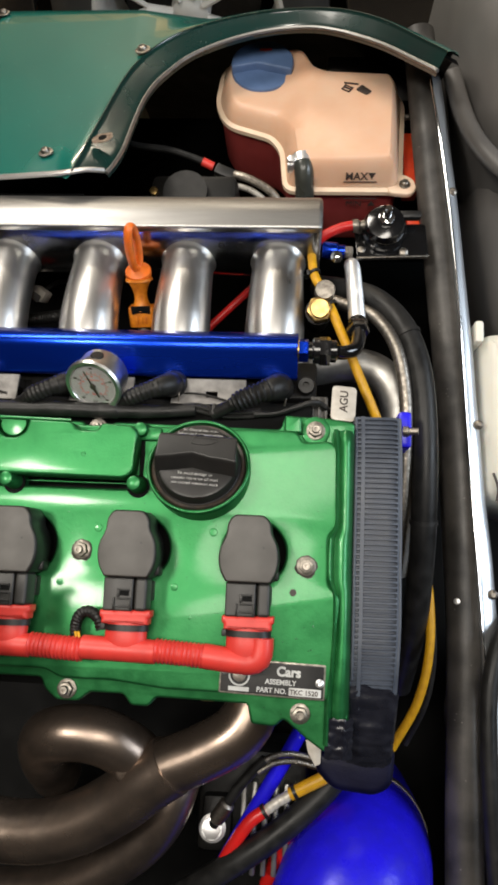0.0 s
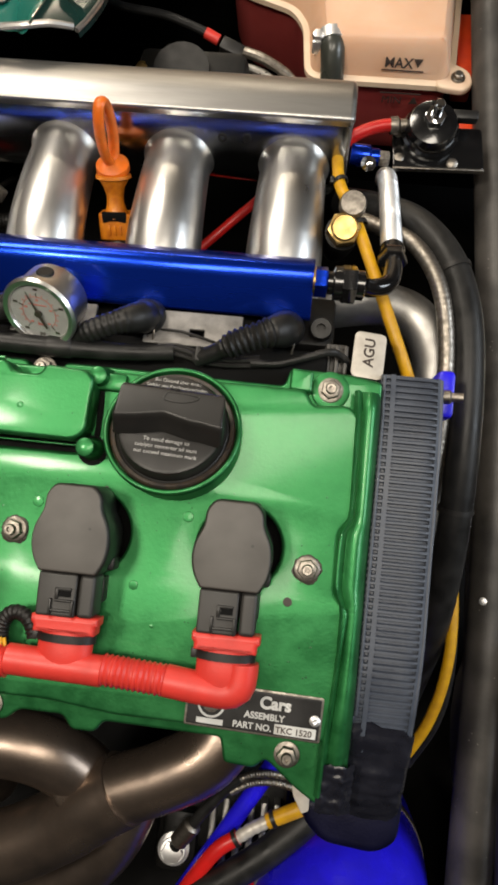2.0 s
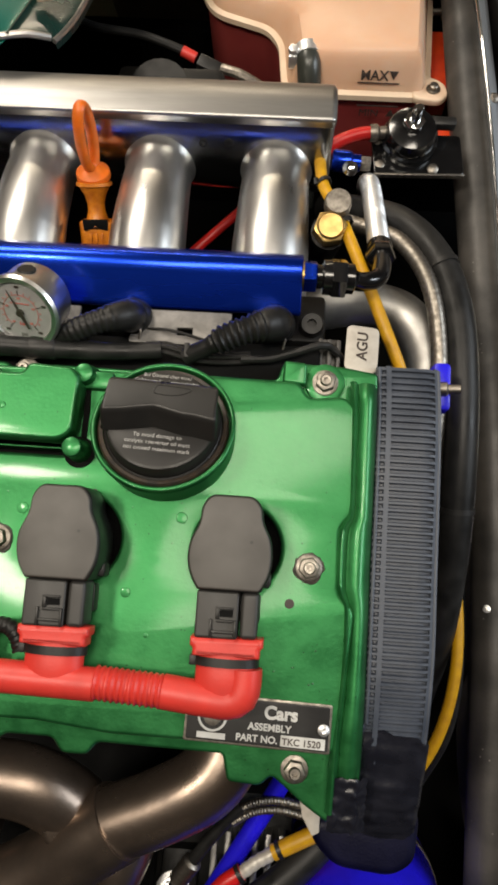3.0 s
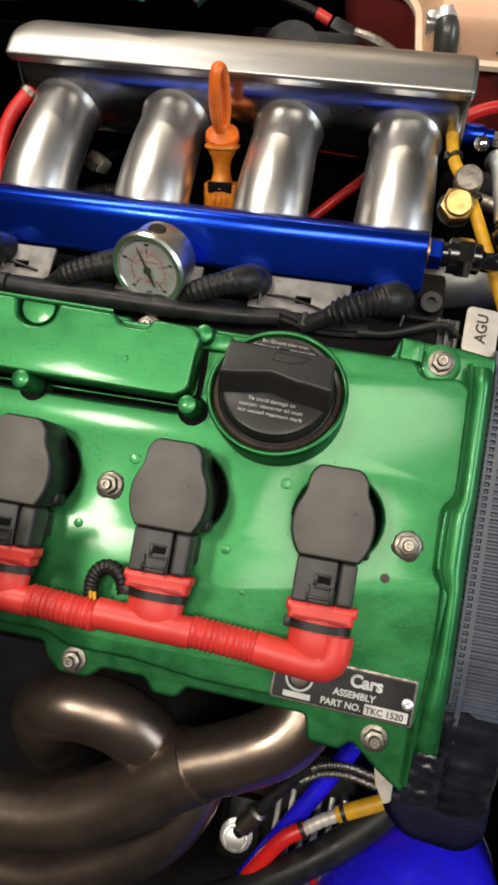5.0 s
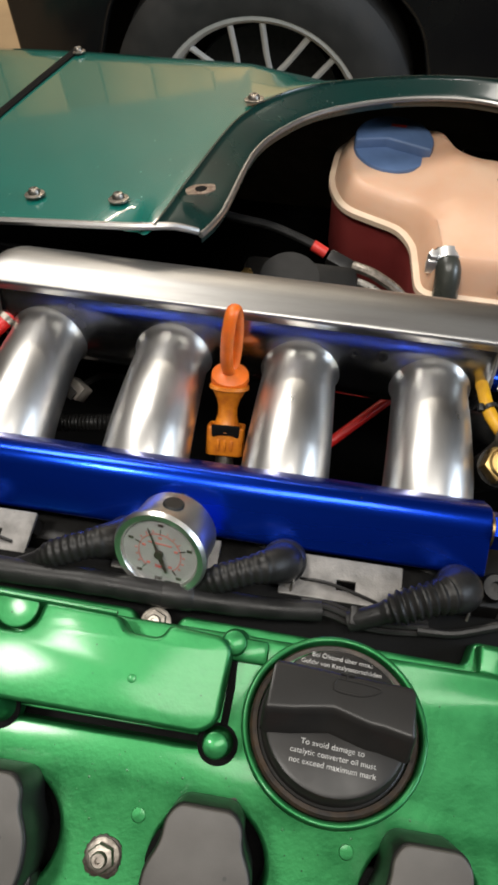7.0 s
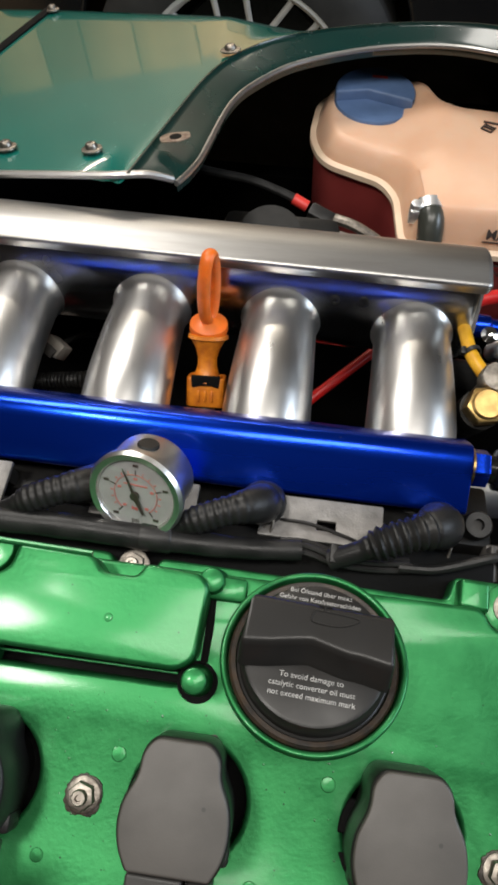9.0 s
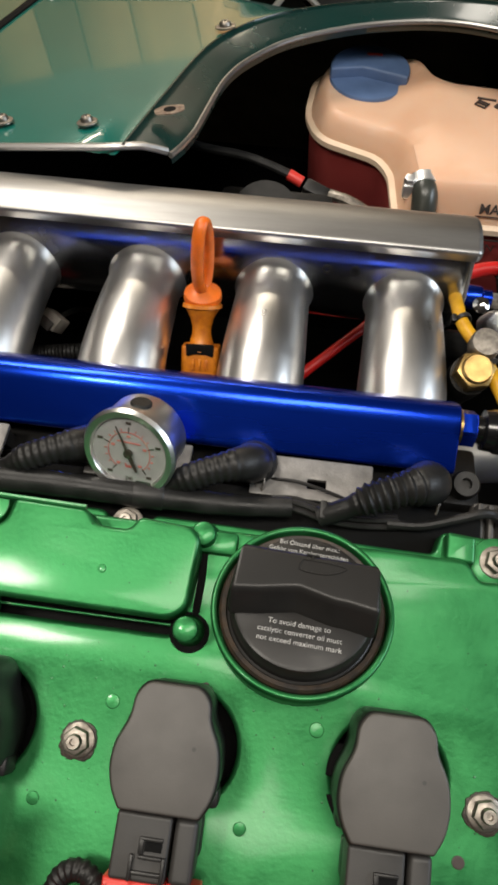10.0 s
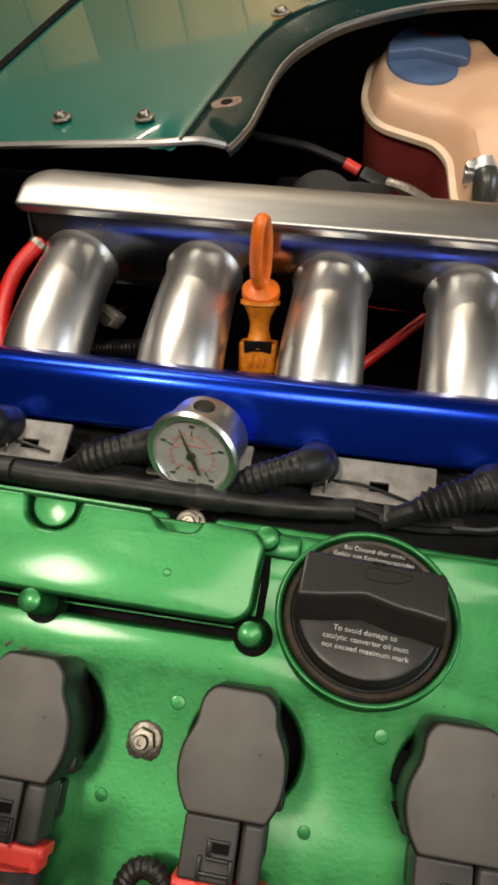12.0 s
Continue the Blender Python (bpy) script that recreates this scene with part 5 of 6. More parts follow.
for x, y in ((-0.349, 0.408), (-0.283, 0.404), (-0.2195, 0.401), (-0.415, 0.41), (-0.357, 0.690)):
    panel_bolt(x, y, 0.0016)
panel_bolt(-0.1520, 0.566, 0.0030, 0.0085)
c = skin(-0.1640, 0.414, 0.0040)
hole = part("rust_patch", turned(slab([rounded([(-0.010, -0.006), (0.004, -0.008), (0.011, -0.003), (0.010, 0.006), (-0.002, 0.008), (-0.010, 0.004)], 0.003)], 0.0, 0.0008, 0.0002, 1), along(tuple(c), tuple(c + nrm))), RUST, wing, "bare rusty patch")
part("bolt_hole", lathe([(0.0042, 0.0006), (0.0042, 0.0011), (0.0034, 0.0012), (0.0, 0.0010)], tuple(c), tuple(c + nrm), 20), SHADOW, hole, "empty bolt hole")

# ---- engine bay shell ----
# Added tub hides the garage floor; its colour stands in for deep shade.
bay = thing("engine_bay", (0, 0, 0.25), "near-black tub standing in for the engine bay's deep shade", "engine bay", kind="structure", level=True)
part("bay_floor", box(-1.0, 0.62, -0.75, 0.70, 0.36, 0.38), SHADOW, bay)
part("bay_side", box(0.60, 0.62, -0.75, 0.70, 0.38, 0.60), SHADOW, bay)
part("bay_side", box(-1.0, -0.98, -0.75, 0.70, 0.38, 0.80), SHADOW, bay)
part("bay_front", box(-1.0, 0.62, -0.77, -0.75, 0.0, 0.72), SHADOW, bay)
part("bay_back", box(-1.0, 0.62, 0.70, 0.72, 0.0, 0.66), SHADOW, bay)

# ---- background: hose and bits behind the plenum ----
lead = thing("sensor_lead", (-0.1, 0.46, 0.65), "black sensor lead with a red plug behind the plenum", "cable")
part("lead_run", hose([(-0.20, 0.50, 0.655), (-0.168, 0.480, 0.662), (-0.125, 0.472, 0.664), (-0.100, 0.464, 0.664), (-0.084, 0.458, 0.663)], 0.0038, 10), RUBBER, lead)
part("red_plug", hose([(-0.086, 0.4585, 0.663), (-0.074, 0.4540, 0.660)], 0.0048, 12), RED, lead, "red rubber plug")
part("plug_body", turned(box(-0.002, 0.022, -0.006, 0.006, -0.006, 0.005, 0.002), pose(-0.070, 0.452, 0.658, 0, 8, -20)), BLACK, lead, "black sensor body")
part("grey_wire", hose([(-0.05, 0.445, 0.66), (-0.03, 0.437, 0.662), (-0.006, 0.424, 0.655), (0.01, 0.40, 0.64)], 0.0045, 10), STEEL, lead, "braided grey lead")
part("grey_wire", hose([(-0.055, 0.436, 0.655), (-0.03, 0.428, 0.655), (-0.01, 0.412, 0.65), (0.0, 0.39, 0.64)], 0.0035, 10), CAST, lead)
thb = thing("throttle_housing", (-0.1, 0.42, 0.64), "dull black throttle housing behind the plenum", "housing")
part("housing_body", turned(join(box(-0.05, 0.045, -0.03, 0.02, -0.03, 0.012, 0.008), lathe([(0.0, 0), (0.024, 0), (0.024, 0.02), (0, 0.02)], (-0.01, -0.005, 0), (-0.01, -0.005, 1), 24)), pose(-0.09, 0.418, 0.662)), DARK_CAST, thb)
part("housing_bolt", turned(hexagon(0.005, 0, 0.006), pose(-0.135, 0.415, 0.6735)), BRASS, thb, "yellow zinc bolt")

# ---- expansion tank, level in the car ----


def inset(outline, d):
    out, k = [], len(outline)
    for i in range(k):
        a, p, b = Vector(outline[i - 1]), Vector(outline[i]), Vector(outline[(i + 1) % k])
        n1, n2 = Vector((-(p - a).y, (p - a).x)).normalized(), Vector((-(b - p).y, (b - p).x)).normalized()
        m = (n1 + n2)
        m = m.normalized() if m.length > 1e-6 else n1
        q = p + m * d
        out.append((q.x, q.y))
    return out


def loft(outline, levels):
    """Rings of an outline (anticlockwise), each set in by a width at a height; closed at both ends."""
    bm = bmesh.new()
    rings = [[bm.verts.new((x, y, z)) for x, y in inset(outline, d)] for d, z in levels]
    for p, q in zip(rings, rings[1:]):
        for i in range(len(p)):
            j = (i + 1) % len(p)
            bm.faces.new((p[i], p[j], q[j], q[i]))
    bm.faces.new(rings[-1])
    bm.faces.new(rings[0][::-1])
    return bm


def dome(outline, levels):
    """Rings of an outline drawn in towards its middle, each by a width at a height; closed at both ends."""
    bm = bmesh.new()
    c = sum((Vector(p) for p in outline), Vector((0, 0))) / len(outline)
    hx = (max(p[0] for p in outline) - min(p[0] for p in outline)) / 2
    hy = (max(p[1] for p in outline) - min(p[1] for p in outline)) / 2
    rings = [[bm.verts.new((c.x + (x - c.x) * (1 - d / hx), c.y + (y - c.y) * (1 - d / hy), z)) for x, y in outline] for d, z in levels]
    for p, q in zip(rings, rings[1:]):
        for i in range(len(p)):
            j = (i + 1) % len(p)
            bm.faces.new((p[i], p[j], q[j], q[i]))
    bm.faces.new(rings[-1])
    bm.faces.new(rings[0][::-1])
    return bm


tank = thing("expansion_tank", (0.05, 0.56, 0.68), "cream translucent coolant expansion tank holding red coolant", "coolant tank", level=True)
plan = rounded([(0.006, 0.466), (0.132, 0.466), (0.139, 0.60), (0.128, 0.622), (0.045, 0.628), (0.028, 0.672), (-0.030, 0.690), (-0.076, 0.665), (-0.080, 0.60), (-0.066, 0.566), (-0.012, 0.545), (0.000, 0.525)],
               [0.014, 0.014, 0.016, 0.016, 0.012, 0.02, 0.03, 0.025, 0.02, 0.025, 0.014, 0.010], 6)
mainp = rounded([(0.009, 0.4685), (0.130, 0.4685), (0.1365, 0.60), (0.126, 0.620), (0.040, 0.625), (0.010, 0.60), (0.004, 0.530)], [0.008, 0.010, 0.014, 0.014, 0.02, 0.02, 0.012], 5)
lobe = rounded([(-0.010, 0.548), (0.03, 0.51), (0.075, 0.54), (0.07, 0.62), (0.030, 0.670), (-0.030, 0.687), (-0.073, 0.663), (-0.077, 0.60), (-0.063, 0.568)], [0.014, 0.02, 0.02, 0.02, 0.02, 0.03, 0.025, 0.02, 0.02], 5)


def shell(outline):
    """The tank's rounded upper half: rings drawn in from the outline under a roof that dips at the cap."""
    bm = bmesh.new()

    def roof(x, y):
        u = max(0.0, min(1.0, (x + 0.012) / 0.05))
        return 0.8030 + 0.0140 * u * u * (3 - 2 * u) + 0.0006 * noise.noise((x * 40, y * 40, 0))
    rings = [[(x, y, z) for x, y in inset(outline, 0.003)] for z in (0.775, 0.782)]
    for d, f in ((0.0060, 0.34), (0.0085, 0.60), (0.0112, 0.80), (0.0138, 0.92), (0.0162, 0.985)):
        rings.append([(x, y, 0.782 + (roof(x, y) - 0.782) * f) for x, y in inset(outline, d)])
    rings = [[bm.verts.new(p) for p in ring] for ring in rings]
    for p, q in zip(rings, rings[1:]):
        for i in range(len(p)):
            j = (i + 1) % len(p)
            bm.faces.new((p[i], p[j], q[j], q[i]))
    edge = {(round(v.co.x, 6), round(v.co.y, 6)) for v in rings[-1]}
    low = {(round(v.co.x, 6), round(v.co.y, 6)) for ring in rings[:-1] for v in ring}
    bmesh.ops.triangulate(bm, faces=[bm.faces.new(rings[-1])])
    for turn in range(3):
        inner = [e for e in bm.edges if e.calc_length() > 0.007 and all(len(g.verts) == 3 for g in e.link_faces)]
        bmesh.ops.subdivide_edges(bm, edges=inner, cuts=1)
        bmesh.ops.triangulate(bm, faces=[g for g in bm.faces if all((round(v.co.x, 6), round(v.co.y, 6)) not in low for v in g.verts)])
    for v in bm.verts:
        key = (round(v.co.x, 6), round(v.co.y, 6))
        if key not in low:
            v.co.z = 0.782 + (roof(v.co.x, v.co.y) - 0.782) * (0.985 if key in edge else 1.0)
    return bm


part("upper_shell", shell(plan), TANK_UP, tank, "cream translucent upper shell", 60)
part("lower_shell", loft(inset(plan, 0.003), [(0.02, 0.69), (0.008, 0.694), (0.002, 0.71), (0.0, 0.76), (0.0, 0.777)]), TANK_LOW, tank, "lower shell reddened by coolant", 50)
part("seam", loft(plan, [(-0.0005, 0.7755), (-0.002, 0.7765), (-0.002, 0.7815), (0.0, 0.7825), (0.004, 0.7828)]), SEAM, tank, "pale moulded seam", 50)
ear = part("ear", slab([rounded([(0.118, 0.462), (0.142, 0.459), (0.150, 0.468), (0.147, 0.482), (0.134, 0.490), (0.118, 0.49)], 0.006)], 0.7765, 0.7835, 0.002), SEAM, tank, "moulded mounting ear")
part("ear_bolt", turned(lathe([(0.0062, 0), (0.0062, 0.001), (0.004, 0.0015), (0.004, 0.0045), (0.003, 0.0055), (0, 0.0055)], segments=20), pose(0.1365, 0.473, 0.7835)), STEEL, ear, "dome head bolt")
cx, cy = -0.0260, 0.6310
lid = part("cap", lathe([(0.0, 0.0), (0.0352, 0.0), (0.0364, 0.002), (0.0364, 0.0045), (0.0352, 0.0064), (0.03, 0.0070), (0.0, 0.0070)], (cx, cy, 0.7990), (cx, cy, 1), 48), CAP_BLUE, tank, "dull blue screw cap")
chord = [(0.0364 * math.cos(math.radians(a)), 0.0364 * math.sin(math.radians(a))) for a in range(-17, 198, 5)]
part("cap_grip", turned(slab([rounded(chord + [(-0.0345, -0.0110), (-0.006, -0.0020), (0.0345, -0.0110)], 0.002)], 0.003, 0.0165, 0.0024, 3), pose(cx, cy, 0.7990, 0, 0, -4)), CAP_BLUE, lid, "raised blue grip")
part("cap_mark", turned(box(-0.008, 0.006, -0.002, 0.002, 0, 0.0004), pose(cx + 0.004, cy + 0.020, 0.8154)), RED, lid, "faint red print bar")
FT = Matrix.Translation((0.0715, 0.4708, 0.7925)) @ pose(0, 0, 0, 66, 0, 0)
part("lettering", turned(lettering("MAX", 0.0112, FT @ pose(0, 0, 0.0006), 0.0002, 0.0002), Matrix()), INK, tank, "dark printed word MAX")
part("level_line", turned(box(-0.002, 0.034, -0.0028, -0.0019, 0, 0.0008), FT), INK, tank)
part("level_arrow", turned(slab([[(0.0245, 0.0075), (0.0325, 0.0075), (0.0285, 0.0005)]], 0.0002, 0.0009, 0.0001, 1), FT), INK, tank, "dark level triangle")
FT2 = Matrix.Translation((0.0735, 0.4668, 0.7600)) @ pose(0, 0, 0, 88, 0, 0)
part("lettering", turned(lettering("MIN", 0.0100, FT2 @ pose(0, 0, 0.0026), 0.0002), Matrix()), INK, tank, "dark printed word MIN")
part("level_line", turned(box(-0.002, 0.034, 0.0105, 0.0113, 0.0022, 0.0032), FT2), INK, tank)
part("level_arrow", turned(slab([[(0.0245, 0.0005), (0.0325, 0.0005), (0.0285, 0.0075)]], 0.0022, 0.0030, 0.0001, 1), FT2), INK, tank)
IC = pose(0.070, 0.584, 0.8172, 0, 0, -20)
part("emblem", turned(join(slab([rounded([(0.012, 0.0), (0.026, -0.004), (0.030, 0.003), (0.016, 0.0095)], 0.002)], 0, 0.0012, 0.0002, 1), hose([(-0.004, 0.006, 0.0008), (0.012, 0.009, 0.0008)], 0.0009, 6)), IC), INK, tank, "printed dark symbol")
part("emblem", turned(join(*[hose([(a, b, 0.0007), (c, d, 0.0007)], 0.0008, 6) for a, b, c, d in ((-0.003, -0.004, 0.006, -0.006), (-0.002, 0.0, 0.007, -0.002), (-0.001, 0.003, 0.008, 0.001), (-0.003, -0.004, -0.001, 0.004), (0.006, -0.006, 0.008, 0.002))]), IC), INK, tank, "printed dark booklet symbol")
sp = part("spigot", hose([(0.0235, 0.500, 0.798), (0.0245, 0.486, 0.804), (0.0262, 0.476, 0.802), (0.0275, 0.468, 0.790), (0.0285, 0.460, 0.765), (0.029, 0.450, 0.72), (0.03, 0.44, 0.67)], 0.0104, 18, 0.003), HOSE_GREY, tank, "grey rubber return hose")
part("hose_clamp", join(lathe([(0.0120, -0.0048), (0.0120, 0.0048), (0.0110, 0.0048), (0.0110, -0.0048)], (0.0246, 0.4855, 0.8040), (0.0260, 0.477, 0.8025), 24), box(0.0085, 0.0165, 0.476, 0.487, 0.795, 0.808, 0.0015), turned(hexagon(0.0045, 0, 0.006), pose(0.0125, 0.481, 0.808, 10, 0, 0))), SLEEVE, sp, "worm drive hose clamp")
part("side_stud", hose([(0.125, 0.585, 0.775), (0.162, 0.588, 0.775)], 0.0035, 10), STEEL, tank)
part("side_nut", turned(hexagon(0.0075, 0, 0.008), along((0.150, 0.587, 0.775), (0.2, 0.59, 0.775))), BRASS, tank, "yellow zinc nut")
ORANGE_RED = material("orange_red_paint", (0.68, 0.06, 0.014), (0.55, 0.04, 0.012), (0.35, 0.5), 0, 60, 900, 0.06)
redb = thing("red_bracket", (0.15, 0.50, 0.70), "bright red painted bracket behind the tank", "bracket", level=True)
part("bracket_plate", box(0.1385, 0.1550, 0.490, 0.567, 0.740, 0.770, 0.002), ORANGE_RED, redb)
part("bracket_plate", box(0.1410, 0.1565, 0.434, 0.452, 0.735, 0.765, 0.002), ORANGE_RED, redb)
single("cross_bar", box(0.050, 0.192, 0.660, 0.708, 0.735, 0.765, 0.004), VINYL, (0.12, 0.68, 0.75), "flat grey chassis cross bar behind the tank", "chassis bar", level=True)

# ---- regulator, brass union, pipes by the timing cover ----
fpr = thing("pressure_regulator", (0.112, 0.362, 0.68), "black fuel pressure regulator on an alloy bracket", "regulator")
part("regulator_body", lathe([(0.0, -0.02), (0.021, -0.02), (0.023, -0.016), (0.023, -0.004), (0.021, -0.002), (0.021, 0.004), (0.0185, 0.009), (0.0105, 0.012), (0.0, 0.012)], (0.111, 0.366, 0.700), (0.111, 0.372, 0.80), 36), BLACK_ANO, fpr)
part("adjuster", join(lathe([(0.0068, 0), (0.0068, 0.006), (0.0040, 0.0065), (0.0040, 0.022), (0.003, 0.023), (0, 0.023)], (0.1112, 0.367, 0.711), (0.1112, 0.373, 0.81), 16), turned(hexagon(0.0085, 0, 0.005), along((0.1112, 0.3675, 0.7125), (0.1112, 0.373, 0.81)))), CHROME, fpr, "chrome adjuster bolt and nut")
part("regulator_bracket", turned(slab([rect(-0.030, 0.044, -0.020, 0.018, 0.004)], -0.004, 0.0, 0.001), pose(0.112, 0.356, 0.690, -8, 4, 4)), BLACK_ANO, fpr, "black bracket with a scuffed edge")
part("bracket_edge", turned(box(-0.030, 0.044, -0.0210, -0.0192, -0.0045, 0.0004, 0.0005), pose(0.112, 0.356, 0.690, -8, 4, 4)), STEEL, fpr, "bare scuffed edge")
part("bracket_arm", box(0.125, 0.148, 0.376, 0.384, 0.690, 0.700, 0.002), BLACK, fpr)
for x, y in ((0.088, 0.343), (0.131, 0.342), (0.0855, 0.366)):
    part("bracket_bolt", lathe([(0.0045, 0), (0.0045, 0.003), (0.003, 0.004), (0, 0.004)], (x, y, 0.690), (x, y - 0.1, 1.4), 14), STEEL, fpr, "small steel bolt")
redf = thing("red_fuel_hose", (0.07, 0.36, 0.69), "bright red rubber hose on the regulator", "hose")
part("hose_run", hose([(0.036, 0.345, 0.690), (0.050, 0.356, 0.698), (0.068, 0.364, 0.700), (0.086, 0.367, 0.700)], 0.0052, 12), RED_HOSE, redf)
part("hose_collar", lathe([(0.0068, 0), (0.0068, 0.006), (0.005, 0.008), (0.005, 0.014)], (0.078, 0.3655, 0.7005), (0.10, 0.368, 0.7), 16), STEEL, redf, "steel collar")
bfit = thing("blue_union", (0.06, 0.33, 0.715), "small blue anodised union with a steel banjo", "fitting")
part("union_body", lathe([(0, 0), (0.0075, 0), (0.0085, 0.002), (0.0085, 0.014), (0.0065, 0.016), (0.0065, 0.022), (0, 0.022)], (0.048, 0.331, 0.718), (0.10, 0.329, 0.716), 20), BLUE, bfit)
part("union_nut", turned(hexagon(0.0062, 0, 0.010), along((0.068, 0.330, 0.717), (0.1, 0.33, 0.716))), STEEL, bfit)
part("union_screw", lathe([(0.0058, 0), (0.0058, 0.003), (0.003, 0.004), (0, 0.003)], (0.062, 0.322, 0.722), (0.062, 0.315, 0.75), 16), CHROME, bfit, "shiny screw head")

an = thing("fuel_hose_elbow", (0.07, 0.21, 0.79), "black hose elbow and chrome hose end from the fuel rail", "hose fitting")
E0 = Vector(rail_end(0.037))
ED = Vector((1, 0, -0.05))
part("swivel_nut", join(lathe([(0, 0), (0.0072, 0), (0.0072, 0.003), (0.0105, 0.004), (0.0108, 0.009), (0.0, 0.009)], tuple(E0), tuple(E0 + ED), 24), turned(hexagon(0.0122, 0.0085, 0.018, 0.0012), along(tuple(E0), tuple(E0 + ED))), lathe([(0.0092, 0.018), (0.0092, 0.0225), (0.0062, 0.024), (0, 0.024)], tuple(E0), tuple(E0 + ED), 24)), BLACK_ANO, an, "black anodised swivel nut")
part("elbow_tube", hose([tuple(E0 + Vector((0.022, 0, -0.0015))), (0.0655, 0.1975, 0.814), (0.0760, 0.2030, 0.807), (0.0795, 0.2140, 0.799), (0.0795, 0.2260, 0.790)], 0.0060, 16, 0.002), BLACK_ANO, an, "black elbow")
part("hose_end", join(turned(hexagon(0.0098, 0, 0.010, 0.001), along((0.0795, 0.2220, 0.792), (0.0785, 0.3080, 0.7230))), lathe([(0.0085, 0.01), (0.0088, 0.012), (0.0088, 0.016), (0, 0.016)], (0.0795, 0.2220, 0.792), (0.0785, 0.3080, 0.7230), 20)), BLACK_ANO, an, "black hose end nut")
part("braided_sleeve", hose([(0.0792, 0.2330, 0.783), (0.0790, 0.2600, 0.7620), (0.0785, 0.2880, 0.7400), (0.0782, 0.3100, 0.7200), (0.0782, 0.323, 0.700), (0.080, 0.335, 0.670)], 0.0074, 18, 0.0005, ribs(0.0020, 0.045)), SLEEVE, an, "bright steel braided hose")

br = thing("brass_union", (0.055, 0.28, 0.70), "hexagon brass union with a steel banjo bolt", "fitting")
part("brass_hex", turned(join(hexagon(0.0118, 0, 0.014, 0.0014), lathe([(0.0092, 0.014), (0.0080, 0.0165), (0, 0.0165)], segments=24)), along((0.0455, 0.2480, 0.7720), (0.0475, 0.2380, 0.84))), BRASS, br)
part("steel_cap", lathe([(0.006, -0.06), (0.006, 0), (0.0088, 0), (0.0092, 0.002), (0.0092, 0.010), (0.0082, 0.012), (0, 0.0125)], (0.0500, 0.2630, 0.7780), (0.0505, 0.2590, 0.85), 24), STEEL, br, "round steel cap")
part("spacer", lathe([(0.010, -0.06), (0.0122, -0.014), (0.0122, 0.0), (0, 0.0)], (0.0455, 0.2480, 0.7720), (0.0475, 0.2380, 0.84), 24), DARK_CAST, br)

hard = thing("coolant_pipe", (0.1, 0.18, 0.72), "bent bare aluminium coolant pipe", "pipe")
part("pipe_run", hose([(-0.02, 0.198, 0.742), (0.03, 0.200, 0.745), (0.075, 0.206, 0.748), (0.103, 0.198, 0.750), (0.118, 0.174, 0.750), (0.1215, 0.14, 0.745), (0.122, 0.09, 0.735), (0.122, 0.02, 0.70)], 0.0155, 24), PIPE, hard)
rad = thing("coolant_hose", (0.15, 0.1, 0.70), "thick black rubber coolant hose curving along the chassis", "hose")
part("hose_run", hose([(0.045, 0.300, 0.700), (0.070, 0.288, 0.722), (0.098, 0.270, 0.745), (0.121, 0.240, 0.760), (0.135, 0.200, 0.766), (0.1405, 0.150, 0.766), (0.1420, 0.09, 0.760), (0.1425, 0.03, 0.742), (0.141, -0.03, 0.71), (0.135, -0.09, 0.66)], 0.0115, 20), RUBBER, rad)
for a, b in (((0.1255, 0.231, 0.7625), (0.1285, 0.223, 0.7640)), ((0.1424, 0.064, 0.753), (0.1424, 0.056, 0.751))):
    part("cable_tie", lathe([(0.0116, -0.0018), (0.0124, -0.0018), (0.0124, 0.0018), (0.0116, 0.0018)], a, b, 24), BLACK, rad, "black cable tie")
braid = thing("braided_hose", (0.12, 0.18, 0.73), "thin steel braided hose along the black hose", "hose")
part("hose_run", hose([(0.052, 0.272, 0.742), (0.070, 0.262, 0.752), (0.096, 0.246, 0.766), (0.115, 0.214, 0.773), (0.1235, 0.168, 0.772), (0.1245, 0.112, 0.764), (0.1235, 0.06, 0.748), (0.122, 0.0, 0.71)], 0.0058, 14, 0.0016, ribs(0.0040, 0.035)), STEEL, braid)
yel = thing("yellow_cable", (0.1, 0.15, 0.75), "yellow sleeved cable tied along the pipes", "cable")
part("cable_run", hose([(0.030, 0.330, 0.735), (0.0365, 0.314, 0.752), (0.0405, 0.285, 0.766), (0.0505, 0.263, 0.774), (0.0660, 0.224, 0.782), (0.084, 0.180, 0.785), (0.0975, 0.150, 0.780), (0.112, 0.125, 0.755), (0.134, 0.095, 0.724), (0.1440, 0.055, 0.720), (0.1535, 0.000, 0.718), (0.1545, -0.050, 0.714), (0.1455, -0.096, 0.705), (0.125, -0.14, 0.69)], 0.0042, 14), YELLOW, yel)
for a, b in (((0.0410, 0.287, 0.766), (0.044, 0.279, 0.769)), ((0.0565, 0.253, 0.778), (0.0595, 0.245, 0.779))):
    part("cable_tie", join(lathe([(0.0044, -0.0015), (0.0052, -0.0015), (0.0052, 0.0015), (0.0044, 0.0015)], a, b, 16), box(a[0] - 0.0075, a[0] - 0.0045, a[1] - 0.0025, a[1] + 0.0025, a[2] - 0.002, a[2] + 0.003, 0.0006)), BLACK, yel, "black cable tie")
single("thin_black_cable", hose([(0.150, 0.02, 0.70), (0.158, -0.02, 0.705), (0.1605, -0.06, 0.70), (0.155, -0.10, 0.69), (0.14, -0.14, 0.67)], 0.003, 10), RUBBER, (0.155, -0.06, 0.69), "thin black cable beside the yellow one", "cable")

tag = thing("engine_code_tag", (0.066, 0.152, 0.80), "worn grey metal engine code tag", "tag")
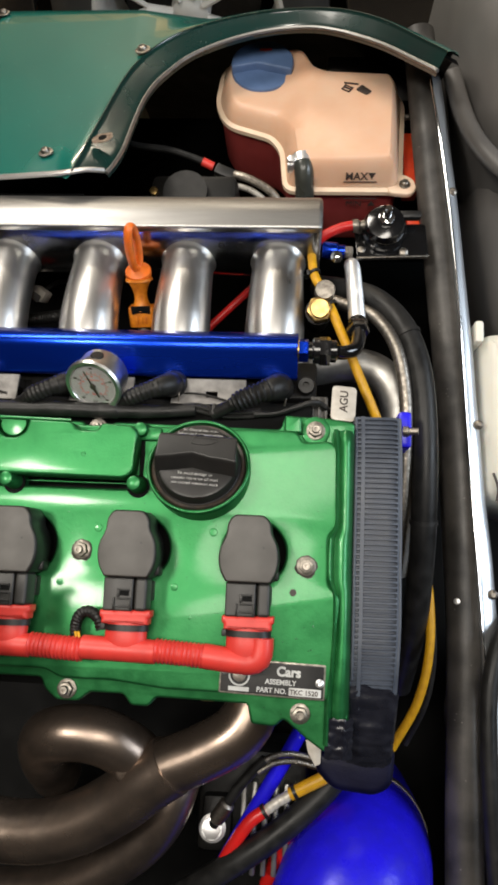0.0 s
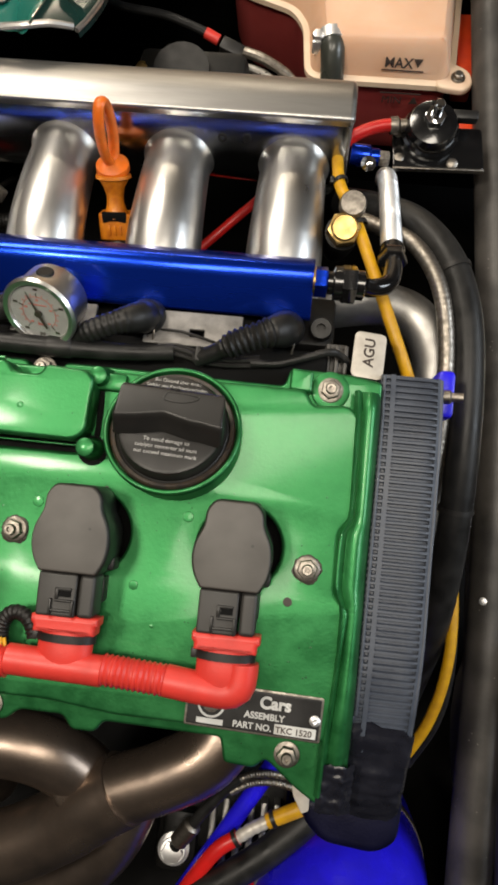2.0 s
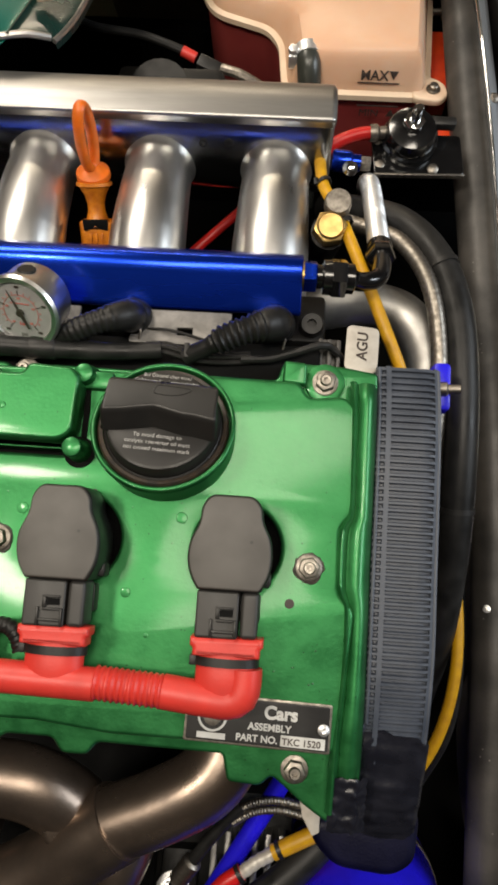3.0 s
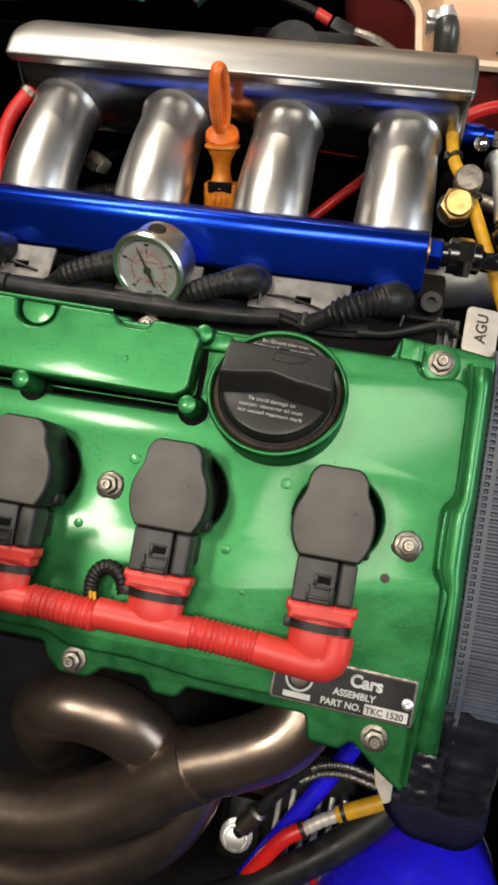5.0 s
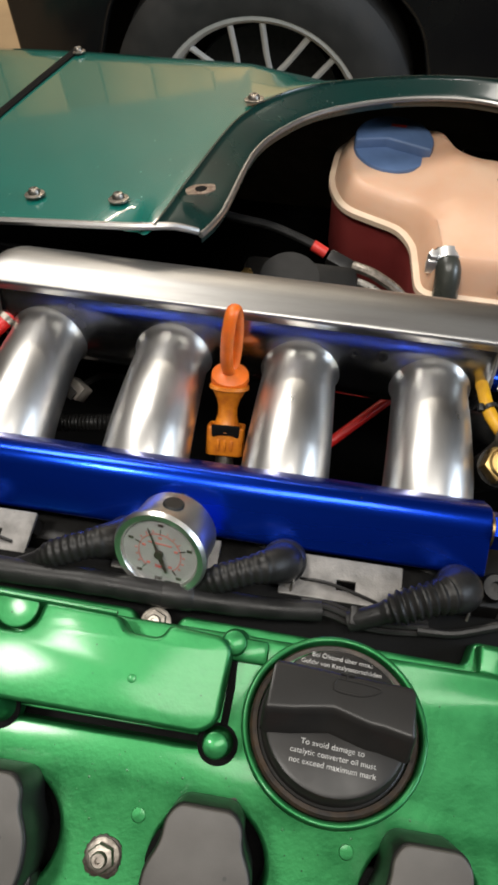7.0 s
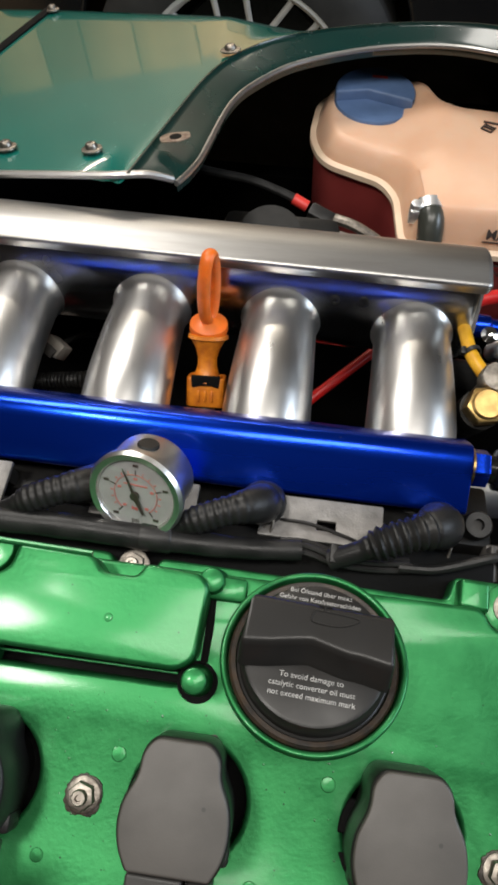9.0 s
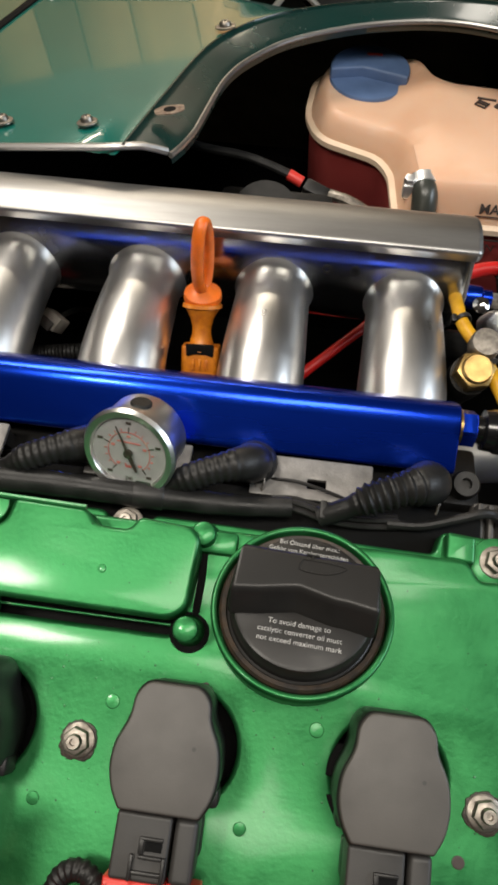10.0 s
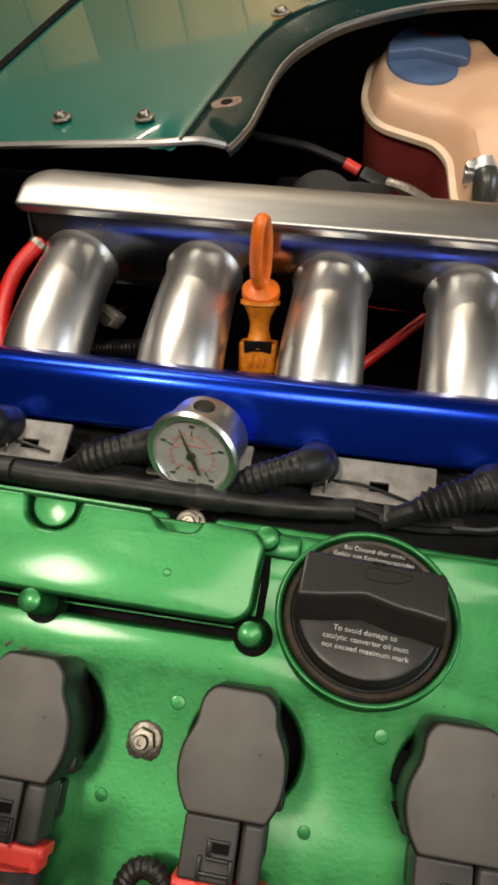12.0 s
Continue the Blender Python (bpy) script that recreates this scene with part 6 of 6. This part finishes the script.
TG = pose(0.0670, 0.1545, 0.8180, -14, 4, -4)
part("tag_plate", turned(slab([rect(-0.0100, 0.0100, -0.0165, 0.0145, 0.0040)], -0.0006, 0.0006, 0.0003, 1), TG), PAPER, tag)
part("lettering", turned(lettering("AGU", 0.0092, TG @ pose(0.0030, -0.0090, 0.0007, 0, 0, 90), 0.0001, bold=0.0002), Matrix()), INK, tag, "stamped letters AGU")
part("tag_stem", box(0.062, 0.070, 0.139, 0.144, 0.80, 0.819, 0.001), DARK_CAST, tag)

# ---- chassis rail and what lies beyond ----
chassis = thing("chassis_rail", (0.18, 0.1, 0.62), "dark grey painted chassis tube with scuffs", "chassis rail")
part("tube", hose([(0.150, 0.62, 0.655), (0.157, 0.553, 0.655), (0.166, 0.446, 0.655), (0.180, 0.300, 0.655), (0.194, 0.130, 0.655), (0.199, -0.030, 0.655), (0.1985, -0.15, 0.655), (0.198, -0.26, 0.655), (0.199, -0.42, 0.655)], 0.0180, 24, 0.01), RAIL_GREY, chassis)
part("lower_tube", hose([(0.175, 0.62, 0.60), (0.188, 0.40, 0.60), (0.20, 0.13, 0.60), (0.213, -0.15, 0.60), (0.218, -0.42, 0.60)], 0.016, 16, 0.012), RAIL_GREY, chassis)
part("rivet", lathe([(0.0, 0.0), (0.0018, 0.0), (0.0018, 0.0035), (0.0032, 0.004), (0.0030, 0.0050), (0, 0.0058)], (0.1895, -0.006, 0.668), (0.164, -0.006, 0.73), 14), SLEEVE, chassis, "bright rivet")
sheet = thing("side_panel", (0.2, 0.1, 0.62), "polished aluminium side panel folded over the chassis", "side panel")
EDGE = [(0.159, 0.560), (0.175, 0.446), (0.1875, 0.319), (0.199, 0.141), (0.210, -0.023), (0.2155, -0.127), (0.2205, -0.26)]
RIM2 = [(0.172, 0.560), (0.186, 0.446), (0.2005, 0.300), (0.2130, 0.141), (0.2270, -0.023), (0.2330, -0.127), (0.238, -0.26)]
el, rl = spline([(x, y, 0) for x, y in EDGE], 0.01), spline([(x, y, 0) for x, y in RIM2], 0.01)
bm = bmesh.new()
rows = []
for i in range(61):
    a, b = sample(el, i / 60), sample(rl, i / 60)
    wob = 0.0008 * noise.noise((a.y * 14, 0, 0))
    rows.append([bm.verts.new(Vector((a.x + (b.x - a.x) * u + wob, a.y + (b.y - a.y) * u, z + 0.001 * noise.noise((a.y * 18, u * 3, 5))))) for u, z in ((-0.02, 0.655), (0.0, 0.6765), (0.10, 0.6775), (0.25, 0.6760), (0.55, 0.6742), (0.9, 0.6720), (1.0, 0.669), (1.05, 0.58))])
for p, q in zip(rows, rows[1:]):
    for k in range(len(p) - 1):
        bm.faces.new((p[k], p[k + 1], q[k + 1], q[k]))
part("panel_sheet", bm, SHEET, sheet, "", 60)
part("sheet_edge", hose([(x, y, 0.6775) for x, y in EDGE], 0.0014, 8, 0.01), CHROME, sheet, "bright upturned edge")
for x, y in ((0.184, 0.418), (0.2095, 0.168), (0.2215, 0.002), (0.2245, -0.055)):
    part("panel_screw", lathe([(0.0048, 0), (0.0045, 0.002), (0.002, 0.0038), (0, 0.0036)], (x, y, 0.6735), (x, y, 1), 16), STEEL, sheet, "pan head screw")
bottle = thing("washer_bottle", (0.27, 0.17, 0.5), "plain white plastic fluid bottle beyond the chassis", "bottle")
part("bottle_body", loft(rounded([(0.2185, 0.095), (0.31, 0.085), (0.32, 0.27), (0.2140, 0.270)], 0.018, 5), [(0.01, 0.45), (0.0, 0.46), (0.0, 0.645), (0.004, 0.660), (0.014, 0.668), (0.03, 0.670)]), BOTTLE, bottle, "", 50)
part("bottle_tab", box(0.2075, 0.2165, 0.255, 0.278, 0.60, 0.672, 0.003), BOTTLE, bottle)
part("bottle_clip", hose([(0.224, 0.12, 0.672), (0.228, 0.105, 0.674), (0.227, 0.092, 0.672)], 0.0014, 8), INK, bottle, "small black wire clip")
liner = thing("inner_arch_liner", (0.33, 0.3, 0.45), "dark grey moulded plastic liner with a rolled fold", "liner")


def pillow(c, r, power, m=None):
    """A rounded block: a sphere pushed towards a box."""
    bm = bmesh.new()
    bmesh.ops.create_uvsphere(bm, u_segments=40, v_segments=24, radius=1)
    for v in bm.verts:
        p = v.co
        k = (abs(p.x) ** power + abs(p.y) ** power + abs(p.z) ** power) ** (-1 / power)
        q = p * k
        v.co = Vector((q.x * r[0], q.y * r[1], q.z * r[2])) * (1 + 0.02 * noise.noise(q * 2.2))
    return turned(bm, pose(*c) @ (m or Matrix()))


part("upper_moulding", pillow((0.325, 0.60, 0.60), (0.135, 0.20, 0.15), 3.0, pose(0, 0, 0, 0, 0, 14)), VINYL, liner)
part("lower_moulding", pillow((0.355, 0.40, 0.50), (0.130, 0.15, 0.16), 3.2, pose(0, 0, 0, 0, 0, 10)), VINYL, liner)
part("rolled_fold", hose([(0.185, 0.56, 0.668), (0.198, 0.50, 0.676), (0.215, 0.46, 0.684), (0.245, 0.425, 0.69), (0.29, 0.40, 0.69)], 0.010, 16), VINYL, liner, "thick rolled fold")
part("front_moulding", pillow((0.340, -0.20, 0.57), (0.128, 0.19, 0.12), 3.0, pose(0, 0, 0, 0, 0, 10)), VINYL, liner)
part("front_bead", hose([(0.236, -0.022, 0.672), (0.221, -0.05, 0.686), (0.2125, -0.10, 0.690), (0.2145, -0.19, 0.690), (0.222, -0.3, 0.69)], 0.008, 14), RUBBER, liner, "black beaded edge")

# ---- exhaust manifold ----
exh = thing("exhaust_manifold", (-0.12, -0.12, 0.70), "heat tinted bare steel exhaust manifold with welded bends", "exhaust manifold")
part("primary", hose([(-0.186, -0.180, 0.690), (-0.185, -0.156, 0.726), (-0.178, -0.136, 0.752), (-0.162, -0.1275, 0.764), (-0.140, -0.1255, 0.766), (-0.116, -0.132, 0.762), (-0.095, -0.150, 0.750), (-0.085, -0.178, 0.735)], 0.0230, 32), EXHAUST, exh)
part("primary", hose([(0.002, -0.072, 0.760), (0.000, -0.096, 0.766), (-0.012, -0.117, 0.768), (-0.038, -0.134, 0.766), (-0.072, -0.150, 0.762)], 0.0230, 32), EXHAUST, exh)
part("collector", hose([(-0.066, -0.147, 0.7625), (-0.085, -0.161, 0.758), (-0.112, -0.183, 0.750), (-0.150, -0.205, 0.744), (-0.195, -0.216, 0.738), (-0.25, -0.212, 0.73), (-0.32, -0.19, 0.71)], 0.0255, 32), EXHAUST, exh)
part("primary", hose([(-0.062, -0.15, 0.70), (-0.072, -0.19, 0.712), (-0.090, -0.222, 0.708), (-0.125, -0.252, 0.700), (-0.18, -0.28, 0.69), (-0.24, -0.29, 0.68)], 0.0200, 28), EXHAUST, exh)
part("weld", hose([tuple(Vector((-0.0745, -0.1515, 0.7615)) + 0.0228 * (math.cos(a) * Vector((0, 0, 1)) + math.sin(a) * Vector((0.48, -0.877, 0)))) for a in (2 * math.pi * k / 24 for k in range(25))], 0.0016, 8, 0.0008, lambda s, total: 1 + 0.12 * math.sin(s * 1800)), EXHAUST, exh, "rippled weld seam")
part("gusset", slab([rounded([(-0.118, -0.142), (-0.098, -0.140), (-0.074, -0.131), (-0.072, -0.150), (-0.088, -0.165), (-0.110, -0.162)], 0.006)], 0.762, 0.776, 0.005, 3), EXHAUST, exh, "welded gusset between the tubes")
# The dark space behind the tubes is painted into this plate's colour.
part("flange_plate", box(-0.32, 0.03, -0.082, -0.070, 0.72, 0.80, 0.002), SHADOW, exh, "exhaust flange in the near-black shade colour")
for x in (-0.035, -0.14, -0.22):
    part("flange_nut", turned(hexagon(0.0075, 0, 0.007), along((x, -0.082, 0.79), (x, -0.2, 0.80))), BRASS, exh, "rusty flange nut")

# ---- below the cover's front corner ----
alt = thing("alternator", (0.0, -0.22, 0.60), "bare cast alternator casing with fins", "alternator")
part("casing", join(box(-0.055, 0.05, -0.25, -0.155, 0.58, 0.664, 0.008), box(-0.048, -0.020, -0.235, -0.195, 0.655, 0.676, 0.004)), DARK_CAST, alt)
for k in range(6):
    part("fin", box(-0.012 + 0.010 * k, -0.007 + 0.010 * k, -0.262, -0.180, 0.655, 0.678, 0.0015), PIPE, alt)
banjo = thing("oil_feed_line", (-0.036, -0.22, 0.675), "oil feed line with a steel banjo bolt and braided cover", "oil line")
part("banjo_bolt", join(lathe([(0.0, 0), (0.0125, 0), (0.0125, 0.004), (0.0095, 0.005), (0.0095, 0.009), (0.004, 0.0095), (0.0, 0.0095)], (-0.0375, -0.2230, 0.676), (-0.0375, -0.2200, 0.70), 24), turned(hexagon(0.0085, 0.005, 0.013), pose(-0.0375, -0.2228, 0.676, -5))), SLEEVE, banjo, "shiny banjo bolt")
part("crimp", lathe([(0.0, 0), (0.0048, 0), (0.0072, 0.003), (0.0072, 0.022), (0.005, 0.024), (0, 0.024)], (-0.0345, -0.213, 0.690), (-0.0145, -0.182, 0.701), 18), STEEL, banjo, "crimped steel ferrule")
part("black_line", hose([(-0.036, -0.217, 0.688), (-0.020, -0.190, 0.698), (-0.004, -0.168, 0.702), (0.010, -0.153, 0.704)], 0.0046, 12), RUBBER, banjo)
for dy in (0.0, -0.0062):
    part("braided_run", hose([(0.004, -0.158 + dy, 0.704), (0.018, -0.149 + dy, 0.707), (0.036, -0.146 + dy, 0.708), (0.058, -0.150 + dy, 0.706)], 0.0028, 10, 0.0006, ribs(0.0021, 0.10)), STEEL, banjo, "spiral steel cover")
single("blue_hose", hose([(0.045, -0.120, 0.70), (0.030, -0.150, 0.696), (0.008, -0.190, 0.690), (-0.012, -0.226, 0.682), (-0.035, -0.27, 0.67)], 0.0070, 14), BLUE_HOSE, (0.0, -0.2, 0.68), "thin bright blue silicone hose", "hose")
joint = thing("spliced_cable", (0.02, -0.19, 0.70), "spliced cable in yellow, white and red sleeves", "cable")
part("yellow_sleeve", hose([(0.078, -0.152, 0.712), (0.066, -0.1615, 0.712), (0.050, -0.1705, 0.711), (0.034, -0.1800, 0.708)], 0.0058, 14), YELLOW, joint, "yellow sleeve")
part("white_sleeve", hose([(0.037, -0.1785, 0.708), (0.022, -0.1880, 0.707), (0.0105, -0.1975, 0.706)], 0.0046, 14, 0.002, ribs(0.006, 0.08)), PAPER, joint, "grubby white sleeve")
part("red_sleeve", hose([(0.0125, -0.1955, 0.706), (0.0, -0.2045, 0.706), (-0.0110, -0.2200, 0.703), (-0.024, -0.243, 0.698), (-0.035, -0.27, 0.69)], 0.0058, 14), RED_HOSE, joint, "red sleeve")
for a, b in (((0.038, -0.1775, 0.709), (0.03, -0.182, 0.7085)), ((0.0115, -0.1965, 0.706), (0.002, -0.2035, 0.706))):
    part("cable_tie", lathe([(0.0060, -0.0016), (0.0068, -0.0016), (0.0068, 0.0016), (0.0060, 0.0016)], a, b, 18), BLACK, joint, "black cable tie")
single("heater_hose", hose([(0.100, -0.138, 0.685), (0.080, -0.160, 0.695), (0.058, -0.184, 0.702), (0.022, -0.216, 0.704), (-0.020, -0.247, 0.700), (-0.07, -0.285, 0.68)], 0.0112, 18), RUBBER, (0.0, -0.23, 0.69), "black rubber heater hose", "hose")
single("red_cable", hose([(0.085, -0.165, 0.675), (0.055, -0.198, 0.672), (0.03, -0.24, 0.665), (0.015, -0.28, 0.65)], 0.0085, 14), RED_HOSE, (0.05, -0.2, 0.66), "dark red rubber cable under the hose", "cable")
big = thing("intake_hose", (0.1, -0.25, 0.55), "large bright blue silicone intake elbow", "hose")
part("hose_elbow", hose([(0.040, -0.44, 0.63), (0.062, -0.35, 0.675), (0.086, -0.285, 0.690), (0.099, -0.256, 0.655), (0.104, -0.250, 0.59), (0.104, -0.250, 0.50)], 0.069, 40, 0.008), BLUE_HOSE, big, "", 60)
part("hose_clamp", lathe([(0.0685, -0.007), (0.0708, -0.007), (0.0708, 0.007), (0.0685, 0.007)], (0.1030, -0.2512, 0.600), (0.104, -0.250, 0.54), 48), STEEL, big, "steel hose clamp")
lip = thing("paper_tab", (0.055, -0.115, 0.80), "torn scrap of pale paper gasket at the cover's corner", "gasket scrap")
part("tab_scrap", slab([rounded([(0.044, -0.109), (0.056, -0.111), (0.056, -0.126), (0.052, -0.128), (0.046, -0.118)], 0.001)], 0.812, 0.8135, 0.0004, 1), PAPER, lip)

# ---- the car parked behind ----
HUB = Vector((-0.255, 1.53, 0.31))
parked = thing("parked_car", (0.0, 1.9, 0.0), "black parked car in the shade of the garage", "car", level=True)
side_line = rounded([(-0.76, 0.22), (HUB.x - 0.36, 0.22), (HUB.x - 0.36, 0.33), (HUB.x - 0.30, 0.53), (HUB.x - 0.16, 0.645), (HUB.x, 0.68), (HUB.x + 0.16, 0.645), (HUB.x + 0.30, 0.53), (HUB.x + 0.36, 0.33), (HUB.x + 0.36, 0.20), (2.6, 0.20), (2.6, 0.84), (-0.62, 0.80), (-0.78, 0.6)], 0.05, 4)
UP = Matrix(((1, 0, 0, 0), (0, 0, -1, 1.47), (0, 1, 0, 0), (0, 0, 0, 1)))
part("flank", turned(slab([side_line], -0.02, 0.02, 0.01, 3), UP), CAR_BLACK, parked)
part("bumper", box(-0.78, -0.70, 1.49, 3.0, 0.24, 0.79, 0.03, 3), CAR_BLACK, parked, "dark front bumper")
part("bonnet", box(-0.70, 2.6, 1.47, 3.1, 0.77, 0.82, 0.02), CAR_BLACK, parked)
part("arch_inside", box(-0.74, 2.5, 1.72, 1.76, 0.12, 0.78), SHADOW, parked)
part("door_gap", box(0.468, 0.474, 1.446, 1.452, 0.22, 0.78), SHADOW, parked)
part("sill", box(HUB.x + 0.38, 2.5, 1.43, 1.50, 0.15, 0.24, 0.02), VINYL, parked)
wheel = part("wheel", lathe([(0.205, -0.10), (0.265, -0.105), (0.300, -0.095), (0.318, -0.075), (0.322, 0.0), (0.318, 0.075), (0.300, 0.095), (0.265, 0.105), (0.222, 0.100), (0.214, 0.09)], tuple(HUB), tuple(HUB + Vector((0, -1, 0))), 72), TYRE, parked, "black road tyre")
part("rim", lathe([(0.200, -0.09), (0.196, 0.06), (0.204, 0.088), (0.213, 0.098), (0.221, 0.098), (0.221, 0.088)], tuple(HUB), tuple(HUB + Vector((0, -1, 0))), 72), RIM, wheel, "silver alloy rim")
part("hub", lathe([(0.0, 0.072), (0.024, 0.072), (0.03, 0.068), (0.042, 0.064), (0.046, 0.05), (0.046, 0.0)], tuple(HUB), tuple(HUB + Vector((0, -1, 0))), 32), RIM, wheel)
part("brake_disc", lathe([(0.0, 0.0), (0.16, 0.0), (0.16, -0.02), (0.0, -0.02)], tuple(HUB), tuple(HUB + Vector((0, -1, 0))), 40), DARK_CAST, wheel, "dull brake disc")
for k in range(8):
    a = math.radians(12.5 + 45 * k)

    def at(r, da, d):
        return (HUB.x + r * math.sin(a + da), HUB.y - d, HUB.z + r * math.cos(a + da))
    part("spoke", join(hose([at(0.040, 0, 0.062), at(0.070, 0, 0.066), at(0.100, 0, 0.068)], 0.0085, 8, 0.02, flat=1.3), *[hose([at(0.090, 0, 0.068), at(0.134, d * 0.68, 0.074), at(0.204, d, 0.084)], 0.0062, 8, 0.02) for d in (-0.235, 0.235)]), RIM, wheel, "silver forked spoke")
